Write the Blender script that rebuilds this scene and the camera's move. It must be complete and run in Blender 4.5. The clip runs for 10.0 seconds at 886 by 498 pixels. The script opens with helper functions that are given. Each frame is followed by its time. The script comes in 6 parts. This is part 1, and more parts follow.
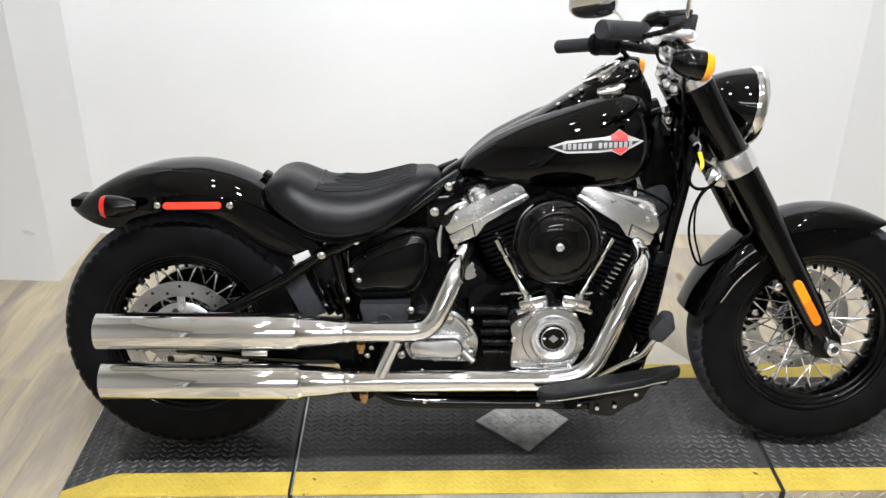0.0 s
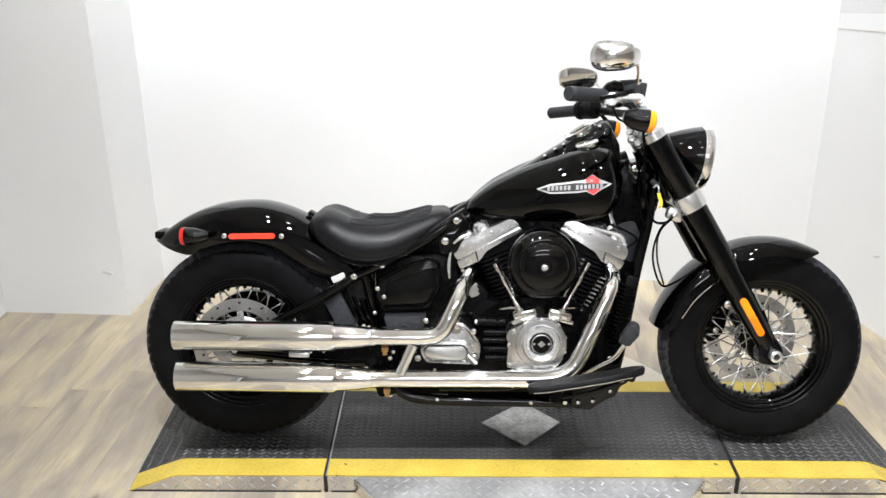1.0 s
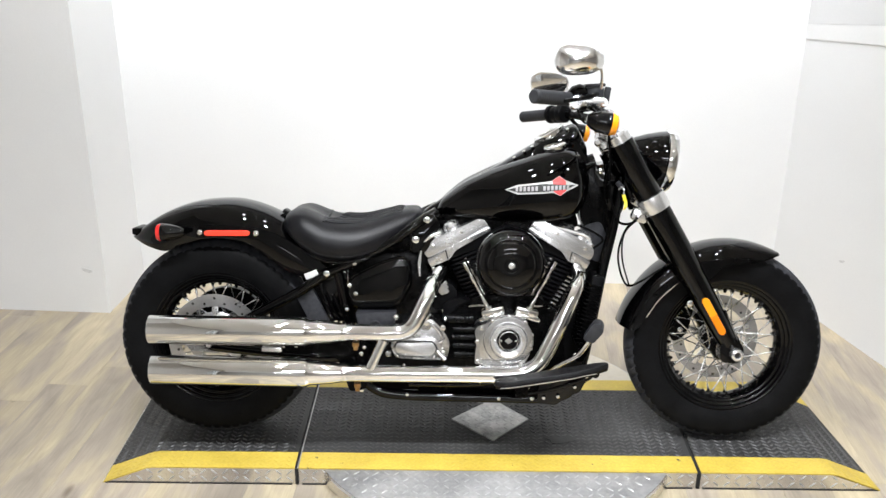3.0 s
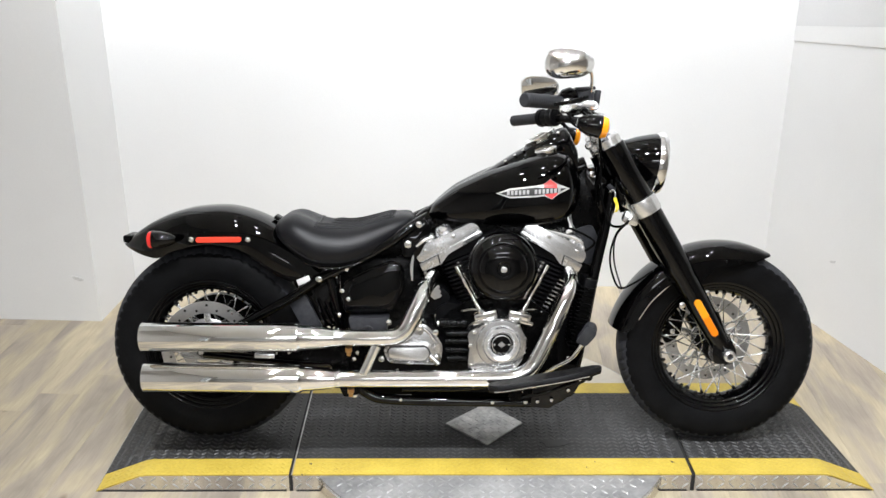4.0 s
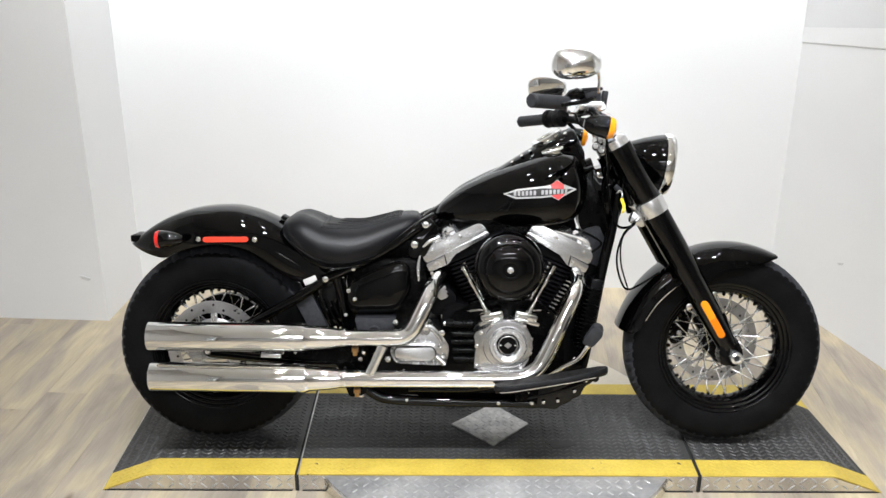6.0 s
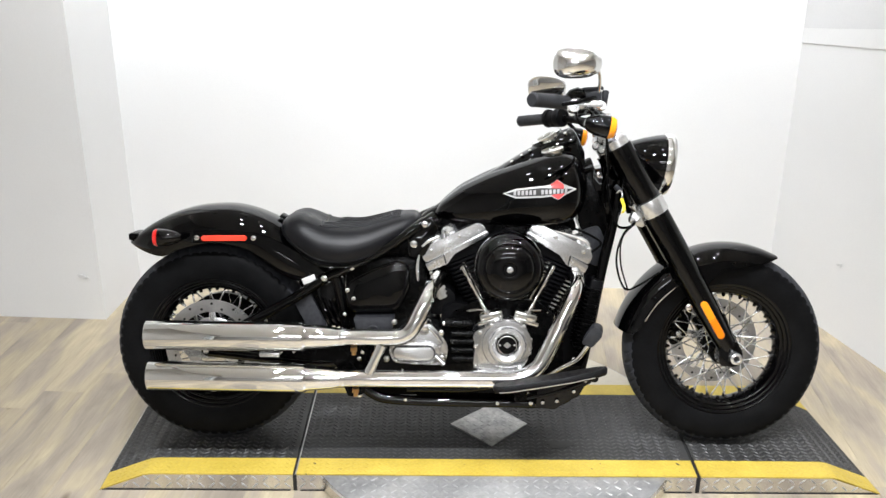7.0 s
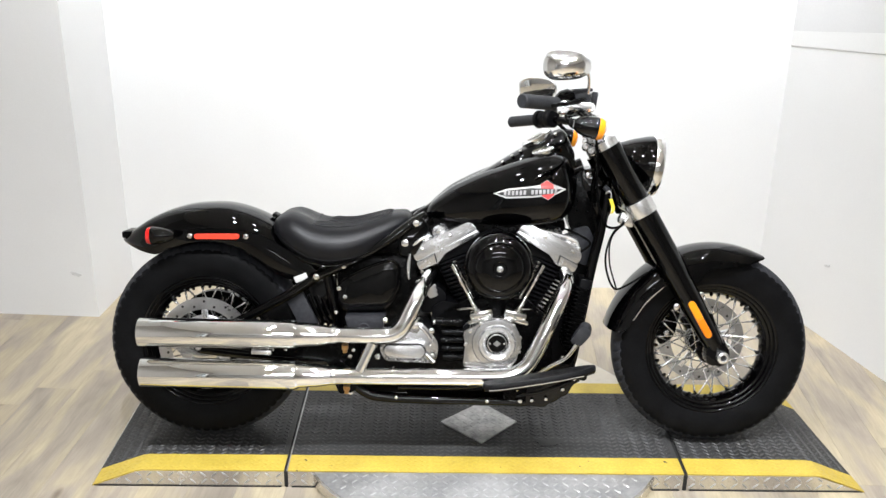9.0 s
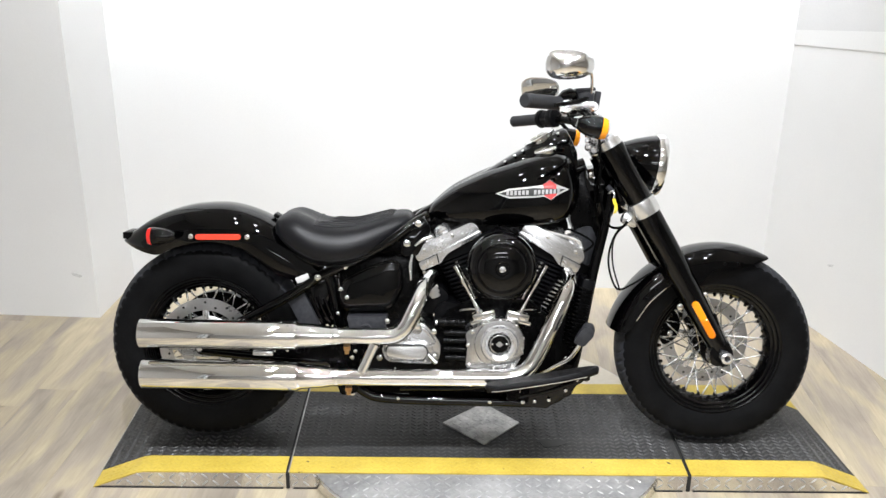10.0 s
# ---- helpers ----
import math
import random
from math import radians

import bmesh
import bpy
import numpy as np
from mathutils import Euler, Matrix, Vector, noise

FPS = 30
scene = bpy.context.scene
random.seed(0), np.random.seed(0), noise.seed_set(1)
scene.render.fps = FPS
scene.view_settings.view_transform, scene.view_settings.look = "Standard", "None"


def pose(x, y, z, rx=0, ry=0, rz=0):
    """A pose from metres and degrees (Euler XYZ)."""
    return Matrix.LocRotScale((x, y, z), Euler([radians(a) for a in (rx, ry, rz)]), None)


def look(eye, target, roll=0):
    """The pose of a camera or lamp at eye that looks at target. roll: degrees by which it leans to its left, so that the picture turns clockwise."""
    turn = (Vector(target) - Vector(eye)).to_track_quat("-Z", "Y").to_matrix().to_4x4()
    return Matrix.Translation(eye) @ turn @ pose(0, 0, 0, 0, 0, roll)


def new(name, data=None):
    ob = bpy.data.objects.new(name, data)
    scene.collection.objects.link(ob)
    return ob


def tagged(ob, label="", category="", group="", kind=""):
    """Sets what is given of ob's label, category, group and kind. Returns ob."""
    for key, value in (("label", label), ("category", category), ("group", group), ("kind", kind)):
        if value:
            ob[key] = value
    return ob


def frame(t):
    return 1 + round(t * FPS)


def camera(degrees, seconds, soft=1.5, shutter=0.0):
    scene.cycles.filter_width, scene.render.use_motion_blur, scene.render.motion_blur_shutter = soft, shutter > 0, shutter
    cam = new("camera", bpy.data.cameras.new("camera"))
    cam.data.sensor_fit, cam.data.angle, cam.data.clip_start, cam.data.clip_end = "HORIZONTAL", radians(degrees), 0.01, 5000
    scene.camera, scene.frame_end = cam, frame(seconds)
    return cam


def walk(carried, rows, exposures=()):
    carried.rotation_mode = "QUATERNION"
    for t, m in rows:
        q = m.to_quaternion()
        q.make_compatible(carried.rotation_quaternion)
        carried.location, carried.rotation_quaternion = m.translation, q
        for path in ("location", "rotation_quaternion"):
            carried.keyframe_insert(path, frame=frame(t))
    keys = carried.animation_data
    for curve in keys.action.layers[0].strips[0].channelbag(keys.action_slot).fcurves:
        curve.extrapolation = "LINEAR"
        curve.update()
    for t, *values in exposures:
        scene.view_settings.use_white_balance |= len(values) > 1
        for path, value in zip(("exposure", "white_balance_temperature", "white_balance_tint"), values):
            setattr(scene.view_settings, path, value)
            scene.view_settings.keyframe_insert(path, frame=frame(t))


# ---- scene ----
cam = camera(51.6, 10.0)
PATH = [
    (0, (-0.195, -2.009, 1.604), (-0.164, -0.221, 0.691), 0.57),
    (0.5, (-0.086, -2.326, 1.662), (-0.169, -0.501, 0.842), -0.7),
    (1, (-0.127, -2.556, 1.686), (-0.171, -0.702, 0.937), -0.22),
    (1.5, (-0.157, -2.683, 1.694), (-0.174, -0.832, 0.945), -0.14),
    (2, (-0.106, -2.662, 1.697), (-0.143, -0.808, 0.945), 0.07),
    (2.5, (-0.07, -2.63, 1.688), (-0.097, -0.773, 0.946), 0.7),
    (4, (-0.069, -2.631, 1.682), (-0.072, -0.765, 0.96), 0.2),
    (4.5, (-0.07, -2.633, 1.683), (-0.073, -0.767, 0.965), 0.4),
    (5, (-0.07, -2.638, 1.681), (-0.075, -0.773, 0.958), 0.2),
    (5.5, (-0.066, -2.637, 1.681), (-0.082, -0.771, 0.962), 0.1),
    (7, (-0.076, -2.626, 1.674), (-0.087, -0.76, 0.956), 0.5),
    (7.5, (-0.076, -2.628, 1.677), (-0.08, -0.761, 0.96), 0.6),
    (8, (-0.072, -2.633, 1.682), (-0.074, -0.767, 0.964), 0.7),
    (8.5, (-0.065, -2.643, 1.681), (-0.068, -0.778, 0.958), 0.7),
    (9, (-0.066, -2.652, 1.683), (-0.064, -0.786, 0.964), 0.9),
    (9.5, (-0.063, -2.646, 1.682), (-0.064, -0.78, 0.964), 0.8),
    (10, (-0.07, -2.639, 1.679), (-0.07, -0.773, 0.96), 0.8),
]
walk(cam, [(t, look(eye, target, roll)) for t, eye, target, roll in PATH],
     [(0.0, -0.12), (0.5, -0.05), (1.0, 0.03), (2.5, 0.07), (4.0, -0.09), (5.0, -0.16), (5.5, -0.16), (7.0, 0.0), (8.0, 0.06), (9.0, 0.06), (10.0, 0.02)])

# ---- light ----
FLOOR_Z = -0.062
LEAN = 12.0

world = bpy.data.worlds.new("showroom_dim")
scene.world = world
world.use_nodes = True
world.node_tree.nodes["Background"].inputs[0].default_value = (0.8, 0.85, 0.9, 1)
world.node_tree.nodes["Background"].inputs[1].default_value = 0.05
scene.view_settings.exposure = 0.0
CEILING_Z = 2.75

# strip lights: x, y, length, power, width; round spots: x, y, power, tilt towards the back wall
STRIPS = [(0.2, -3.85, 1.6, 64, 0.30), (0.2, -6.2, 2.2, 54, 0.14)]
SPOTS = [(-0.66, -1.15, 27.0, 0), (-0.06, -1.15, 21.0, 0), (0.50, -1.15, 18.0, 0), (1.06, -1.15, 17.0, 0)] + [(x, -0.35, 1.5, 0) for x in (-0.62, -0.06, 0.50, 1.06)]
# unseen wall washers, added to brighten the back wall
SPOTS += [(x, 0.45, 11.5, 38) for x in (-1.4, -0.5, 0.35, 1.2)]
LAMP_COLOR = (0.932, 0.96, 1.0)


# ---- materials ----
def material(name, color, rough=0.5, metal=0.0, coat=0.0, spec=0.5):
    m = bpy.data.materials.new(name)
    m.use_nodes = True
    b = m.node_tree.nodes["Principled BSDF"]
    b.inputs["Base Color"].default_value = (*color, 1)
    b.inputs["Roughness"].default_value = rough
    b.inputs["Metallic"].default_value = metal
    b.inputs["Coat Weight"].default_value = coat
    b.inputs["Coat Roughness"].default_value = 0.03
    b.inputs["Specular IOR Level"].default_value = spec
    return m


def vary(m, dark, light, scale, stretch=(1, 1, 1), detail=6, bump=0.0, rough=None, fine=None, space="Object", random_tone=0.0):
    """Noise between two colours, with optional bump, roughness range and a second, finer scale."""
    nt = m.node_tree
    n, l = nt.nodes, nt.links
    b = n["Principled BSDF"]
    tc = n.new("ShaderNodeTexCoord")
    mp = n.new("ShaderNodeMapping")
    mp.inputs["Scale"].default_value = stretch
    l.new(tc.outputs[space], mp.inputs["Vector"])
    vec = mp.outputs["Vector"]
    info = None
    if random_tone:
        info = n.new("ShaderNodeObjectInfo")
        add = n.new("ShaderNodeVectorMath")
        add.operation = "ADD"
        mul = n.new("ShaderNodeVectorMath")
        mul.operation = "SCALE"
        mul.inputs[0].default_value = (37.0, 91.0, 13.0)
        l.new(info.outputs["Random"], mul.inputs["Scale"])
        l.new(vec, add.inputs[0])
        l.new(mul.outputs[0], add.inputs[1])
        vec = add.outputs[0]
    t = n.new("ShaderNodeTexNoise")
    t.inputs["Scale"].default_value = scale
    t.inputs["Detail"].default_value = detail
    l.new(vec, t.inputs["Vector"])
    fac = t.outputs["Fac"]
    if fine:
        t2 = n.new("ShaderNodeTexNoise")
        t2.inputs["Scale"].default_value = fine
        t2.inputs["Detail"].default_value = 4
        l.new(vec, t2.inputs["Vector"])
        mixf = n.new("ShaderNodeMath")
        mixf.operation = "MULTIPLY_ADD"
        mixf.inputs[1].default_value = 0.35
        l.new(t2.outputs["Fac"], mixf.inputs[0])
        sc = n.new("ShaderNodeMath")
        sc.operation = "MULTIPLY"
        sc.inputs[1].default_value = 0.65
        l.new(fac, sc.inputs[0])
        l.new(sc.outputs[0], mixf.inputs[2])
        fac = mixf.outputs[0]
    ramp = n.new("ShaderNodeValToRGB")
    ramp.color_ramp.elements[0].position = 0.33
    ramp.color_ramp.elements[1].position = 0.67
    ramp.color_ramp.elements[0].color = (*dark, 1)
    ramp.color_ramp.elements[1].color = (*light, 1)
    l.new(fac, ramp.inputs[0])
    col = ramp.outputs[0]
    if random_tone:
        hsv = n.new("ShaderNodeHueSaturation")
        mr = n.new("ShaderNodeMapRange")
        mr.inputs["To Min"].default_value = 1 - random_tone
        mr.inputs["To Max"].default_value = 1 + random_tone
        l.new(info.outputs["Random"], mr.inputs["Value"])
        l.new(mr.outputs[0], hsv.inputs["Value"])
        l.new(col, hsv.inputs["Color"])
        col = hsv.outputs[0]
    l.new(col, b.inputs["Base Color"])
    if rough:
        rr = n.new("ShaderNodeMapRange")
        rr.inputs["From Min"].default_value = 0.3
        rr.inputs["From Max"].default_value = 0.7
        rr.inputs["To Min"].default_value = rough[0]
        rr.inputs["To Max"].default_value = rough[1]
        l.new(fac, rr.inputs["Value"])
        l.new(rr.outputs[0], b.inputs["Roughness"])
    if bump:
        bp = n.new("ShaderNodeBump")
        bp.inputs["Strength"].default_value = bump
        bp.inputs["Distance"].default_value = 0.002
        l.new(fac, bp.inputs["Height"])
        l.new(bp.outputs[0], b.inputs["Normal"])
    return m


def chips(m, bare, scale, level):
    """Small irregular chips through the paint, down to what lies under it."""
    n, l = m.node_tree.nodes, m.node_tree.links
    b = n["Principled BSDF"]
    tc, noise, edge, mix = n.new("ShaderNodeTexCoord"), n.new("ShaderNodeTexNoise"), n.new("ShaderNodeMapRange"), n.new("ShaderNodeMixRGB")
    noise.inputs["Scale"].default_value = scale
    noise.inputs["Detail"].default_value = 6
    noise.inputs["Roughness"].default_value = 0.6
    edge.inputs["From Min"].default_value = level
    edge.inputs["From Max"].default_value = level + 0.03
    l.new(tc.outputs["Object"], noise.inputs["Vector"])
    l.new(noise.outputs[0], edge.inputs["Value"])
    l.new(edge.outputs[0], mix.inputs["Fac"])
    l.new(b.inputs["Base Color"].links[0].from_socket, mix.inputs["Color1"])
    mix.inputs["Color2"].default_value = (*bare, 1)
    l.new(mix.outputs[0], b.inputs["Base Color"])
    return m


WALL = vary(material("wall_paint", (0.8, 0.8, 0.8), 0.75), (0.715, 0.715, 0.712), (0.765, 0.765, 0.762), 1.3, fine=180, bump=0.12)
WALL_GREY = vary(material("grey_wall", (0.6, 0.6, 0.6), 0.8), (0.61, 0.61, 0.61), (0.67, 0.67, 0.67), 1.5, fine=150, bump=0.1)
DARK_WALL = vary(material("showroom_wall_paint", (0.2, 0.19, 0.17), 0.8), (0.37, 0.358, 0.342), (0.45, 0.437, 0.420), 0.8, fine=90, bump=0.1)
CEILING = vary(material("ceiling_paint", (0.2, 0.2, 0.2), 0.9), (0.82, 0.82, 0.82), (0.87, 0.87, 0.87), 1.1, fine=60, bump=0.1)


def oak(name, joined=False):
    """Greyish oak boards: soft yellowish streaks along the board, fine grain and small knots."""
    m = material(name, (0.4, 0.33, 0.25), 0.45)
    n, l = m.node_tree.nodes, m.node_tree.links
    b = n["Principled BSDF"]
    tc = n.new("ShaderNodeTexCoord")
    pick = n.new("ShaderNodeNewGeometry" if joined else "ShaderNodeObjectInfo")
    rnd = pick.outputs["Random Per Island" if joined else "Random"]
    off = n.new("ShaderNodeVectorMath")
    off.operation = "MULTIPLY_ADD"
    off.inputs[1].default_value = (53.0, 71.0, 29.0)
    l.new(rnd, off.inputs[0])
    l.new(tc.outputs["Object"], off.inputs[2])

    def noise(scale, stretch, detail=4, distortion=0.0, rough=0.5):
        mp = n.new("ShaderNodeMapping")
        mp.inputs["Scale"].default_value = stretch
        l.new(off.outputs[0], mp.inputs["Vector"])
        t = n.new("ShaderNodeTexNoise")
        t.inputs["Scale"].default_value = scale
        t.inputs["Detail"].default_value = detail
        t.inputs["Roughness"].default_value = rough
        t.inputs["Distortion"].default_value = distortion
        l.new(mp.outputs[0], t.inputs["Vector"])
        return t.outputs["Fac"]

    def ramp(fac, stops):
        r = n.new("ShaderNodeValToRGB")
        r.color_ramp.elements[0].position, r.color_ramp.elements[0].color = stops[0][0], (*stops[0][1], 1)
        r.color_ramp.elements[1].position, r.color_ramp.elements[1].color = stops[-1][0], (*stops[-1][1], 1)
        for p, c in stops[1:-1]:
            r.color_ramp.elements.new(p).color = (*c, 1)
        l.new(fac, r.inputs[0])
        return r.outputs[0]

    def mix(kind, fac, a, c):
        x = n.new("ShaderNodeMix")
        x.data_type, x.blend_type = "RGBA", kind
        if isinstance(fac, float):
            x.inputs[0].default_value = fac
        else:
            l.new(fac, x.inputs[0])
        l.new(a, x.inputs[6])
        l.new(c, x.inputs[7])
        return x.outputs[2]

    streak = noise(2.4, (3.8, 1.0, 1.0), 4, 0.7)
    col = ramp(streak, [(0.30, (0.268, 0.230, 0.189)), (0.45, (0.352, 0.303, 0.243)), (0.56, (0.418, 0.355, 0.252)), (0.71, (0.510, 0.435, 0.300))])
    grain = ramp(noise(16.0, (9.0, 0.55, 1.0), 6, 0.3, 0.62), [(0.32, (0.72, 0.71, 0.70)), (0.62, (1.0, 1.0, 1.0))])
    col = mix("MULTIPLY", 0.55, col, grain)
    mp = n.new("ShaderNodeMapping")
    mp.inputs["Scale"].default_value = (5.0, 2.0, 1.0)
    l.new(off.outputs[0], mp.inputs["Vector"])
    cell = n.new("ShaderNodeTexVoronoi")
    cell.inputs["Scale"].default_value = 1.1
    l.new(mp.outputs[0], cell.inputs["Vector"])
    knot = ramp(cell.outputs["Distance"], [(0.045, (0.34, 0.28, 0.23)), (0.10, (1.0, 1.0, 1.0))])
    col = mix("MULTIPLY", 0.75, col, knot)
    tone = n.new("ShaderNodeHueSaturation")
    mr = n.new("ShaderNodeMapRange")
    mr.inputs["To Min"].default_value, mr.inputs["To Max"].default_value = 0.86, 1.12
    l.new(rnd, mr.inputs["Value"])
    l.new(mr.outputs[0], tone.inputs["Value"])
    l.new(col, tone.inputs["Color"])
    l.new(tone.outputs[0], b.inputs["Base Color"])
    rr = n.new("ShaderNodeMapRange")
    rr.inputs["To Min"].default_value, rr.inputs["To Max"].default_value = 0.34, 0.56
    l.new(streak, rr.inputs["Value"])
    l.new(rr.outputs[0], b.inputs["Roughness"])
    bp = n.new("ShaderNodeBump")
    bp.inputs["Strength"].default_value, bp.inputs["Distance"].default_value = 0.06, 0.002
    l.new(grain, bp.inputs["Height"])
    l.new(bp.outputs[0], b.inputs["Normal"])
    return m


WOOD = oak("plank_wood")
WOOD_FAR = oak("plank_wood_far", True)
GAP = material("plank_gap", (0.16, 0.13, 0.09), 0.9)
MAT_BLACK = vary(material("black_tread_plate", (0.02, 0.02, 0.02), 0.5), (0.010, 0.010, 0.0105), (0.046, 0.0455, 0.045), 2.2, detail=8, bump=0.15, rough=(0.42, 0.66), fine=45)
TREAD_BAR = vary(material("worn_tread_bar", (0.05, 0.05, 0.05), 0.45, 0.1), (0.018, 0.018, 0.019), (0.088, 0.087, 0.087), 3.0, detail=8, rough=(0.34, 0.55), fine=70)
YELLOW = vary(material("yellow_paint", (0.7, 0.52, 0.06), 0.5), (0.44, 0.315, 0.040), (0.64, 0.485, 0.085), 7, detail=10, bump=0.15, rough=(0.4, 0.6), fine=110)
YELLOW_CHIPPED = chips(vary(material("chipped_yellow_paint", (0.7, 0.52, 0.06), 0.5), (0.42, 0.30, 0.038), (0.63, 0.475, 0.08), 7, detail=10, bump=0.15, rough=(0.4, 0.6), fine=110), (0.035, 0.03, 0.022), 34, 0.655)
STEEL = vary(material("tread_steel", (0.5, 0.5, 0.5), 0.4, 0.6), (0.29, 0.29, 0.29), (0.53, 0.525, 0.52), 9, detail=8, bump=0.08, rough=(0.34, 0.5), fine=80)
STEEL_BAR = vary(material("polished_tread_bar", (0.8, 0.8, 0.8), 0.25, 0.75), (0.42, 0.42, 0.42), (0.64, 0.64, 0.64), 8, detail=6, rough=(0.32, 0.48), fine=90)
PLATE_STEEL = vary(material("plate_steel", (0.5, 0.5, 0.5), 0.34, 0.6), (0.20, 0.20, 0.198), (0.58, 0.575, 0.56), 16, detail=10, bump=0.1, rough=(0.26, 0.44), fine=90)
STEEL_SIDE = vary(material("side_steel", (0.6, 0.58, 0.55), 0.22, 1.0), (0.58, 0.57, 0.55), (0.76, 0.745, 0.72), 5, detail=7, rough=(0.16, 0.3), fine=60)
STEEL_REFLECTION = vary(material("steel_reflection_beige", (0.55, 0.5, 0.42), 0.4), (0.50, 0.455, 0.37), (0.62, 0.575, 0.49), 4, detail=6, rough=(0.3, 0.46), fine=60)
SEAM = material("seam_shadow_gap", (0.01, 0.01, 0.01), 0.8)
GLOSS = material("gloss_black_paint", (0.0006, 0.0006, 0.0007), 0.012, 0, 0.0, 0.30)
SATIN = vary(material("satin_black", (0.003, 0.003, 0.003), 0.3, spec=0.07), (0.0015, 0.0015, 0.0015), (0.003, 0.003, 0.003), 30, rough=(0.16, 0.32))
CRINKLE = vary(material("crinkle_black", (0.003, 0.003, 0.003), 0.4, spec=0.07), (0.0015, 0.0015, 0.002), (0.0045, 0.0045, 0.005), 260, bump=0.15, rough=(0.35, 0.55))
PLASTIC = vary(material("dark_plastic", (0.02, 0.02, 0.022), 0.5, spec=0.25), (0.016, 0.0165, 0.02), (0.028, 0.029, 0.033), 90, rough=(0.4, 0.55), bump=0.1)
GRIP_RUBBER = vary(material("grip_rubber", (0.02, 0.02, 0.022), 0.6, spec=0.25), (0.014, 0.0145, 0.017), (0.028, 0.029, 0.032), 70, rough=(0.5, 0.68), bump=0.2)
TYRE = vary(material("tyre_rubber", (0.006, 0.006, 0.006), 0.5, spec=0.07), (0.0024, 0.0024, 0.0027), (0.0066, 0.0067, 0.0074), 14, rough=(0.46, 0.62), bump=0.15, fine=130)
TYRE_TREAD = vary(material("tyre_tread_rubber", (0.015, 0.015, 0.016), 0.7, spec=0.2), (0.020, 0.021, 0.025), (0.040, 0.041, 0.047), 25, rough=(0.6, 0.8), bump=0.2, fine=160)
LEATHER = vary(material("seat_vinyl", (0.008, 0.008, 0.009), 0.42, spec=0.28), (0.0014, 0.0015, 0.0024), (0.0036, 0.0037, 0.0054), 40, rough=(0.34, 0.50), bump=0.35, fine=420)
CHROME = vary(material("chrome", (0.8, 0.8, 0.79), 0.05, 1.0), (0.76, 0.76, 0.75), (0.82, 0.82, 0.81), 9, rough=(0.015, 0.035))
ALU = vary(material("cast_aluminium", (0.6, 0.6, 0.6), 0.3, 0.88), (0.68, 0.68, 0.68), (0.80, 0.80, 0.80), 14, detail=3, rough=(0.20, 0.28))
ALU_DULL = vary(material("dull_aluminium", (0.45, 0.45, 0.45), 0.36, 0.85), (0.34, 0.34, 0.34), (0.48, 0.48, 0.48), 18, detail=3, rough=(0.32, 0.42))
ROCKER = vary(material("bright_cast_aluminium", (0.7, 0.7, 0.7), 0.3, 0.95), (0.64, 0.64, 0.645), (0.80, 0.80, 0.805), 16, detail=4, rough=(0.20, 0.30), fine=160, bump=0.04)
CAST = vary(material("cast_cover_aluminium", (0.5, 0.5, 0.5), 0.26, 1.0), (0.50, 0.50, 0.505), (0.68, 0.68, 0.685), 16, detail=4, rough=(0.20, 0.30), fine=160, bump=0.04)
BOARD_RUBBER = vary(material("footboard_rubber", (0.01, 0.01, 0.01), 0.45, spec=0.2), (0.003, 0.003, 0.0035), (0.008, 0.008, 0.009), 60, rough=(0.35, 0.55), bump=0.2)
BRUSHED = vary(material("disc_steel", (0.6, 0.6, 0.6), 0.3, 1.0), (0.5, 0.5, 0.51), (0.68, 0.68, 0.68), 12, rough=(0.24, 0.38), fine=150)
ZINC = material("bolt_zinc", (0.8, 0.8, 0.79), 0.18, 1.0)
BRASS = vary(material("brass", (0.5, 0.3, 0.12), 0.35, 1.0), (0.4, 0.22, 0.09), (0.6, 0.38, 0.16), 60)
RED = material("red_lens", (0.60, 0.012, 0.01), 0.12, 0, 0.8)
RED_REFLECTOR = material("red_reflector", (0.85, 0.06, 0.03), 0.25, 0, 0.6)
AMBER_PALE = material("yellow_lens", (0.86, 0.30, 0.009), 0.15, 0, 0.5)
AMBER = material("amber_lens", (0.82, 0.21, 0.004), 0.15, 0, 0.5)
for m in (RED, AMBER):
    m.node_tree.nodes["Principled BSDF"].inputs["Subsurface Weight"].default_value = 0.15
    m.node_tree.nodes["Principled BSDF"].inputs["Subsurface Radius"].default_value = (0.01, 0.004, 0.002)
DECAL_WHITE = material("badge_silver", (0.75, 0.75, 0.75), 0.25, 0.3, 0.6)
DECAL_GREY = material("badge_grey", (0.45, 0.45, 0.46), 0.3, 0.3, 0.6)
DECAL_RED = material("badge_red", (0.7, 0.07, 0.07), 0.3, 0, 0.6)
DECAL_DARK = material("badge_dark", (0.03, 0.03, 0.03), 0.3, 0, 0.6)
YELLOW_TAG = material("yellow_tag", (0.75, 0.6, 0.03), 0.5)
MIRROR = material("mirror_glass", (0.9, 0.9, 0.9), 0.02, 1.0)
MIRROR_SHELL = vary(material("hazed_chrome", (0.85, 0.85, 0.85), 0.1, 1.0), (0.80, 0.80, 0.80), (0.90, 0.90, 0.90), 12, rough=(0.08, 0.15))
GLASS = material("clear_glass", (0.9, 0.92, 0.92), 0.03)
GLASS.node_tree.nodes["Principled BSDF"].inputs["Transmission Weight"].default_value = 1.0
SCUFF = vary(material("scuff_mark", (0.6, 0.6, 0.6), 0.8), (0.52, 0.52, 0.52), (0.70, 0.70, 0.70), 60)


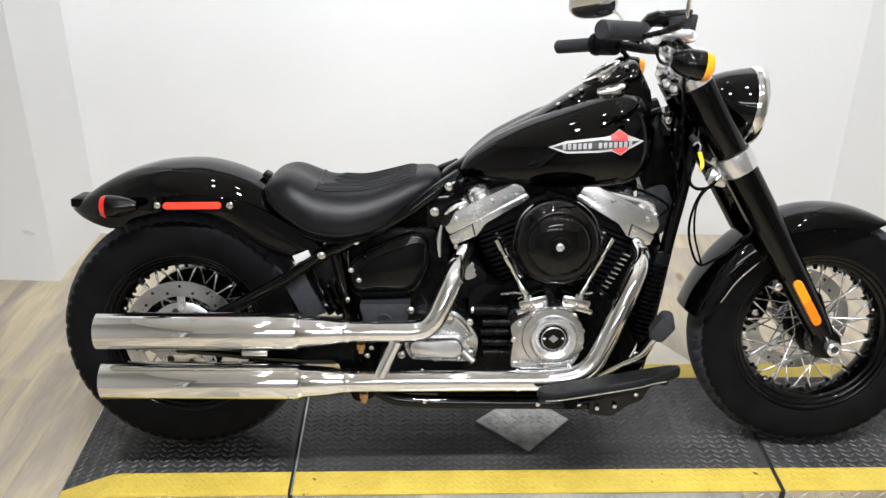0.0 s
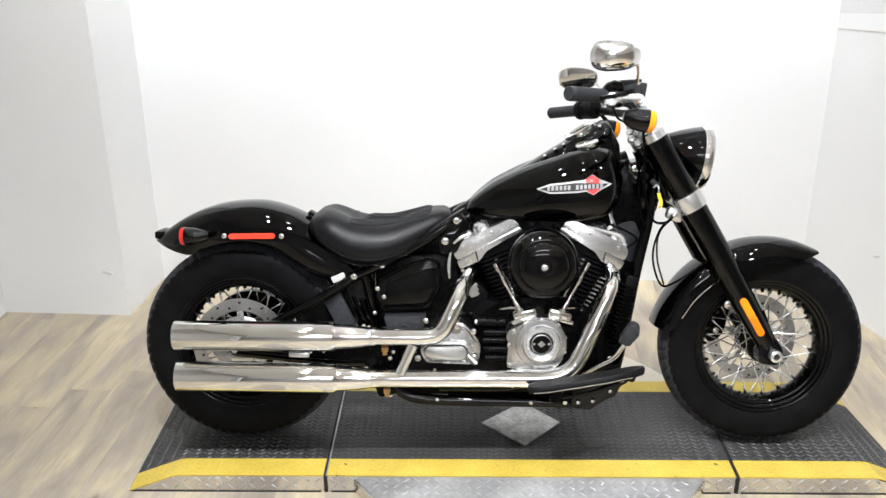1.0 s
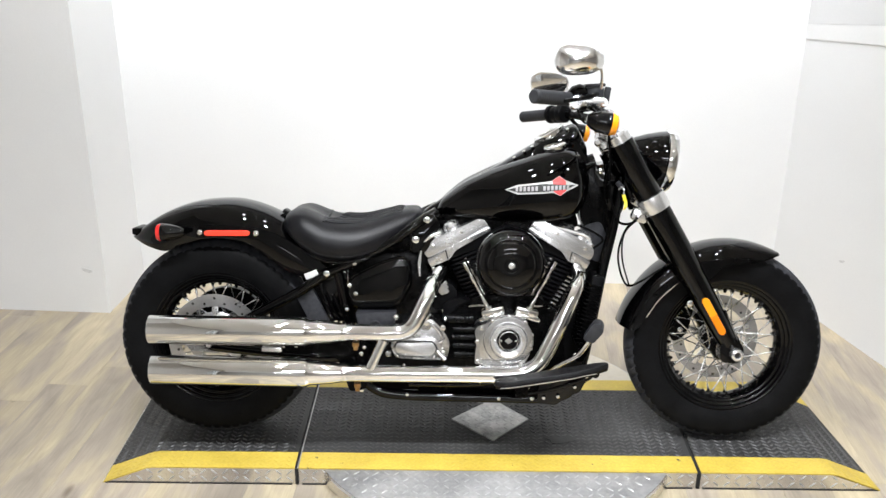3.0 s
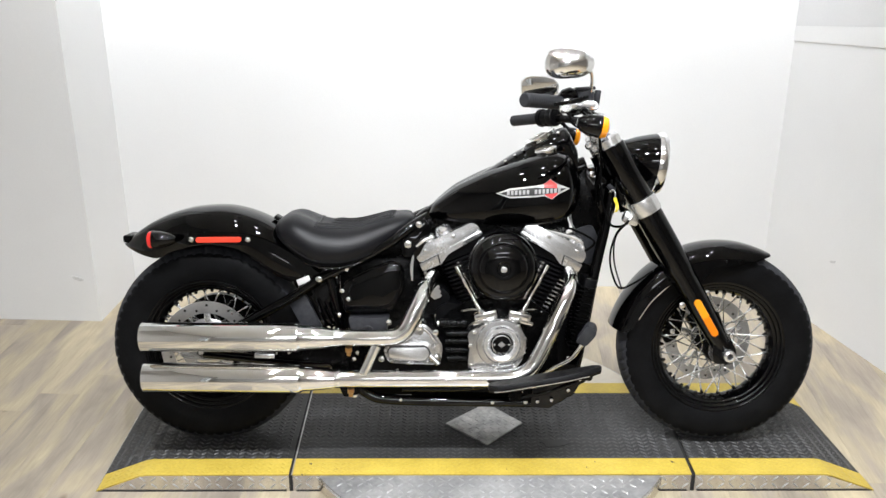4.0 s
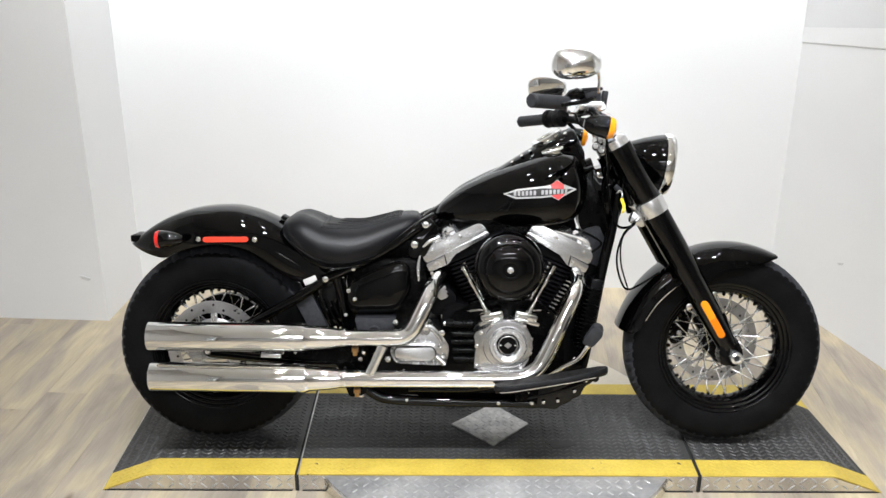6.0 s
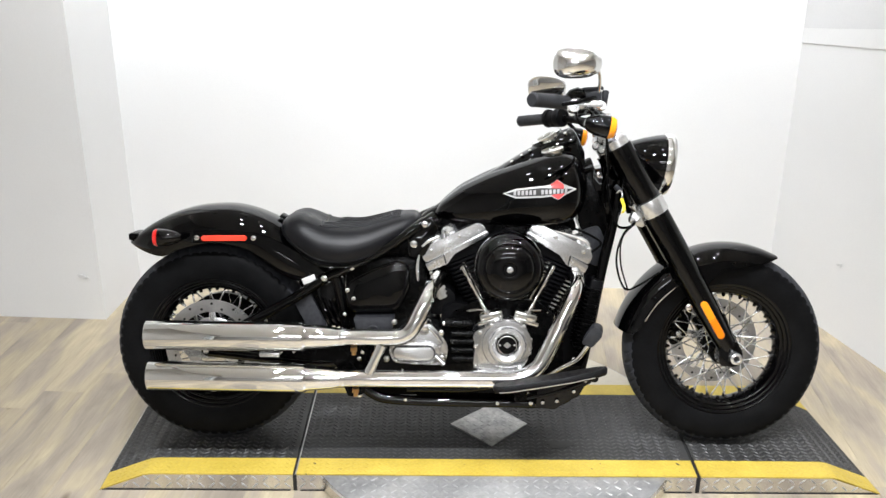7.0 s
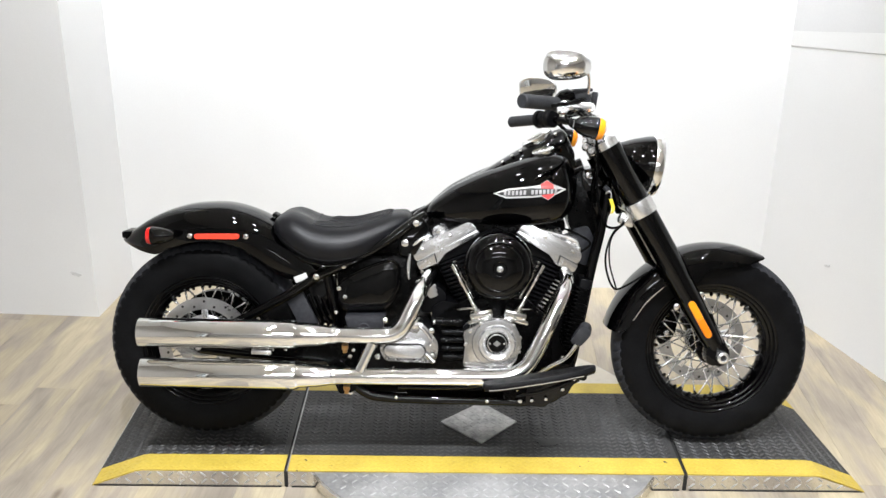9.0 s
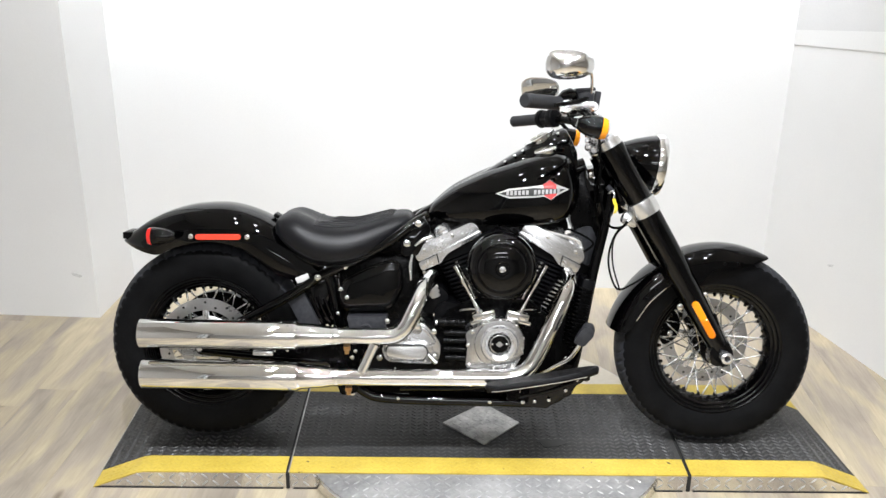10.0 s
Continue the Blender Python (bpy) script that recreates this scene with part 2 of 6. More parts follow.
def lamp_material(name, strength, color=(1, 0.97, 0.92)):
    m = bpy.data.materials.new(name)
    m.use_nodes = True
    nt = m.node_tree
    nt.nodes.remove(nt.nodes["Principled BSDF"])
    e = nt.nodes.new("ShaderNodeEmission")
    e.inputs[0].default_value = (*color, 1)
    e.inputs[1].default_value = strength
    nt.links.new(e.outputs[0], nt.nodes["Material Output"].inputs[0])
    return m


# ---- mesh tools ----
def V(*a):
    return Vector(a)


def part(name, bm, mat, parent=None, label="", angle=35, flat=False):
    """Links a bmesh as one mesh object under a thing or a part."""
    bmesh.ops.recalc_face_normals(bm, faces=bm.faces[:])
    me = bpy.data.meshes.new(name)
    bm.to_mesh(me)
    bm.free()
    for m in (mat if isinstance(mat, (list, tuple)) else [mat]):
        me.materials.append(m)
    if not flat:
        me.polygons.foreach_set("use_smooth", [True] * len(me.polygons))
        me.set_sharp_from_angle(angle=radians(angle))
    ob = new(name, me)
    if parent:
        ob.parent = parent
    if label:
        ob["label"] = label
    return ob


def catmull(pts, n=8):
    """A smooth line through the points; every point may be a vector of any length."""
    p = [np.array(q, float) for q in pts]
    p = [2 * p[0] - p[1]] + p + [2 * p[-1] - p[-2]]
    out = []
    for i in range(1, len(p) - 2):
        for k in range(n):
            t = k / n
            a, b, c, d = p[i - 1], p[i], p[i + 1], p[i + 2]
            out.append(0.5 * (2 * b + (c - a) * t + (2 * a - 5 * b + 4 * c - d) * t * t + (3 * b - a - 3 * c + d) * t ** 3))
    out.append(p[-2])
    return out


def curve_at(pts, x):
    """Piecewise-linear value of (x, value) pairs."""
    return float(np.interp(x, [p[0] for p in pts], [p[1] for p in pts]))


def loft(bm, rings, caps=True, closed=True, mat=0):
    vs = [[bm.verts.new(p) for p in ring] for ring in rings]
    n = len(vs[0])
    for a, b in zip(vs, vs[1:]):
        for i in range(n if closed else n - 1):
            j = (i + 1) % n
            bm.faces.new((a[i], a[j], b[j], b[i])).material_index = mat
    if caps and closed:
        bm.faces.new(vs[0]).material_index = mat
        bm.faces.new(vs[-1][::-1]).material_index = mat
    return vs


def basis(d):
    d = Vector(d).normalized()
    a = Vector((0, 0, 1)) if abs(d.z) < 0.9 else Vector((1, 0, 0))
    u = d.cross(a).normalized()
    return d, u, d.cross(u)


def lathe(bm, profile, c, axis=(0, -1, 0), seg=40, mat=0, closed=False):
    """Revolves (radius, height along axis) pairs round an axis through c."""
    d, u, w = basis(axis)
    c = Vector(c)
    rings = []
    for r, h in profile:
        rings.append([c + d * h + (u * math.cos(2 * math.pi * k / seg) + w * math.sin(2 * math.pi * k / seg)) * max(r, 1e-4) for k in range(seg)])
    if closed:
        rings.append(rings[0])
        vs = [[bm.verts.new(p) for p in ring] for ring in rings[:-1]]
        vs.append(vs[0])
        for a, b in zip(vs, vs[1:]):
            for i in range(seg):
                j = (i + 1) % seg
                bm.faces.new((a[i], a[j], b[j], b[i])).material_index = mat
        return
    loft(bm, rings, True, True, mat)


def tube(bm, pts, r, seg=12, n=8, mat=0, smooth=True):
    """A round bar along the points; r is one radius or one for every point."""
    rr = r if isinstance(r, (list, tuple)) else [r] * len(pts)
    q = [(*p, a) for p, a in zip(pts, rr)]
    q = catmull(q, n) if smooth and len(pts) > 2 else [np.array(a, float) for a in q]
    P = [Vector(a[:3]) for a in q]
    R = [float(a[3]) for a in q]
    _, u, w = basis(P[1] - P[0])
    rings = []
    for i, p in enumerate(P):
        d = (P[min(i + 1, len(P) - 1)] - P[max(i - 1, 0)]).normalized()
        u = (u - d * u.dot(d)).normalized()
        w = d.cross(u)
        rings.append([p + (u * math.cos(2 * math.pi * k / seg) + w * math.sin(2 * math.pi * k / seg)) * R[i] for k in range(seg)])
    loft(bm, rings, True, True, mat)


def slab(bm, outline, y0, y1, bevel=0.004, seg=2, mat=0, m=None):
    """A plate with an outline in x and z, from y0 to y1, with rounded edges."""
    a = [bm.verts.new((x, y0, z)) for x, z in outline]
    b = [bm.verts.new((x, y1, z)) for x, z in outline]
    n = len(a)
    fs = [bm.faces.new(a), bm.faces.new(b[::-1])]
    for i in range(n):
        j = (i + 1) % n
        fs.append(bm.faces.new((a[i], b[i], b[j], a[j])))
    for f in fs:
        f.material_index = mat
    vs = a + b
    if bevel:
        es = list({e for f in fs for e in f.edges})
        r = bmesh.ops.bevel(bm, geom=es, offset=bevel, segments=seg, profile=0.5, affect="EDGES", clamp_overlap=True)
        vs = list({v for f in r["faces"] for v in f.verts} | {v for v in vs if v.is_valid})
    if m is not None:
        bmesh.ops.transform(bm, matrix=m, verts=vs)


def box(bm, c, s, bevel=0.004, m=None, mat=0, seg=2):
    hx, hz = s[0] / 2, s[2] / 2
    t = Matrix.Translation(c) @ (m if m is not None else Matrix.Identity(4))
    slab(bm, [(-hx, -hz), (hx, -hz), (hx, hz), (-hx, hz)], -s[1] / 2, s[1] / 2, bevel, seg, mat, t)


def bolt(bm, c, r=0.008, h=0.006, axis=(0, -1, 0), mat=0):
    lathe(bm, [(r, -0.004), (r, h * 0.45), (r * 0.86, h * 0.8), (r * 0.5, h), (0, h)], c, axis, 14, mat)


def rounded(pts, r, n=4):
    """Rounds the corners of an outline."""
    out = []
    k = len(pts)
    for i in range(k):
        p, a, b = np.array(pts[i], float), np.array(pts[i - 1], float), np.array(pts[(i + 1) % k], float)
        la, lb = np.linalg.norm(a - p), np.linalg.norm(b - p)
        q = min(r, la * 0.45, lb * 0.45)
        s, e = p + (a - p) / la * q, p + (b - p) / lb * q
        for j in range(n + 1):
            t = j / n
            out.append(tuple((1 - t) ** 2 * s + 2 * t * (1 - t) * p + t * t * e))
    return out


def thing(name, label, category, group="", m=None):
    ob = new(name)
    if m is not None:
        ob.matrix_basis = m
    return tagged(ob, label, category, group)


# ---- room ----
def wall(name, a, b, z0, z1, thick, mat=None, label="white painted plain drywall"):
    """A wall whose room side runs from a to b; its thickness lies to the left of that way."""
    a, b = Vector((*a, 0)), Vector((*b, 0))
    d = (b - a).normalized()
    n = Vector((-d.y, d.x, 0)) * thick
    bm = bmesh.new()
    rings = [[(*(p.xy), z) for p in (a, b, b + n, a + n)] for z in (z0, z1)]
    loft(bm, rings)
    return tagged(part(name, bm, mat or WALL, flat=True), label, "wall", kind="structure")


BACK_Y = 1.39
wall("wall_north", (-1.56, BACK_Y), (1.49, BACK_Y), FLOOR_Z - 0.1, CEILING_Z, 0.12)
wall("wall_north_west_return", (-1.565, 0.985), (-1.535, BACK_Y + 0.12), FLOOR_Z - 0.1, CEILING_Z, 0.10)
wall("wall_pillar", (-2.12, 1.01), (-1.565, 0.985), FLOOR_Z - 0.1, CEILING_Z, 0.3)
wall("wall_west", (-2.13, -0.6), (-2.12, 1.31), FLOOR_Z - 0.1, CEILING_Z, 0.12)
DOOR = (-4.45, -3.75, 2.05)     # y from, y to, height of the glass door
# unseen grey walls, put in place of the open room on this side
wall("wall_west_near", (-2.15, -4.6), (-2.15, DOOR[0]), FLOOR_Z - 0.1, CEILING_Z, 0.12, DARK_WALL, "plain showroom wall")
wall("wall_west_near_north", (-2.15, DOOR[1]), (-2.13, -0.6), FLOOR_Z - 0.1, CEILING_Z, 0.12, DARK_WALL, "plain showroom wall")
wall("wall_west_lintel", (-2.15, DOOR[0]), (-2.15, DOOR[1]), FLOOR_Z + DOOR[2], CEILING_Z, 0.12, DARK_WALL, "plain showroom wall over the door")
EAST = ((1.44, BACK_Y + 0.1), (1.44, BACK_Y), (1.70, 0.40), (1.85, -0.3))
wall("wall_east", EAST[1], EAST[2], FLOOR_Z - 0.1, CEILING_Z, 0.12)
wall("wall_east_near", EAST[2], EAST[3], FLOOR_Z - 0.1, CEILING_Z, 0.12)
wall("wall_south_east", EAST[3], (4.2, -1.2), FLOOR_Z - 0.1, CEILING_Z, 0.12, DARK_WALL, "plain showroom wall")
wall("wall_far_east", (4.2, -1.2), (4.2, -7.4), FLOOR_Z - 0.1, CEILING_Z, 0.12, DARK_WALL, "plain showroom wall")
wall("wall_south", (4.2, -7.4), (-4.2, -7.4), FLOOR_Z - 0.1, CEILING_Z, 0.12, DARK_WALL, "plain showroom wall")
wall("wall_far_west", (-4.2, -7.4), (-4.2, -4.6), FLOOR_Z - 0.1, CEILING_Z, 0.12, DARK_WALL, "plain showroom wall")
wall("wall_south_west", (-4.2, -4.6), (-2.15, -4.6), FLOOR_Z - 0.1, CEILING_Z, 0.12, DARK_WALL, "plain showroom wall")

bm = bmesh.new()
box(bm, (0, -3, CEILING_Z + 0.05), (9.0, 9.6, 0.1), 0)
tagged(part("ceiling", bm, CEILING, flat=True), "white painted plain ceiling", "ceiling", kind="structure")

# glass door to daylight, out of view, placed for the mufflers' bright reflection
door = tagged(new("door_1"), "closed glass door with a white frame to daylight", "door", kind="structure")
door.matrix_basis = pose(-2.21, (DOOR[0] + DOOR[1]) / 2, FLOOR_Z)
dw, dh = DOOR[1] - DOOR[0], DOOR[2]
for nm, c, sz in (("jamb", (0, -dw / 2 + 0.025, dh / 2), (0.07, 0.05, dh)), ("jamb", (0, dw / 2 - 0.025, dh / 2), (0.07, 0.05, dh)), ("head", (0, 0, dh - 0.025), (0.07, dw - 0.1, 0.05)), ("threshold", (0, 0, 0.03), (0.07, dw - 0.1, 0.06))):
    bm = bmesh.new()
    box(bm, c, sz, 0.004)
    part(nm, bm, WALL, door)
bm = bmesh.new()
box(bm, (0, 0, dh / 2), (0.006, dw - 0.1, dh - 0.1), 0)
part("pane", bm, GLASS, door, "clear glass pane").visible_shadow = False
bm = bmesh.new()
box(bm, (-2.9, (DOOR[0] + DOOR[1]) / 2, 1.2), (0.02, 3.4, 3.2), 0)
tagged(part("backdrop", bm, lamp_material("daylight", 2.2, (0.86, 0.93, 1.0)), flat=True), "plain pale daylight outside the glass door", "backdrop", kind="structure")

# ledge board along the east wall
bm = bmesh.new()
ea, eb = Vector((*EAST[1], 0)), Vector((*EAST[2], 0))
ed = (eb - ea).normalized()
en = Vector((ed.y, -ed.x, 0))
loft(bm, [[p + Vector((0, 0, lo - 0.006)), p + en * 0.004 + Vector((0, 0, lo)), p + en * 0.004 + Vector((0, 0, hi)), p + Vector((0, 0, hi))] for p, lo, hi in ((ea, 1.100, 1.160), (eb, 1.195, 1.281))])
tagged(part("trim", bm, WALL, flat=True), "white painted ledge board along the wall", "trim", kind="structure")

# wall above the ledge, in a greyer tone
bm = bmesh.new()
loft(bm, [[p + Vector((0, 0, hi)), p + en * 0.003 + Vector((0, 0, hi)), p + en * 0.003 + Vector((0, 0, CEILING_Z)), p + Vector((0, 0, CEILING_Z))] for p, hi in ((ea, 1.161), (eb, 1.282))])
tagged(part("wall_upper_panel", bm, WALL_GREY, flat=True), "light grey wall above the ledge", "wall", kind="structure")

# scuffs on the paint
for nm, c, s, rz, mat in (("wall_scuff", (-1.64, 0.982, 0.14), (0.045, 0.002, 0.02), 18, SCUFF), ("wall_scuff", (1.553, 0.925, 0.255), (0.035, 0.002, 0.014), 0, SCUFF)):
    bm = bmesh.new()
    pts = [(0.5 * s[0] * math.cos(a) * (1 + 0.25 * math.sin(3 * a)), 0.5 * s[2] * math.sin(a) * (1 + 0.3 * math.cos(2 * a))) for a in [i * math.pi / 8 for i in range(16)]]
    tilt = pose(*c, 0, rz, 0) if c[0] < 0 else pose(*c, 0, -20, -77)
    slab(bm, pts, -0.0015, 0.0015, 0, 1, 0, tilt)
    tagged(part(nm, bm, mat, flat=True), "faint grey scuff mark on white paint", "scuff", kind="structure")


# ---- ceiling lights ----
def strip_light(x, y, length, power, width=0.16, along_x=True):
    ob = thing("ceiling_light", "long white strip light under the ceiling", "lamp", "strip lights", pose(x, y, CEILING_Z - 0.04, 0, 0, 0 if along_x else 90))
    bm = bmesh.new()
    box(bm, (0, 0, 0.015), (length + 0.06, width + 0.06, 0.05), 0.006)
    part("housing", bm, WALL, ob)
    lamp = bpy.data.lights.new("strip", "AREA")
    lamp.shape, lamp.size, lamp.size_y, lamp.energy, lamp.color = "RECTANGLE", length, width, power, LAMP_COLOR
    lo = new("strip_lamp", lamp)
    lo.matrix_basis = pose(x, y, CEILING_Z - 0.055, 0, 0, 0 if along_x else 90)
    return ob


for x, y, length, power, width in STRIPS:
    strip_light(x, y, length, power, width)


def downlight(x, y, power, tilt):
    """A short can on a ceiling plate, turned towards the back wall by the tilt."""
    ob = thing("downlight", "small round black ceiling spotlight added to brighten the back wall" if tilt else "small round black ceiling spotlight aimed straight down", "lamp", "ceiling spots", pose(x, y, CEILING_Z))
    turn = Matrix.Translation((0, 0, -0.06)) @ pose(0, 0, 0, tilt)
    bm = bmesh.new()
    lathe(bm, [(0.036, 0.0), (0.036, 0.006), (0.012, 0.010), (0.010, 0.045), (0, 0.045)], (0, 0, 0), (0, 0, -1), 20)
    part("ceiling_plate", bm, SATIN, ob)
    bm = bmesh.new()
    lathe(bm, [(0, -0.03), (0.040, -0.028), (0.044, -0.02), (0.044, 0.058), (0.041, 0.060), (0.039, 0.03), (0, 0.03)], (0, 0, 0), (0, 0, -1), 20)
    bmesh.ops.transform(bm, matrix=turn, verts=bm.verts[:])
    part("can", bm, SATIN, ob)
    bm = bmesh.new()
    lathe(bm, [(0.038, 0.026), (0.038, 0.048), (0.026, 0.054), (0, 0.056)], (0, 0, 0), (0, 0, -1), 20)
    bmesh.ops.transform(bm, matrix=turn, verts=bm.verts[:])
    part("bulb", bm, GLASS, ob).visible_shadow = False
    lamp = bpy.data.lights.new("spot_disc", "AREA")
    lamp.shape, lamp.size, lamp.energy, lamp.color = "DISK", 0.075, power, LAMP_COLOR
    lamp.spread = radians(100 if tilt else 120)
    lo = new("spot_lamp", lamp)
    lo.matrix_basis = Matrix.Translation((x, y, CEILING_Z)) @ turn @ Matrix.Translation((0, 0, -0.066))
    return ob


for spot in SPOTS:
    downlight(*spot)


# ---- floor of separate planks ----
def plank_mesh(w, l):
    bm = bmesh.new()
    b = 0.0005
    x, y = w / 2 - 0.0002, l / 2 - 0.0002
    loft(bm, [[(-x, -y, -0.008), (x, -y, -0.008), (x, y, -0.008), (-x, y, -0.008)],
              [(-x, -y, -b), (x, -y, -b), (x, y, -b), (-x, y, -b)],
              [(-x + b, -y + b, 0), (x - b, -y + b, 0), (x - b, y - b, 0), (-x + b, y - b, 0)]])
    bmesh.ops.recalc_face_normals(bm, faces=bm.faces[:])
    me = bpy.data.meshes.new("plank")
    bm.to_mesh(me)
    bm.free()
    me.materials.append(WOOD)
    return me


bm = bmesh.new()
box(bm, (0, -3, FLOOR_Z - 0.056), (9.0, 9.6, 0.1), 0)
floor = tagged(part("floor", bm, GAP, flat=True), "light greyish oak plank floor", "floor", kind="structure")
PLANK_W, PLANK_L = 0.152, 1.22
TURN = radians(-3.0)
rng = random.Random(4)
one = plank_mesh(PLANK_W, PLANK_L)
rows, far = [], []
for i in range(-32, 33):
    shift = rng.random() * PLANK_L
    for j in range(-7, 4):
        x, y = i * PLANK_W, j * PLANK_L + shift
        px, py = x * math.cos(TURN) - y * math.sin(TURN), x * math.sin(TURN) + y * math.cos(TURN)
        near = -2.5 < px < 2.2 and -1.3 < py < 2.0
        if not near and not (-4.6 < px < 4.6 and -8 < py < 2):
            continue
        (rows if near else far).append((px, py))
for px, py in rows:
    ob = new("plank", one)
    ob.parent = floor
    ob.matrix_basis = pose(px, py, FLOOR_Z, 0, 0, math.degrees(TURN))
bm = bmesh.new()
for px, py in far:
    x, y = PLANK_W / 2 - 0.001, PLANK_L / 2 - 0.001
    q = [Vector((px + a * math.cos(TURN) - b * math.sin(TURN), py + a * math.sin(TURN) + b * math.cos(TURN), 0)) for a, b in ((-x, -y), (x, -y), (x, y), (-x, y))]
    loft(bm, [[(p.x, p.y, FLOOR_Z - 0.005) for p in q], [(p.x, p.y, FLOOR_Z) for p in q]])
tagged(part("far_planks", bm, WOOD_FAR, floor, flat=True), kind="stuff")


# ---- turntable and platform ----
def lozenge(bm, c, angle, ux, uy, up, length=0.024, width=0.008, h=0.0016, mat=0):
    """One raised bar of tread plate: c on the sheet, ux and uy in it, up out of it."""
    a, b = math.cos(angle), math.sin(angle)
    p = ux * a + uy * b
    q = uy * a - ux * b
    base = [c + p * (length / 2), c + p * (length * 0.22) + q * (width / 2), c - p * (length * 0.22) + q * (width / 2), c - p * (length / 2), c - p * (length * 0.22) - q * (width / 2), c + p * (length * 0.22) - q * (width / 2)]
    top = [c + p * (length * 0.3), c + p * (length * 0.15) + q * (width * 0.2), c - p * (length * 0.15) + q * (width * 0.2), c - p * (length * 0.3), c - p * (length * 0.15) - q * (width * 0.2), c + p * (length * 0.15) - q * (width * 0.2)]
    lo = [bm.verts.new(v) for v in base]
    hi = [bm.verts.new(v + up * h) for v in top]
    for i in range(6):
        j = (i + 1) % 6
        bm.faces.new((lo[i], lo[j], hi[j], hi[i])).material_index = mat
    bm.faces.new(hi).material_index = mat


def treads(bm, inside, origin, ux, uy, up, nu, nv, pitch, length=0.024, width=0.008, h=0.0016, skip=0.0, seed=1):
    r = random.Random(seed)
    for i in range(nu):
        for j in range(nv):
            a, b = (i + 0.5) * pitch, (j + 0.5) * pitch
            if not inside(a, b) or r.random() < skip:
                continue
            lozenge(bm, origin + ux * a + uy * b, radians(45 if (i + j) % 2 else -45), ux, uy, up, length, width, h)


X, Y, Z = V(1, 0, 0), V(0, 1, 0), V(0, 0, 1)
PLAT = pose(0.08, 0.06, 0, 0, 0, 0.55)
FY, BY = -0.283, 0.283     # front and back edge from the middle line
table = thing("turntable", "round low turntable of bright steel tread plate under the platform", "turntable", "", pose(0.074, 0.094, FLOOR_Z))
bm = bmesh.new()
lathe(bm, [(0.605, 0.001), (0.621, 0.004), (0.623, 0.044), (0.619, 0.050), (0, 0.050)], (0, 0, 0), (0, 0, 1), 96)
part("drum", bm, STEEL_SIDE, table)
bm = bmesh.new()
lathe(bm, [(0.618, 0.050), (0.620, 0.054), (0.616, 0.056), (0, 0.056)], (0, 0, 0), (0, 0, 1), 96)
top = part("tread_top", bm, STEEL, table)
bm = bmesh.new()
treads(bm, lambda a, b: math.hypot(a - 0.6, b - 0.6) < 0.59 and b < 0.32, V(-0.6, -0.6, 0.056), X, Y, Z, 42, 42, 0.031, 0.026, 0.0056, 0.0017)
tagged(part("tread_relief", bm, STEEL_BAR, table), kind="stuff")
# beige half-disc laid on: the steel's cream reflection put into colour
bm = bmesh.new()
loft(bm, [[(0.612 * math.cos(a), 0.612 * math.sin(a), z) for a in np.linspace(radians(21), radians(159), 50)] for z in (0.0562, 0.0578)])
part("rear_reflection", bm, STEEL_REFLECTION, table, "smooth beige sheet coloured like the reflection in the steel", flat=True)
for x in (-0.38, -0.17, 0.02, 0.22, 0.41):
    bm = bmesh.new()
    bolt(bm, (x, -0.345, 0.056), 0.0045, 0.002, (0, 0, 1))
    part("screw", bm, ALU_DULL, table)


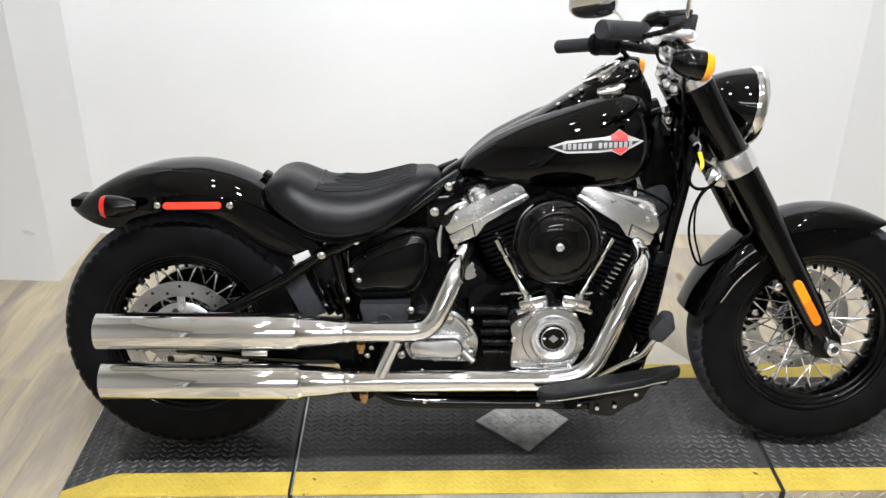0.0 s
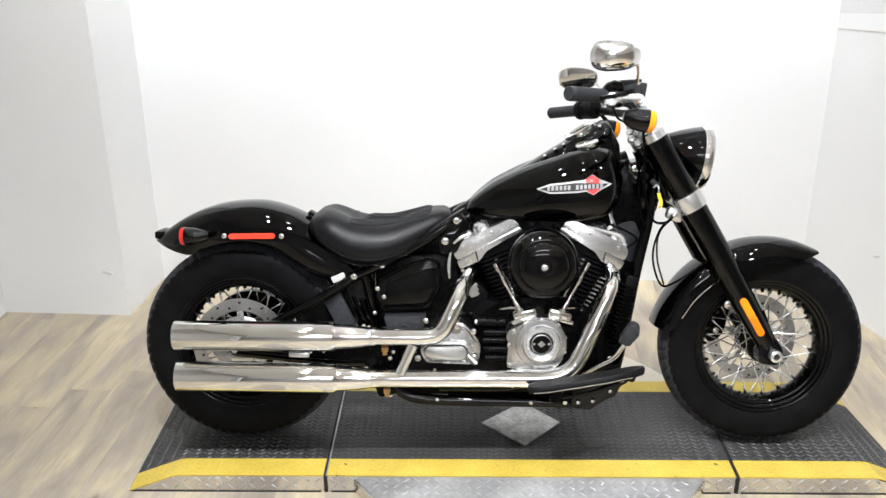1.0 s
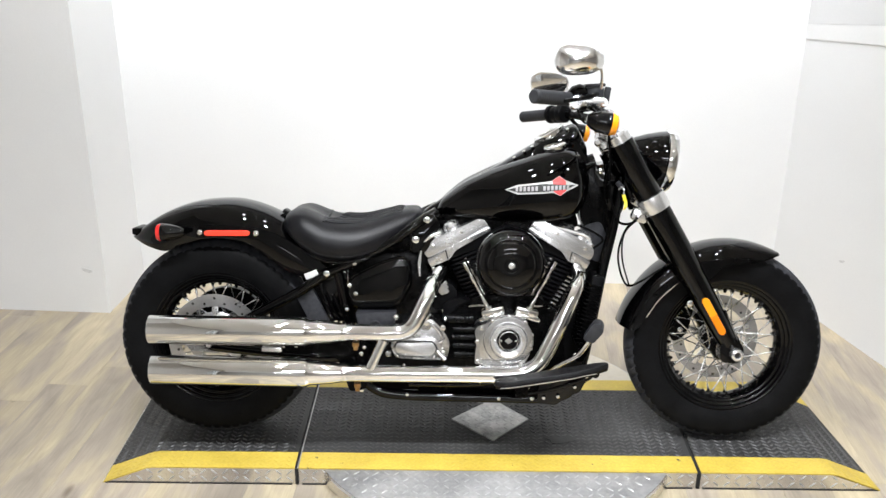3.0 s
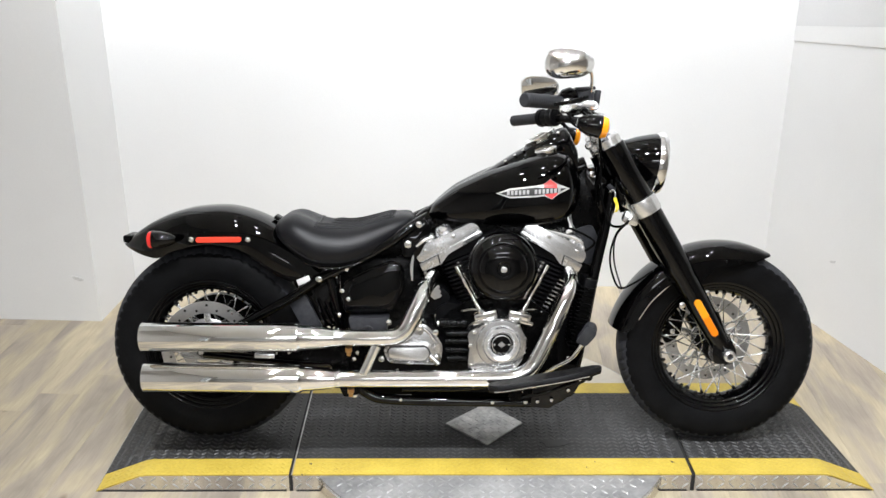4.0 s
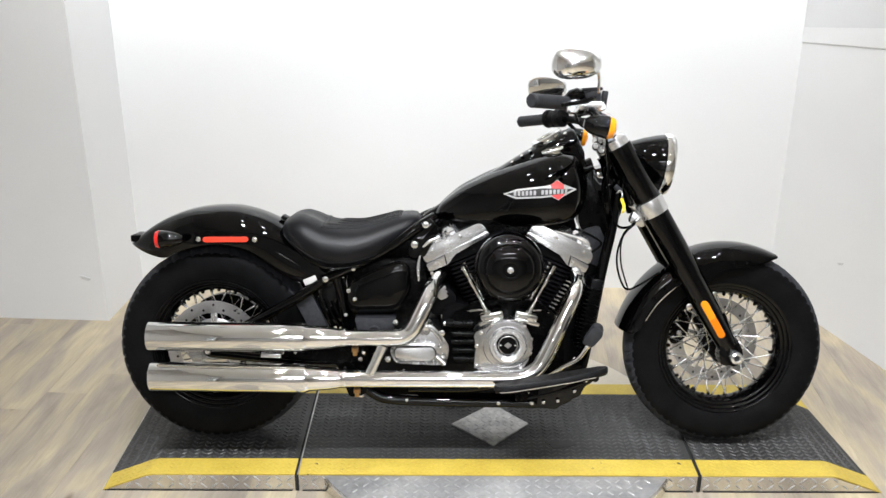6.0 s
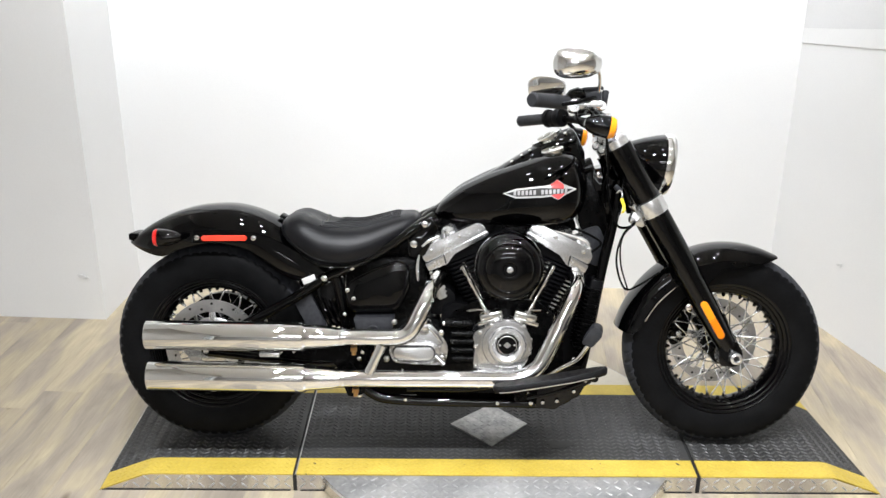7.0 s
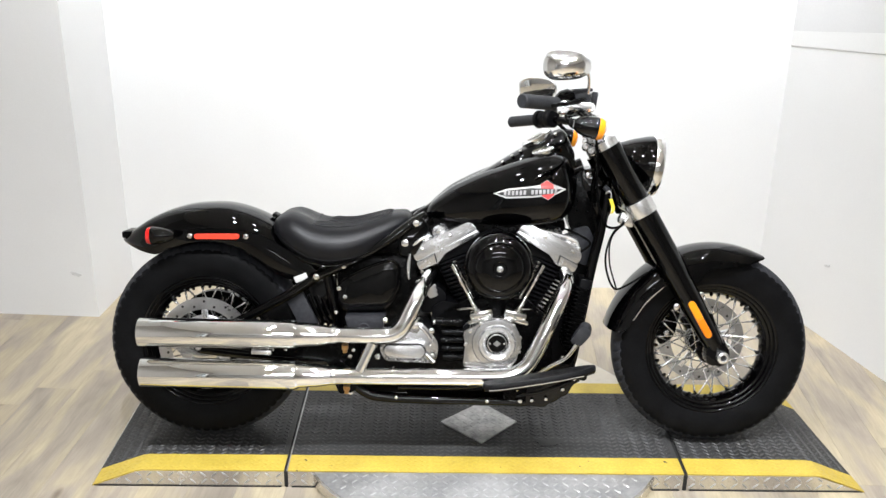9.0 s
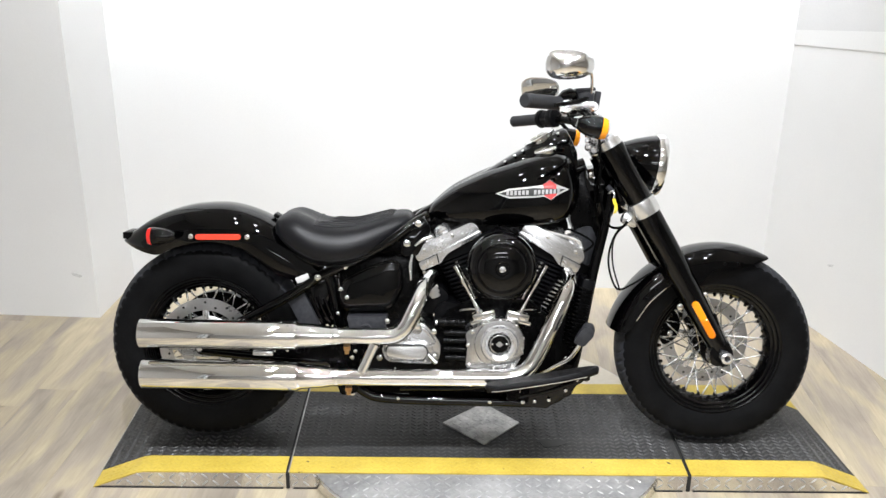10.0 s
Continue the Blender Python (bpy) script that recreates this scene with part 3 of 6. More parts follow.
def platform_section(name, x0, x1, slope, label):
    """One section: a low box of steel, black on top with yellow edges; slope is -1 or 1 for an outer end that runs down to the floor, else 0."""
    ob = thing(name, label, "ramp" if slope else "platform", "platform sections", PLAT)
    run = 0.155
    e0, e1 = x0, x1
    def outline(inset=0.0):
        if slope < 0:
            return [(e0, FLOOR_Z + 0.001), (e1, FLOOR_Z + 0.001), (e1, -0.003), (e0 + run, -0.003)]
        if slope > 0:
            return [(e0, FLOOR_Z + 0.001), (e1 - 0.012, FLOOR_Z + 0.001), (e1 - run - 0.014, -0.003), (e0, -0.003)]
        return [(e0, FLOOR_Z + 0.001), (e1, FLOOR_Z + 0.001), (e1, -0.003), (e0, -0.003)]
    bm = bmesh.new()
    slab(bm, outline(), FY, BY, 0)
    part("body", bm, STEEL_SIDE, ob, "bright steel sides", flat=True)
    # black strip paints in the dark gap between section and floor
    bm = bmesh.new()
    box(bm, ((e0 + e1) / 2, 0, FLOOR_Z + 0.0022), (e1 - e0 - 0.02, BY - FY + 0.005, 0.0035), 0.0)
    part("foot_gap", bm, SEAM, ob, "black strip for the dark gap under the section", flat=True)
    # top skins follow the flat and the slope
    def profile():
        if slope < 0:
            return [(e0 + 0.004, FLOOR_Z + 0.003), (e0 + run * 0.93, -0.0045), (e0 + run * 1.08, -0.001), (e1, 0.0)]
        if slope > 0:
            return [(e0, 0.0), (e1 - run * 1.08, -0.001), (e1 - run * 0.93, -0.0045), (e1 - 0.004, FLOOR_Z + 0.003)]
        return [(e0, 0.0), (e1, 0.0)]
    def skin(y0, y1, lift, nm, mat, lab):
        b = bmesh.new()
        pr = profile()
        rings = []
        for x, z in pr:
            rings.append([(x, y0, z + lift), (x, y1, z + lift), (x, y1, z + lift - 0.004), (x, y0, z + lift - 0.004)])
        loft(b, rings)
        return part(nm, b, mat, ob, lab, flat=True)
    skin(FY + 0.084, BY - 0.07, 0.0, "tread_sheet", MAT_BLACK, "dark grey worn tread plate")
    paint = YELLOW if slope else YELLOW_CHIPPED
    skin(FY - 0.002, FY + 0.084, 0.0006, "yellow_edge", paint, "chipped yellow safety paint")
    skin(BY - 0.07, BY + 0.002, 0.0006, "yellow_edge", YELLOW, "chipped yellow safety paint")
    # raised bars on the flat and the slope
    pr = profile()
    def height(x):
        return float(np.interp(x, [p[0] for p in pr], [p[1] for p in pr]))
    bm = bmesh.new()
    r = random.Random(len(name) + int(x0 * 100))
    pitch = 0.0205
    nu, nv = int((x1 - x0) / pitch), int((BY - FY - 0.154) / pitch)
    for i in range(nu):
        for j in range(nv):
            x, y = e0 + (i + 0.5) * pitch, FY + 0.084 + (j + 0.5) * pitch
            rise = 0.0026
            if not slope and y < FY + 0.205 and x < 0.42 + 0.03 * r.random():
                rise = 0.0009 + 0.0005 * r.random()
            g = (height(x + 0.005) - height(x - 0.005)) / 0.01
            ux = V(1, 0, g).normalized()
            lozenge(bm, V(x, y, height(x)), radians(40 if i % 2 else -40), ux, Y, ux.cross(Y), 0.0245, 0.0078, rise)
    tagged(part("tread_relief", bm, TREAD_BAR, ob), kind="stuff")
    # the same bars under the yellow paint
    bm = bmesh.new()
    for i in range(nu):
        for j in (-3.5, -2.5, -1.5, -0.5):
            x, y = e0 + (i + 0.5) * pitch, FY + 0.084 + j * pitch
            if not e0 + 0.012 < x < e1 - 0.012:
                continue
            g = (height(x + 0.005) - height(x - 0.005)) / 0.01
            ux = V(1, 0, g).normalized()
            lozenge(bm, V(x, y + 0.002, height(x) + 0.0006), radians(40 if i % 2 else -40), ux, Y, ux.cross(Y), 0.0235, 0.0075, 0.0013)
    tagged(part("paint_relief", bm, paint, ob, "chipped yellow safety paint"), kind="stuff")
    # a row of bars along the bright front face
    bm = bmesh.new()
    n = int((x1 - x0) / 0.0335)
    for i in range(n):
        x = e0 + (i + 0.5) * (x1 - x0) / n
        top_z = height(x)
        for k, z in enumerate((-0.018, -0.043)):
            if z + 0.013 > top_z:
                continue
            lozenge(bm, V(x, FY, z), radians(42 if (i + k) % 2 else -42), X, Z, -Y, 0.0280, 0.0056, 0.0015)
    tagged(part("face_relief", bm, STEEL_BAR, ob), kind="stuff")
    if not slope:
        bm = bmesh.new()
        spot = [(0.03 * (1 + 0.25 * math.sin(3 * a) + 0.15 * math.cos(5 * a)) * math.cos(a) * 1.4 + 0.215, 0.024 * (1 + 0.3 * math.sin(2 * a + 1)) * math.sin(a) - 0.115) for a in [k * math.pi / 12 for k in range(24)]]
        slab(bm, spot, 0.0, 0.0017, 0, 1, 0, Matrix(((1, 0, 0, 0), (0, 0, 1, 0), (0, 1, 0, 0), (0, 0, 0, 1))))
        part("oil_stain", bm, MAT_BLACK, ob, "dark oily stain", flat=True)
        # bare metal edge, and black fillers for the dark inside the open slots
        for x, w, nm, mat, lab in ((e0 - 0.0035, 0.005, "edge_strip", STEEL, "bright bare metal edge"), (e0 - 0.009, 0.005, "slot_filler", SEAM, ""), (e1 + 0.006, 0.011, "slot_filler", SEAM, "")):
            bm = bmesh.new()
            box(bm, (x, 0.0, FLOOR_Z / 2 - 0.0025), (w, BY - FY - 0.004, -FLOOR_Z - 0.006), 0.0)
            part(nm, bm, mat, ob, lab, flat=True)
        # the slots' dark carried on as black ends at the front face
        for x in (e0 - 0.006, e1 + 0.006):
            bm = bmesh.new()
            box(bm, (x, FY - 0.001, FLOOR_Z / 2), (0.0112, 0.006, -FLOOR_Z - 0.006), 0.001)
            part("slot_filler_end", bm, SEAM, ob, flat=True)
    if slope > 0:
        # the outer end runs back a little askew
        for child in ob.children:
            for v in child.data.vertices:
                v.co.x -= 0.05 * (v.co.x - e0) / (e1 - e0) * (v.co.y - FY) / (BY - FY)
    return ob


MID = (-0.621, 0.622)
platform_section("platform", MID[0], MID[1], 0, "black tread plate platform with yellow painted edges")
platform_section("ramp", -1.240, MID[0] - 0.012, -1, "black tread plate end ramp with yellow edges")
platform_section("ramp", MID[1] + 0.012, 1.205, 1, "black tread plate end ramp with yellow edges, under the front wheel")

# square steel plate lying on the platform
ob = thing("steel_plate", "loose square of bright steel tread plate lying on the platform", "plate", "", pose(0.068, 0.052, 0.0026, 0, 0, 1.0))
bm = bmesh.new()
dia = [(0.131, 0.012), (0.04, 0.113), (-0.012, 0.116), (-0.131, 0.010), (0.004, -0.121)]
vs = [bm.verts.new((x, y, 0)) for x, y in dia]
fs = bm.faces.new(vs)
ex = bmesh.ops.extrude_face_region(bm, geom=[fs])
bmesh.ops.translate(bm, vec=(0, 0, 0.004), verts=[v for v in ex["geom"] if isinstance(v, bmesh.types.BMVert)])
part("sheet", bm, PLATE_STEEL, ob, flat=True)
bm = bmesh.new()
def in_dia(a, b):
    x, y = a - 0.13, b - 0.13
    s = True
    for (x0, y0), (x1, y1) in zip(dia, dia[1:] + dia[:1]):
        s = s and (x1 - x0) * (y - y0) - (y1 - y0) * (x - x0) > 0.0016
    return s
treads(bm, in_dia, V(-0.13, -0.13, 0.004), X, Y, Z, 11, 11, 0.024, 0.022, 0.007, 0.0014)
tagged(part("tread_relief", bm, PLATE_STEEL, ob), kind="stuff")


# ---- motorcycle, in its own upright frame: x forward, -y its right side, z up ----
bike = thing("motorcycle", "gloss black cruiser motorcycle with chrome twin exhausts leaning on its stand", "motorcycle", "", pose(0, 0.0, 0.0, -LEAN, 0, 0))
BOLT_MESH = {}


def put_bolt(parent, c, r=0.008, mat=None, axis=(0, -1, 0), name="bolt", h=None):
    """A domed bolt head; alike ones share a mesh."""
    mat = mat or ZINC
    r *= 0.86
    key = (round(r, 4), mat.name, axis)
    if key not in BOLT_MESH:
        b = bmesh.new()
        bolt(b, (0, 0, 0), r, h or r * 0.42, axis)
        bmesh.ops.recalc_face_normals(b, faces=b.faces[:])
        me = bpy.data.meshes.new(name)
        b.to_mesh(me)
        b.free()
        me.materials.append(mat)
        me.polygons.foreach_set("use_smooth", [True] * len(me.polygons))
        me.set_sharp_from_angle(angle=radians(40))
        BOLT_MESH[key] = me
    ob = new(name, BOLT_MESH[key])
    ob.parent = parent
    ob.location = c
    return ob


# -- wheels --
def wheel(name, c, tyre_r, half, rim_half, disc_y, disc_r, disc_inner, label, pulley=False):
    c = Vector(c)
    b = bmesh.new()
    lathe(b, [(0.012, -0.085), (0.03, -0.08), (0.034, -0.06), (0.048, -0.056), (0.050, -0.050), (0.034, -0.044), (0.028, 0), (0.034, 0.044), (0.050, 0.050), (0.048, 0.056), (0.034, 0.06), (0.03, 0.08), (0.012, 0.085)], c, (0, 1, 0), 32)
    hub = part(name, b, SATIN, bike, label)
    # tyre, with grooves cut towards its shoulders
    prof = [(0.206, -rim_half), (0.216, -rim_half * 1.06), (0.232, -half * 0.93), (0.255, -half), (0.275, -half * 0.99), (0.288, -half * 0.955), (0.2985, -half * 0.86), (0.3045, -half * 0.76), (0.3095, -half * 0.62), (0.3135, -half * 0.46), (0.316, -half * 0.3), (0.3175, -half * 0.12)]
    prof = [(r * tyre_r / 0.318 if r > 0.24 else r, y) for r, y in prof]
    prof = prof + [(r, -y) for r, y in prof[::-1]]
    seg = 390
    b = bmesh.new()
    rings = []
    for k in range(seg):
        a = 2 * math.pi * k / seg
        ring = []
        for i, (r, y) in enumerate(prof):
            s = abs(y) / half
            ph = (k + (7 * s if y < 0 else -7 * s + 3)) % 6.5
            cut = (0.0062 if s < 0.7 else 0.0040) if (0.4 < s < 0.9 and ph < 1.6 and r > 0.27) else 0.0
            if abs(abs(y) - half * 0.12) < 1e-6:
                cut = 0.0
            rr = r - cut
            ring.append(c + Vector((rr * math.cos(a), y, rr * math.sin(a))))
        rings.append(ring)
    rings.append(rings[0])
    vs = [[b.verts.new(p) for p in ring] for ring in rings[:-1]]
    vs.append(vs[0])
    for p, q in zip(vs, vs[1:]):
        for i in range(len(prof) - 1):
            b.faces.new((p[i], p[i + 1], q[i + 1], q[i])).material_index = 1 if min(prof[i][0], prof[i + 1][0]) > tyre_r - 0.022 else 0
    part("tyre", b, [TYRE, TYRE_TREAD], hub, "black rubber tyre with grooved shoulders", 30)
    b = bmesh.new()
    h = rim_half
    # three rounded beads on the outer flank
    p0, p1 = Vector((0.182, -h * 0.56)), Vector((0.2155, -h - 0.003))
    step, out = (p1 - p0) / 3, Vector((p1 - p0).yx).normalized()
    beads = [tuple(p0 + step * (k + u / 8) + Vector((-abs(out.x), -abs(out.y))) * 0.0026 * math.sin(math.pi * u / 8) ** 0.8) for k in range(3) for u in range(9 if k == 2 else 8)]
    lathe(b, [(0.222, -h - 0.004), (0.224, -h), (0.214, -h + 0.004), (0.206, -h + 0.012), (0.196, -h * 0.55), (0.185, -h * 0.4), (0.183, 0), (0.185, h * 0.4), (0.196, h * 0.55), (0.206, h - 0.012), (0.214, h - 0.004), (0.224, h), (0.222, h + 0.004),
              (0.215, h + 0.003), (0.207, h - 0.004), (0.200, h - 0.012), (0.190, h * 0.62), (0.178, h * 0.45), (0.174, h * 0.25), (0.173, 0), (0.174, -h * 0.25), (0.178, -h * 0.45), *beads], c, (0, 1, 0), 96, closed=True)
    part("rim", b, GLOSS, hub, "gloss black spoked rim", 32)
    # crossed spokes, two on each side of the hub
    shapes = []
    for side in (-1, 1):
        for lean in (-1, 1):
            b = bmesh.new()
            a0 = radians(74 * lean)
            p0 = Vector((0.047 * math.cos(a0), side * (0.052 if lean > 0 else 0.046), 0.047 * math.sin(a0)))
            p1 = Vector((0.176, side * 0.012, 0))
            tube(b, [p0, p0.lerp(p1, 0.86), p0.lerp(p1, 0.87), p1], [0.0023, 0.0023, 0.0034, 0.0036], 6, 1, 0, False)
            bmesh.ops.recalc_face_normals(b, faces=b.faces[:])
            me = bpy.data.meshes.new("spoke")
            b.to_mesh(me)
            b.free()
            me.materials.append(ALU)
            me.polygons.foreach_set("use_smooth", [True] * len(me.polygons))
            shapes.append((side, lean, me))
    for side, lean, me in shapes:
        for k in range(10):
            ang = 36 * k + (9 if lean > 0 else -9) + (18 if side > 0 else 0)
            o = new("spoke", me)
            o.parent = hub
            o.matrix_basis = Matrix.Translation(c) @ Matrix.Rotation(radians(-ang), 4, "Y")
    # nipples seated in the rim well
    b = bmesh.new()
    lathe(b, [(0.007, 0), (0.0062, 0.004), (0.0042, 0.009), (0, 0.009)], (0, 0, 0), (-1, 0, 0), 8)
    bmesh.ops.recalc_face_normals(b, faces=b.faces[:])
    nip = bpy.data.meshes.new("nipple")
    b.to_mesh(nip)
    b.free()
    nip.materials.append(GLOSS)
    for k in range(40):
        o = new("spoke_nipple", nip)
        o.parent = hub
        o.matrix_basis = Matrix.Translation(c) @ Matrix.Rotation(radians(-(9 * k + 0.0)), 4, "Y") @ Matrix.Translation((0.1755, 0.012 if k % 2 else -0.012, 0))
    # brake disc; dark dots put the shade of its drilled holes into colour
    b = bmesh.new()
    t = 0.0027
    lathe(b, [(disc_r, -t), (disc_r, t), (disc_inner, t), (disc_inner, -t)], c + Vector((0, disc_y, 0)), (0, 1, 0), 80, 0, True)
    dc = c + Vector((0, disc_y + (0.005 if disc_y < 0 else -0.005), 0))
    lathe(b, [(0.058, -0.003), (0.058, 0.003), (0.032, 0.004), (0.032, -0.004)], dc, (0, 1, 0), 40, 1, True)
    for k in range(5):
        a = 2 * math.pi * (k + 0.25) / 5
        box(b, dc + Vector((0.088 * math.cos(a), 0, 0.088 * math.sin(a))), (disc_inner - 0.045, 0.006, 0.020), 0.002, Matrix.Rotation(-a, 4, "Y"), 1)
    n = 24
    for k in range(n):
        a = 2 * math.pi * k / n
        r = disc_inner + (disc_r - disc_inner) * (0.3 if k % 2 else 0.68)
        for s in (-1, 1):
            lathe(b, [(0.0042, 0.0), (0.0042, t + 0.0004), (0.0, t + 0.0004)], c + Vector((r * math.cos(a), disc_y, r * math.sin(a))), (0, s, 0), 8, 2)
    part("brake_disc", b, [BRUSHED, ALU, SEAM], hub, "drilled steel brake disc")
    if pulley:
        b = bmesh.new()
        side = -1 if disc_y < 0 else 1
        lathe(b, [(0.030, -0.003), (0.030, 0.004), (0.060, 0.004), (0.086, 0.001), (0.092, -0.003)], dc - Vector((0, disc_y * 0.02, 0)), (0, side, 0), 48, 0)
        # dark dots again, in place of the carrier's shaded holes
        for k in range(8):
            a = 2 * math.pi * (k + 0.3) / 8
            lathe(b, [(0.009, 0.0), (0.009, 0.0055), (0, 0.0055)], dc + Vector((0.070 * math.cos(a), -disc_y * 0.02, 0.070 * math.sin(a))), (0, side, 0), 12, 1)
        part("disc_carrier", b, [ALU_DULL, SEAM], hub, "cast carrier with dark holes")
        b = bmesh.new()
        pc = c - Vector((0, disc_y * 1.05, 0))
        lathe(b, [(0.030, -0.012), (0.132, -0.012), (0.140, -0.016), (0.140, 0.016), (0.132, 0.012), (0.030, 0.012)], pc, (0, 1, 0), 64)
        part("drive_pulley", b, SATIN, hub, "black belt drive pulley")
    return hub


FW, RW = V(0.815, 0, 0.318), V(-0.822, 0, 0.320)
wheel("front_wheel", FW, 0.318, 0.066, 0.052, 0.072, 0.143, 0.104, "black spoked front wheel")
wheel("rear_wheel", RW, 0.321, 0.076, 0.056, -0.085, 0.150, 0.112, "black spoked rear wheel", True)

# -- front fork --
RAKE = Vector((0.820 - 0.421, 0, 0.318 - 0.995)).normalized()   # down the legs
TOP = Vector((0.421, 0, 0.995))


def along(d, y, off=0.0):
    """A point d metres down the fork from its top clamp, off metres ahead of the leg."""
    p = TOP + RAKE * d + Vector((-RAKE.z, 0, RAKE.x)) * off
    return Vector((p.x, y, p.z))


FORK_L = (Vector((0.820, 0, 0.318)) - TOP).length
for y in (-0.118, 0.118):
    b = bmesh.new()
    lathe(b, [(0.030, 0.268), (0.0405, 0.27), (0.0415, 0.28), (0.0415, 0.47), (0.0385, 0.50), (0.0375, 0.60), (0.034, 0.70), (0.031, FORK_L - 0.035), (0.024, FORK_L - 0.012), (0.0, FORK_L - 0.01)], (TOP.x, y, TOP.z), RAKE, 36)
    q = along(FORK_L, y)
    slab(b, rounded([(-0.045, -0.028), (0.012, -0.032), (0.028, -0.008), (0.022, 0.028), (-0.02, 0.06), (-0.05, 0.02)], 0.014), -0.026, 0.026, 0.006, 2, 0, Matrix.Translation(q))
    slab(b, rounded([(0.020, 0.12), (0.052, 0.04), (0.036, 0.0), (0.012, 0.0)], 0.01), -0.010, 0.010, 0.004, 2, 0, Matrix.Translation(q + Vector((-0.055, 0, 0.02))))
    leg = part("fork_leg", b, GLOSS, bike, "gloss black lower fork leg")
    b = bmesh.new()
    lathe(b, [(0.030, 0.03), (0.040, 0.032), (0.0405, 0.05), (0.0405, 0.220), (0.038, 0.224), (0.03, 0.225)], (TOP.x, y, TOP.z), RAKE, 36)
    part("fork_cover", b, GLOSS, bike, "gloss black upper fork tube cover")
    b = bmesh.new()
    s = -1 if y < 0 else 1
    lathe(b, [(0.0085, 0.038), (0.0095, 0.049), (0.0115, 0.050), (0.0185, 0.047), (0.019, 0.02), (0.024, 0.018), (0.024, 0.0)], q, (0, s, 0), 24)
    part("axle_nut", b, ALU, leg, "bright axle end nut")
    b = bmesh.new()
    lathe(b, [(0.0098, 0.034), (0.0098, 0.041), (0, 0.041)], q, (0, s, 0), 18)
    part("axle_hole", b, SEAM, leg)
    # amber reflector strip
    r0, r1 = along(0.575, y, -0.006), along(0.708, y, -0.006)
    b = bmesh.new()
    L = (r1 - r0).length
    w = 0.0115
    pts = [(w * math.cos(a), L / 2 - w + w * math.sin(a)) for a in [math.pi * i / 8 for i in range(9)]] + [(-w * math.cos(a), -L / 2 + w - w * math.sin(a)) for a in [math.pi * i / 8 for i in range(9)]]
    ang = math.degrees(math.atan2(-RAKE.x, -RAKE.z))
    mid = (r0 + r1) / 2
    slab(b, [p for p in pts if p[1] > 0] + [(-w, 0.0005), (w, 0.0005)], -0.008, 0.006, 0.002, 1, 0, pose(mid.x, y + s * 0.036, mid.z, 0, ang, 0))
    part("fork_reflector", b, AMBER_PALE, leg, "yellow half of the reflector strip")
    b = bmesh.new()
    slab(b, [(w, -0.0005), (-w, -0.0005)] + [p for p in pts if p[1] < 0], -0.008, 0.006, 0.002, 1, 0, pose(mid.x, y + s * 0.036, mid.z, 0, ang, 0))
    part("fork_reflector", b, AMBER, leg, "amber reflector strip")

# clamps
b = bmesh.new()
for y in (-0.118, 0.118):
    lathe(b, [(0.0, -0.006), (0.014, -0.006), (0.028, -0.002), (0.036, 0.008), (0.0375, 0.036), (0.033, 0.040), (0.0, 0.040)], (TOP.x, y, TOP.z), RAKE, 36)
box(b, along(0.012, 0), (0.075, 0.21, 0.034), 0.008, pose(0, 0, 0, 0, 30, 0))
part("upper_clamp", b, ALU, bike, "polished upper fork clamp")
b = bmesh.new()
for y in (-0.118, 0.118):
    lathe(b, [(0.038, 0.218), (0.0445, 0.220), (0.0455, 0.226), (0.0455, 0.264), (0.0445, 0.270), (0.038, 0.272)], (TOP.x, y, TOP.z), RAKE, 36)
box(b, along(0.246, 0, -0.015), (0.085, 0.20, 0.042), 0.010, pose(0, 0, 0, 0, 30, 0))
box(b, along(0.262, -0.10, -0.052), (0.055, 0.035, 0.04), 0.012, pose(0, 0, 0, 0, 18, 0))
part("lower_clamp", b, ALU, bike, "polished lower fork clamp")
b = bmesh.new()
tube(b, [along(0.05, 0, -0.03), along(0.25, 0, -0.03)], 0.032, 24)
part("steering_neck", b, GLOSS, bike, "gloss black steering neck")
for p in ((0.392, -0.055, 0.876),):
    put_bolt(bike, p, 0.011, ZINC)

b = bmesh.new()
slab(b, rounded([(0.372, 0.892), (0.432, 0.905), (0.475, 0.80), (0.462, 0.74), (0.42, 0.75), (0.375, 0.85)], 0.012), -0.052, 0.045, 0.008)
part("neck_gusset", b, GLOSS, bike, "gloss black neck casting")
# black slab added to fill the dark between tank and fork
b = bmesh.new()
slab(b, rounded([(0.332, 0.79), (0.348, 0.868), (0.375, 0.893), (0.44, 0.895), (0.475, 0.80), (0.455, 0.71), (0.42, 0.64), (0.37, 0.66), (0.335, 0.72)], 0.015), -0.035, 0.045, 0.01)
part("neck_filler", b, SATIN, bike, "black filler for the dark gap beside the steering neck")

# -- front fender --
def fender_ring(c, ang, r_top, r_low, half, n=21, p=2.6, thick=0.0):
    out = []
    for i in range(n):
        u = -1 + 2 * i / (n - 1)
        th = u * math.pi / 2
        y = (half - thick) * math.copysign(abs(math.sin(th)) ** (2 / p), th)
        r = r_low + (r_top - thick - r_low) * abs(math.cos(th)) ** (2 / p)
        out.append(Vector((c.x + r * math.cos(ang), y, c.z + r * math.sin(ang))))
    return out


LOW_F = [(64, 0.336), (67, 0.318), (72, 0.296), (78, 0.281), (88, 0.272), (100, 0.268), (112, 0.270), (128, 0.277), (145, 0.283), (158, 0.287), (166, 0.290), (170, 0.312)]
TOP_F = [(64, 0.342), (80, 0.3425), (100, 0.3415), (125, 0.339), (150, 0.342), (170, 0.350)]
WID_F = [(64, 0.072), (70, 0.083), (100, 0.088), (140, 0.090), (170, 0.088)]
b = bmesh.new()
rings = []
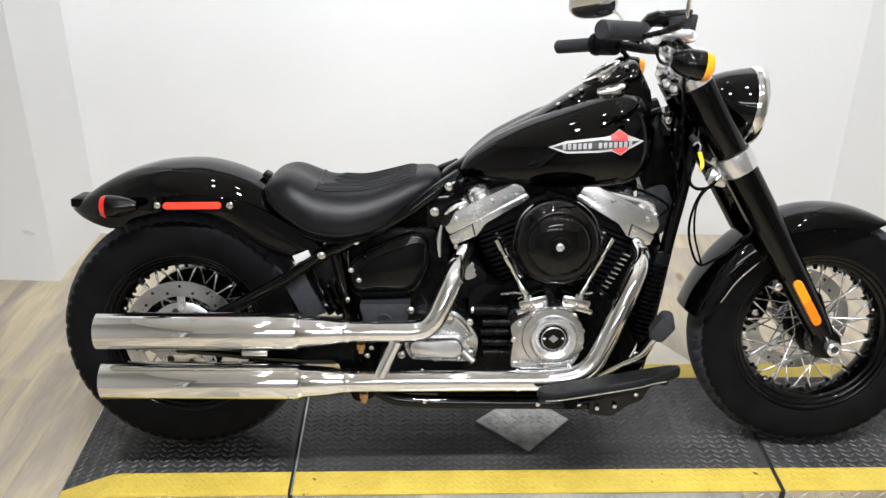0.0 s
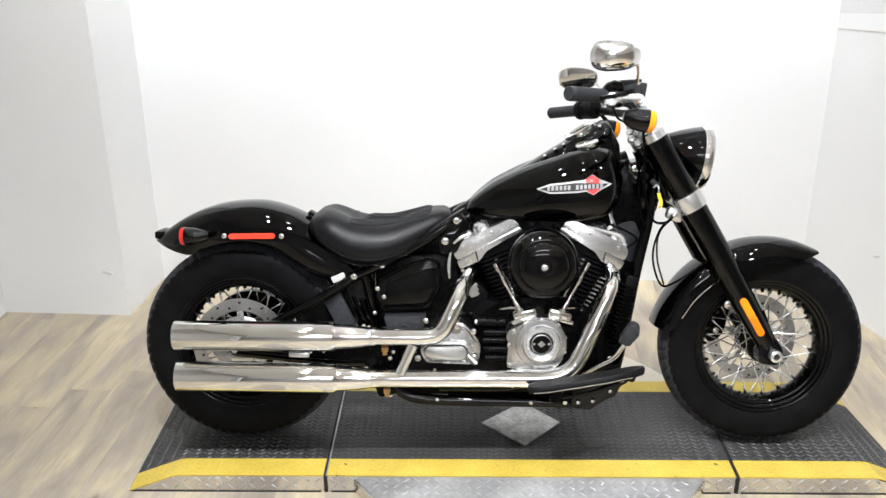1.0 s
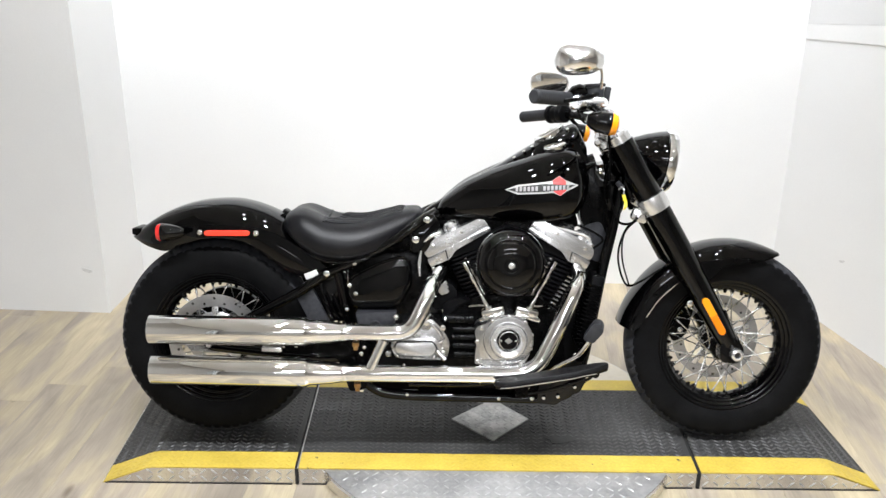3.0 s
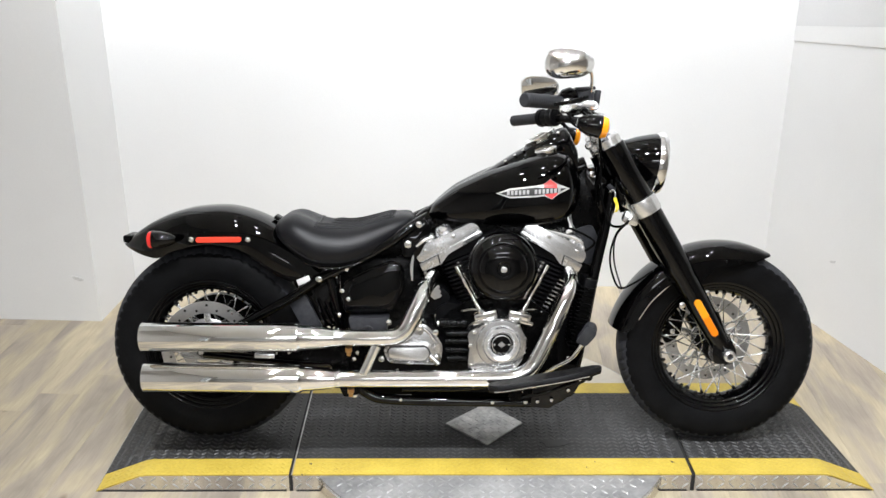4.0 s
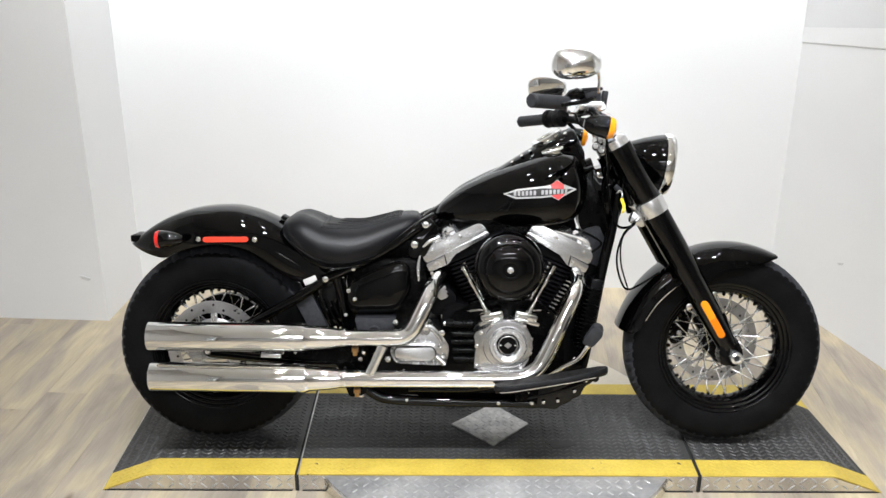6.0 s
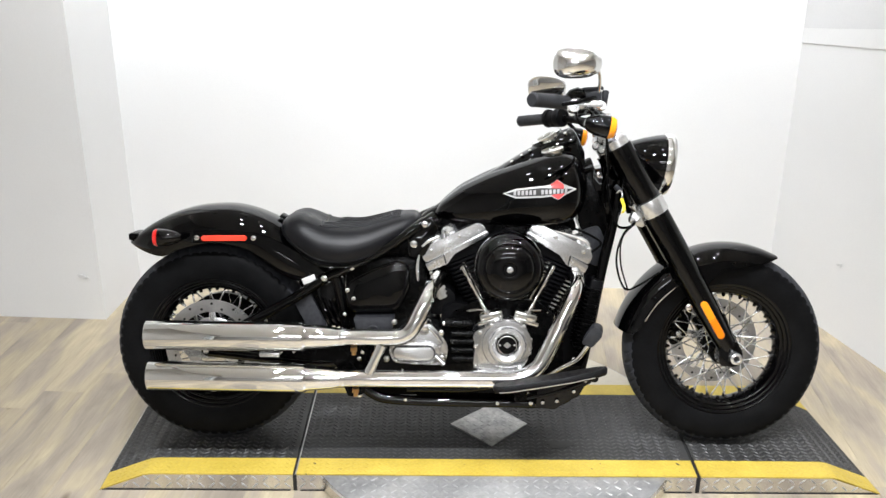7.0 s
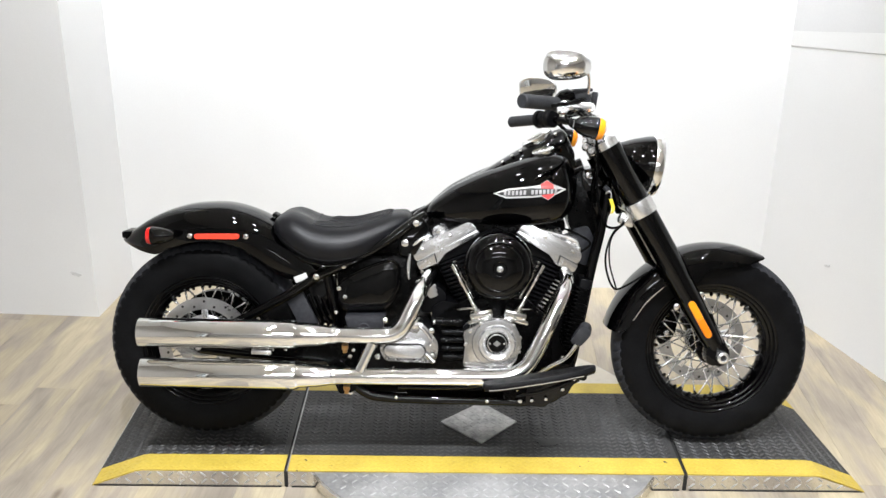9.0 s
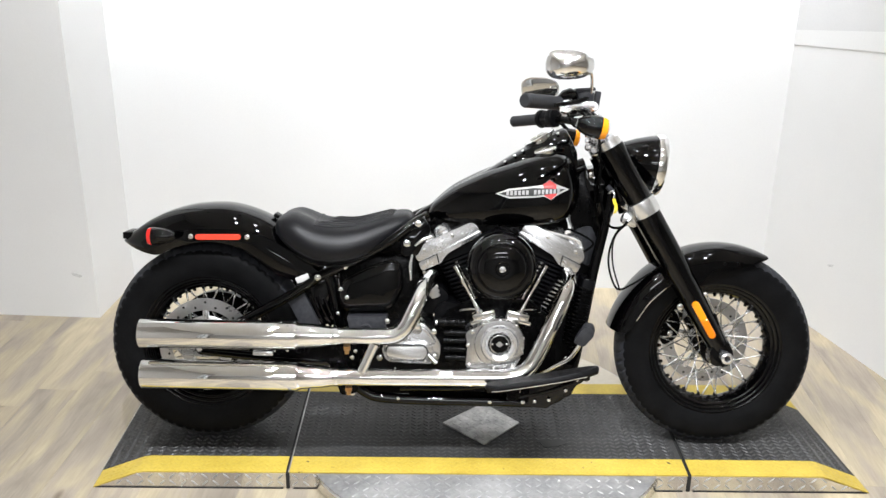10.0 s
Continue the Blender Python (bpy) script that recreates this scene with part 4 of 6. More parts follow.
for a in np.linspace(64.5, 169.5, 56):
    outer = fender_ring(FW, radians(a), curve_at(TOP_F, a), curve_at(LOW_F, a), curve_at(WID_F, a))
    inner = fender_ring(FW, radians(a), curve_at(TOP_F, a), curve_at(LOW_F, a), curve_at(WID_F, a), thick=0.004)
    rings.append(outer + inner[::-1])
loft(b, rings)
front_fender = part("front_fender", b, GLOSS, bike, "gloss black full front fender", 40)
for y in (-0.094, 0.094):
    b = bmesh.new()
    pts = [(FW.x + r * math.cos(radians(a)), FW.z + r * math.sin(radians(a))) for a, r in ((78, 0.300), (95, 0.296), (112, 0.300), (128, 0.302), (146, 0.306), (146, 0.288), (128, 0.276), (118, 0.235), (108, 0.235), (98, 0.27), (80, 0.283))]
    slab(b, rounded(pts, 0.012), y - 0.003, y + 0.003, 0.0015, 1)
    part("fender_bracket", b, GLOSS, front_fender, "gloss black fender bracket")
for a, r in ((82, 0.292), (90, 0.289), (128, 0.289), (136, 0.293), (144, 0.297)):
    put_bolt(front_fender, (FW.x + r * math.cos(radians(a)), -0.098, FW.z + r * math.sin(radians(a))), 0.005, SATIN)
put_bolt(front_fender, (0.668, -0.150, 0.478), 0.0115, ZINC)
put_bolt(front_fender, (0.752, -0.120, 0.512), 0.009, ZINC)
b = bmesh.new()
tube(b, [(0.548, -0.0905, 0.418), (0.585, -0.092, 0.475), (0.640, -0.092, 0.530)], 0.0022, 8, 6)
part("fender_rib", b, CHROME, front_fender, "thin bright edge line")
# brake caliper on the far leg and its hose
b = bmesh.new()
slab(b, rounded([(0.655, 0.42), (0.70, 0.47), (0.735, 0.43), (0.715, 0.33), (0.67, 0.30), (0.645, 0.35)], 0.015), 0.045, 0.10, 0.008)
part("brake_caliper", b, SATIN, bike, "black front brake caliper")
put_bolt(bike, (0.675, 0.044, 0.40), 0.012, ALU)
put_bolt(bike, (0.69, 0.044, 0.345), 0.012, ALU)

# -- headlight --
HL = Vector((0.594, 0, 0.908))
HA = Vector((0.985, 0, -0.13)).normalized()
b = bmesh.new()
lathe(b, [(0.0, -0.150), (0.020, -0.146), (0.040, -0.130), (0.058, -0.103), (0.074, -0.066), (0.087, -0.026), (0.0935, 0.0), (0.0935, 0.006), (0.08, 0.006)], HL, HA, 48)
head = part("headlight", b, GLOSS, bike, "gloss black headlight shell")
b = bmesh.new()
lathe(b, [(0.090, -0.004), (0.0985, -0.002), (0.101, 0.006), (0.100, 0.018), (0.094, 0.027), (0.086, 0.028), (0.086, 0.02)], HL, HA, 48)
part("headlight_ring", b, CHROME, head, "chrome headlight ring")
b = bmesh.new()
lathe(b, [(0.0875, 0.018), (0.082, 0.028), (0.055, 0.036), (0.0, 0.040)], HL, HA, 40)
part("headlight_lens", b, GLASS, head, "clear headlight lens")
b = bmesh.new()
lathe(b, [(0.086, 0.016), (0.06, -0.01), (0.02, -0.03), (0.0, -0.032)], HL, HA, 40)
part("headlight_reflector", b, CHROME, head)
b = bmesh.new()
slab(b, rounded([(0.455, 0.90), (0.50, 0.93), (0.53, 0.91), (0.53, 0.86), (0.47, 0.84)], 0.02), -0.05, 0.05, 0.01)
part("headlight_mount", b, SATIN, bike, "black headlight mount")

# -- handlebar --
b = bmesh.new()
BAR = [(0.157, -0.455, 1.1025), (0.245, -0.370, 1.0965), (0.316, -0.290, 1.079), (0.382, -0.17, 1.052), (0.405, -0.07, 1.045), (0.406, 0, 1.043), (0.402, 0.07, 1.040), (0.380, 0.15, 1.036), (0.325, 0.235, 1.042), (0.262, 0.30, 1.042), (0.19, 0.385, 1.032)]
tube(b, BAR, 0.0127, 16, 6)
bar = part("handlebar", b, SATIN, bike, "satin black handlebar")
for y in (-0.045, 0.045):
    b = bmesh.new()
    tube(b, [(0.425, y, 0.985), (0.408, y, 1.035)], 0.017, 18)
    lathe(b, [(0.0, -0.016), (0.022, -0.016), (0.024, -0.01), (0.024, 0.01), (0.022, 0.016), (0, 0.016)], (0.406, y, 1.044), (0, 1, 0), 20)
    part("riser", b, ALU, bar, "polished handlebar riser")
for s, p0, p1 in ((-1, V(0.139, -0.475, 1.103), V(0.251, -0.365, 1.096)), (1, V(0.176, 0.402, 1.0295), V(0.266, 0.296, 1.042))):
    b = bmesh.new()
    d = (p1 - p0)
    L = d.length
    prof = [(0, 0), (0.0165, 0.0), (0.0195, 0.004)]
    n = 16
    for k in range(n):
        h = 0.006 + (L - 0.012) * k / n
        prof += [(0.0193, h), (0.0193, h + (L / n) * 0.72), (0.0191, h + (L / n) * 0.8)]
    prof += [(0.021, L - 0.004), (0.021, L), (0.0, L)]
    lathe(b, prof, p0, d, 24)
    part("grip", b, GRIP_RUBBER, bar, "black rubber grip")
    b = bmesh.new()
    c = p1 + d.normalized() * 0.022
    lathe(b, [(0.0, -0.022), (0.022, -0.022), (0.026, -0.016), (0.026, 0.018), (0.021, 0.024), (0, 0.024)], c, d, 24)
    box(b, c + V(0.012, 0, -0.008), (0.04, 0.04, 0.045), 0.010)
    if s > 0:
        lathe(b, [(0.0, 0.018), (0.020, 0.018), (0.031, 0.022), (0.033, 0.028), (0.033, 0.046), (0.030, 0.050), (0, 0.050)], c, d, 24)
        lathe(b, [(0.0, -0.026), (0.030, -0.026), (0.032, -0.02), (0.030, -0.008), (0, -0.008)], c, d, 24)
    part("switch_housing", b, CRINKLE, bar, "black switch housing")
    b = bmesh.new()
    base = c + V(0.040, s * 0.0, 0.0)
    if s < 0:
        tube(b, [base + V(0.015, 0.02, 0.012), base + V(0.012, -0.03, 0.014), base + V(-0.035, -0.085, 0.004), base + V(-0.085, -0.135, -0.004)], [0.005, 0.0065, 0.006, 0.0055], 10, 6)
    else:
        tube(b, [base + V(0.005, -0.02, 0.0), base + V(-0.002, 0.03, 0.0), base + V(-0.05, 0.09, -0.006), base + V(-0.08, 0.12, -0.008)], [0.006, 0.008, 0.007, 0.0065], 10, 6)
    part("lever", b, SATIN, bar, "black lever")
# brake master cylinder and its bright clamp, throttle housing
b = bmesh.new()
box(b, (0.317, -0.345, 1.1135), (0.05, 0.05, 0.036), 0.008, pose(0, 0, 0, 0, -4, 0))
box(b, (0.317, -0.345, 1.1345), (0.056, 0.056, 0.010), 0.004, pose(0, 0, 0, 0, -4, 0))
part("brake_reservoir", b, PLASTIC, bar, "dark grey brake fluid reservoir")
b = bmesh.new()
box(b, (0.299, -0.385, 1.0905), (0.098, 0.030, 0.030), 0.012, pose(0, 0, 0, 0, 4, 0))
lathe(b, [(0.0, -0.016), (0.016, -0.016), (0.019, 0), (0.016, 0.016), (0, 0.016)], (0.261, -0.388, 1.0845), (0, -1, 0.2), 18)
lathe(b, [(0.0, -0.012), (0.010, -0.012), (0.012, 0), (0.010, 0.012), (0, 0.012)], (0.339, -0.386, 1.0865), (0, -1, 0.2), 18)
part("master_cylinder", b, ALU, bar, "polished brake master cylinder")
b = bmesh.new()
box(b, (0.355, -0.326, 1.1065), (0.018, 0.02, 0.05), 0.004, pose(0, 0, 0, 0, 8, 0))
part("lever_pivot", b, PLASTIC, bar)
b = bmesh.new()
lathe(b, [(0.0, -0.02), (0.018, -0.016), (0.026, 0.0), (0.024, 0.022), (0.012, 0.034), (0, 0.036)], (0.264, -0.36, 1.1085), (0.8, -0.3, 0.35), 24)
part("throttle_housing", b, GLOSS, bar, "gloss black throttle housing")
b = bmesh.new()
tube(b, [(0.345, 0.235, 1.05), (0.395, 0.1, 1.06), (0.43, 0.03, 1.00), (0.44, 0.02, 0.94)], 0.005, 8, 8)
tube(b, [(0.350, -0.31, 1.066), (0.400, -0.17, 1.03), (0.425, -0.085, 0.98), (0.418, -0.10, 0.93), (0.408, -0.105, 0.85), (0.408, -0.10, 0.78)], 0.0042, 8, 8)
part("control_cable", b, SATIN, bar, "black control cables")

# mirrors
def mirror(c, sx, s, stem, tint):
    c = Vector(c)
    b = bmesh.new()
    rings = []
    for h, k in ((-0.046, 0.06), (-0.0445, 0.24), (-0.040, 0.46), (-0.032, 0.68), (-0.020, 0.87), (-0.006, 0.98), (0.004, 1.0), (0.012, 0.97), (0.016, 0.90)):
        ring = []
        for i in range(28):
            a = 2 * math.pi * i / 28
            e = 2 / 2.7
            yy = 0.070 * math.copysign(abs(math.cos(a)) ** e, math.cos(a)) * k
            zz = (0.042 + 0.006 * math.cos(a) * s) * math.copysign(abs(math.sin(a)) ** e, math.sin(a)) * k
            ring.append(Vector((-h, yy, zz)))
        rings.append(ring)
    loft(b, rings)
    m = pose(*c, *tint)
    bmesh.ops.transform(b, matrix=m, verts=b.verts[:])
    mo = part("mirror", b, MIRROR_SHELL, bar, "chrome oval mirror shell")
    b = bmesh.new()
    loft(b, [[m @ Vector((-h, 0.063 * math.copysign(abs(math.cos(a)) ** 0.74, math.cos(a)) * k, 0.035 * math.copysign(abs(math.sin(a)) ** 0.74, math.sin(a)) * k)) for a in [2 * math.pi * i / 28 for i in range(28)]] for h, k in ((0.012, 1.0), (0.0172, 1.0), (0.0174, 0.98))])
    part("mirror_glass", b, MIRROR, mo)
    b = bmesh.new()
    tube(b, stem, [0.0055, 0.005, 0.0048, 0.006], 12, 8)
    lathe(b, [(0, -0.01), (0.011, -0.008), (0.011, 0.008), (0, 0.01)], stem[-1], (0, 0, 1), 16)
    part("mirror_stem", b, CHROME, mo, "chrome mirror stem")


mirror((0.265, -0.415, 1.2015), 1, -1, [(0.327, -0.355, 1.0915), (0.333, -0.37, 1.1365), (0.327, -0.395, 1.1765), (0.307, -0.408, 1.1935)], (0, 0, -80))
mirror((0.268, 0.375, 1.152), 1, 1, [(0.338, 0.285, 1.05), (0.344, 0.30, 1.09), (0.335, 0.335, 1.12), (0.30, 0.38, 1.148)], (0, -14, 76))

# turn signals on the bar
for s, c in ((-1, V(0.328, -0.455, 1.036)), (1, V(0.362, 0.290, 0.982))):
    b = bmesh.new()
    ax = V(0.96, 0, -0.18).normalized()
    lathe(b, [(0.0, -0.047), (0.012, -0.045), (0.022, -0.033), (0.029, -0.012), (0.0310, 0.016), (0.030, 0.020), (0.0, 0.020)], c, ax, 28)
    sig = part("turn_signal", b, GLOSS, bar, "gloss black bullet turn signal")
    b = bmesh.new()
    lathe(b, [(0.0295, 0.016), (0.030, 0.026), (0.026, 0.036), (0.014, 0.041), (0.0, 0.042)], c, ax, 28)
    part("signal_lens", b, AMBER_PALE, sig, "amber signal lens")
    b = bmesh.new()
    tube(b, [c + V(0.0, 0, 0.02), V(0.310, -0.395, 1.080) if s < 0 else V(0.318, 0.250, 1.042)], 0.007, 10)
    part("signal_arm", b, SATIN, sig)

# wiring by the neck and the loop of cable down to the fender
b = bmesh.new()
tube(b, [(0.515, -0.10, 0.735), (0.470, -0.11, 0.705), (0.448, -0.11, 0.640), (0.452, -0.11, 0.580), (0.478, -0.11, 0.525), (0.522, -0.10, 0.535), (0.585, -0.095, 0.575)], 0.0034, 8, 10)
tube(b, [(0.512, -0.10, 0.738), (0.462, -0.12, 0.69), (0.458, -0.12, 0.61), (0.486, -0.11, 0.52)], 0.0026, 8, 10)
part("brake_line", b, SATIN, bike, "thin black looping brake line")
b = bmesh.new()
tube(b, [(0.332, -0.32, 1.070), (0.366, -0.22, 1.038), (0.391, -0.16, 1.008), (0.405, -0.13, 0.934), (0.409, -0.13, 0.823), (0.428, -0.13, 0.750), (0.448, -0.13, 0.722), (0.480, -0.13, 0.723), (0.498, -0.13, 0.741)], 0.0042, 8, 10)
part("throttle_cable", b, SATIN, bike, "black throttle cable looping down by the neck")
b = bmesh.new()
tube(b, [(0.270, -0.37, 1.068), (0.291, -0.34, 1.035), (0.321, -0.31, 1.028), (0.317, -0.36, 1.053)], 0.0035, 8, 10)
part("throttle_cable", b, SATIN, bike, "black throttle cable")
b = bmesh.new()
tube(b, [(0.43, -0.09, 0.94), (0.40, -0.10, 0.84), (0.405, -0.10, 0.76), (0.42, -0.09, 0.70), (0.41, -0.08, 0.64)], 0.004, 8, 10)
part("wiring", b, SATIN, bike, "black wiring loom")
b = bmesh.new()
tube(b, [(0.497, -0.13, 0.740), (0.508, -0.128, 0.752)], [0.0045, 0.005], 12)
part("cable_ferrule", b, ALU, bike, "bright cable ferrule")
for x, z, r in ((0.396, 0.993, 0.014), (0.399, 0.952, 0.013), (0.380, 0.963, 0.011)):
    b = bmesh.new()
    lathe(b, [(0.0, 0.022), (r * 0.7, 0.021), (r, 0.015), (r, 0.0), (r * 1.2, -0.002), (r * 1.2, -0.02), (0, -0.02)], (x, -0.055, z), (-0.25, -1, 0.1), 16)
    part("switch_barrel", b, ALU, bike, "bright round fitting by the neck")
b = bmesh.new()
loft(b, [[(x - 0.0048, y, z), (x + 0.0048, y, z + 0.002), (x + 0.0048, y + 0.0012, z + 0.002), (x - 0.0048, y + 0.0012, z)] for x, y, z in ((0.450, -0.138, 0.810), (0.453, -0.141, 0.799), (0.458, -0.137, 0.788), (0.458, -0.141, 0.774), (0.454, -0.136, 0.764))])
part("wire_tag", b, YELLOW_TAG, bike, "yellow paper tag on the wiring")
b = bmesh.new()
tube(b, [(0.436, -0.13, 0.826), (0.444, -0.134, 0.834), (0.451, -0.137, 0.826), (0.450, -0.138, 0.812)], 0.0024, 8, 8)
part("tag_ring", b, ALU, bike, "thin metal ring")
b = bmesh.new()
tube(b, [(0.435, -0.105, 0.845), (0.45, -0.115, 0.83)], 0.008, 10)
part("wire_clip", b, PLASTIC, bike)

# -- fuel tank --
T_TOP = [(-0.122, 0.748), (-0.110, 0.768), (-0.096, 0.785), (-0.043, 0.829), (0.009, 0.857), (0.061, 0.881), (0.131, 0.907), (0.201, 0.931), (0.253, 0.943), (0.288, 0.944), (0.315, 0.934), (0.335, 0.910), (0.350, 0.872)]
T_LOW = [(-0.122, 0.742), (-0.110, 0.735), (-0.095, 0.731), (-0.042, 0.723), (0.045, 0.720), (0.132, 0.719), (0.219, 0.722), (0.288, 0.733), (0.320, 0.752), (0.338, 0.775), (0.350, 0.812)]
T_WID = [(-0.122, 0.030), (-0.110, 0.050), (-0.095, 0.066), (-0.043, 0.096), (0.009, 0.118), (0.061, 0.136), (0.131, 0.157), (0.201, 0.170), (0.253, 0.173), (0.288, 0.168), (0.315, 0.155), (0.335, 0.135), (0.350, 0.10)]


def tank_ring(x):
    zt, zl, w = curve_at(T_TOP, x), curve_at(T_LOW, x), curve_at(T_WID, x)
    h = zt - zl
    key = [(0.0, zl + 0.30 * h), (0.25 * w, zl + 0.10 * h), (0.55 * w, zl + 0.01 * h), (0.82 * w, zl + 0.03 * h), (0.96 * w, zl + 0.18 * h), (w, zl + 0.42 * h), (0.96 * w, zl + 0.66 * h), (0.82 * w, zl + 0.87 * h), (0.60 * w, zl + 0.985 * h), (0.42 * w, zl + 1.0 * h), (0.2 * w, zl + 0.97 * h), (0.0, zl + 0.95 * h)]
    half = catmull(key, 3)
    right = [Vector((x, -p[0], p[1])) for p in half]
    left = [Vector((x, p[0], p[1])) for p in half[1:-1]][::-1]
    return right + left


b = bmesh.new()
xs = sorted(set([round(float(v), 4) for v in np.concatenate([np.linspace(-0.122, -0.08, 8), np.linspace(-0.08, 0.28, 26), np.linspace(0.28, 0.350, 16)])]))
sm = lambda table: [tuple(p) for p in catmull(table, 6)]
T_TOP, T_LOW, T_WID = sm(T_TOP), sm(T_LOW), sm(T_WID)
loft(b, [tank_ring(x) for x in xs])
tank = part("fuel_tank", b, GLOSS, bike, "gloss black teardrop fuel tank", 60)


def tank_side(x, z):
    """How far out the right side of the tank lies at x and z."""
    ring = tank_ring(x)[6:28]
    zs = sorted((p.z, p.y) for p in ring)
    return float(np.interp(z, [q[0] for q in zs], [q[1] for q in zs]))


def on_tank(outline, lift, mat, name, parent, label=""):
    """A thin emblem wrapped on the tank's side: a fan of small cells inside the outline."""
    b = bmesh.new()
    c = np.mean(np.array(outline), axis=0)
    steps = 7
    pts = []
    n = len(outline)
    for i in range(n):
        p, q = np.array(outline[i]), np.array(outline[(i + 1) % n])
        m = max(2, int(np.linalg.norm(q - p) / 0.012))
        for k in range(m):
            pts.append(p + (q - p) * k / m)
    rings = []
    for s in range(steps + 1):
        f = 1 - s / steps * 0.999
        rings.append([Vector((c[0] + (p[0] - c[0]) * f, tank_side(c[0] + (p[0] - c[0]) * f, c[1] + (p[1] - c[1]) * f) - lift, c[1] + (p[1] - c[1]) * f)) for p in pts])
    first = [v + Vector((0, lift + 0.001, 0)) for v in rings[0]]
    loft(b, [first] + rings, caps=False)
    return part(name, b, mat, parent, label)


BADGE = [(0.088, 0.822), (0.128, 0.838), (0.208, 0.849), (0.228, 0.853), (0.249, 0.868), (0.270, 0.855), (0.310, 0.840), (0.272, 0.822), (0.254, 0.808), (0.232, 0.818), (0.205, 0.814), (0.128, 0.809)]
badge = on_tank(BADGE, 0.0012, DECAL_WHITE, "badge", tank, "long silver and red diamond tank badge")
on_tank([(0.229, 0.8535), (0.249, 0.867), (0.269, 0.8545), (0.271, 0.824), (0.254, 0.809), (0.234, 0.820)], 0.0018, DECAL_RED, "badge_diamond", badge, "red diamond")
on_tank([(0.097, 0.8225), (0.130, 0.8325), (0.205, 0.8435), (0.300, 0.8412), (0.272, 0.828), (0.205, 0.8195), (0.130, 0.8145)], 0.0024, DECAL_DARK, "badge_band", badge, "dark band")
for i in range(14):
    x = 0.120 + i * 0.0117
    if i == 6:
        continue
    zc = 0.8245 + 0.066 * (x - 0.12)
    on_tank([(x, zc - 0.0065), (x + 0.0076, zc - 0.006), (x + 0.0079, zc + 0.0072), (x + 0.0003, zc + 0.0067)], 0.003, DECAL_GREY, "badge_bar", badge)

# filler cap, console, speedometer
b = bmesh.new()
cap_axis = V(-0.30, -0.22, 0.93)
lathe(b, [(0.030, -0.012), (0.032, 0.0), (0.036, 0.001), (0.0365, 0.009), (0.033, 0.013), (0.02, 0.015), (0, 0.0155)], (0.246, -0.068, 0.947), cap_axis, 28)
part("filler_cap", b, CHROME, tank, "chrome fuel filler cap")
C_TOP = sm([(-0.165, 0.735), (-0.145, 0.752), (-0.113, 0.772), (-0.043, 0.826), (0.010, 0.856), (0.065, 0.884), (0.101, 0.906), (0.150, 0.937), (0.189, 0.960), (0.230, 0.985), (0.260, 1.002), (0.290, 1.014), (0.312, 1.018), (0.328, 0.990), (0.346, 0.955)])
b = bmesh.new()
rings = []
for x in np.linspace(-0.165, 0.346, 48):
    zt = curve_at(C_TOP, x)
    w = 0.030 + 0.035 * min(1, max(0, (x + 0.12) / 0.3))
    zl = min(zt - 0.02, curve_at(T_TOP, min(max(x, -0.12), 0.33)) - 0.05)
    if x > 0.30:
        zl = min(zl, zt - 0.09)
    rings.append([Vector((x, w * math.copysign(abs(math.cos(a)) ** 0.7, math.cos(a)), zl + (zt - zl) * max(0.0, math.sin(a)) ** 0.55)) for a in [math.pi * i / 16 for i in range(17)]])
loft(b, rings)
console = part("console", b, GLOSS, bike, "gloss black tank console", 50)
b = bmesh.new()
ax = V(-0.50, 0, 0.866)
lathe(b, [(0.046, -0.014), (0.052, -0.004), (0.053, 0.006), (0.048, 0.010), (0.045, 0.007)], (0.232, 0.0, 0.985), ax, 40)
part("speedometer_ring", b, CHROME, console, "chrome speedometer ring")
b = bmesh.new()
lathe(b, [(0.046, 0.002), (0.046, 0.0062), (0, 0.0068)], (0.232, 0.0, 0.985), ax, 40)
part("speedometer_face", b, GLOSS, console, "dark speedometer glass")
for x, z in ((0.175, 0.957), (0.150, 0.942), (0.120, 0.922), (0.283, 1.012)):
    put_bolt(console, (x, -0.05, z - 0.008), 0.006, CHROME, (-0.4, -0.5, 0.8))

# -- solo seat --
S_TOP = sm([(-0.602, 0.706), (-0.597, 0.722), (-0.588, 0.737), (-0.567, 0.751), (-0.534, 0.756), (-0.497, 0.744), (-0.461, 0.729), (-0.406, 0.721), (-0.352, 0.722), (-0.297, 0.735), (-0.242, 0.750), (-0.206, 0.756), (-0.180, 0.755), (-0.166, 0.742)])
S_LOW = sm([(-0.602, 0.700), (-0.597, 0.690), (-0.588, 0.676), (-0.567, 0.655), (-0.534, 0.628), (-0.497, 0.604), (-0.461, 0.592), (-0.406, 0.588), (-0.352, 0.597), (-0.297, 0.616), (-0.242, 0.649), (-0.206, 0.676), (-0.180, 0.700), (-0.166, 0.718)])
S_TOP = [(x, z - 0.008) for x, z in S_TOP]
S_WID = sm([(-0.602, 0.05), (-0.597, 0.085), (-0.588, 0.112), (-0.567, 0.14), (-0.534, 0.158), (-0.497, 0.168), (-0.461, 0.172), (-0.406, 0.172), (-0.352, 0.165), (-0.297, 0.150), (-0.242, 0.125), (-0.206, 0.105), (-0.180, 0.085), (-0.166, 0.06)])


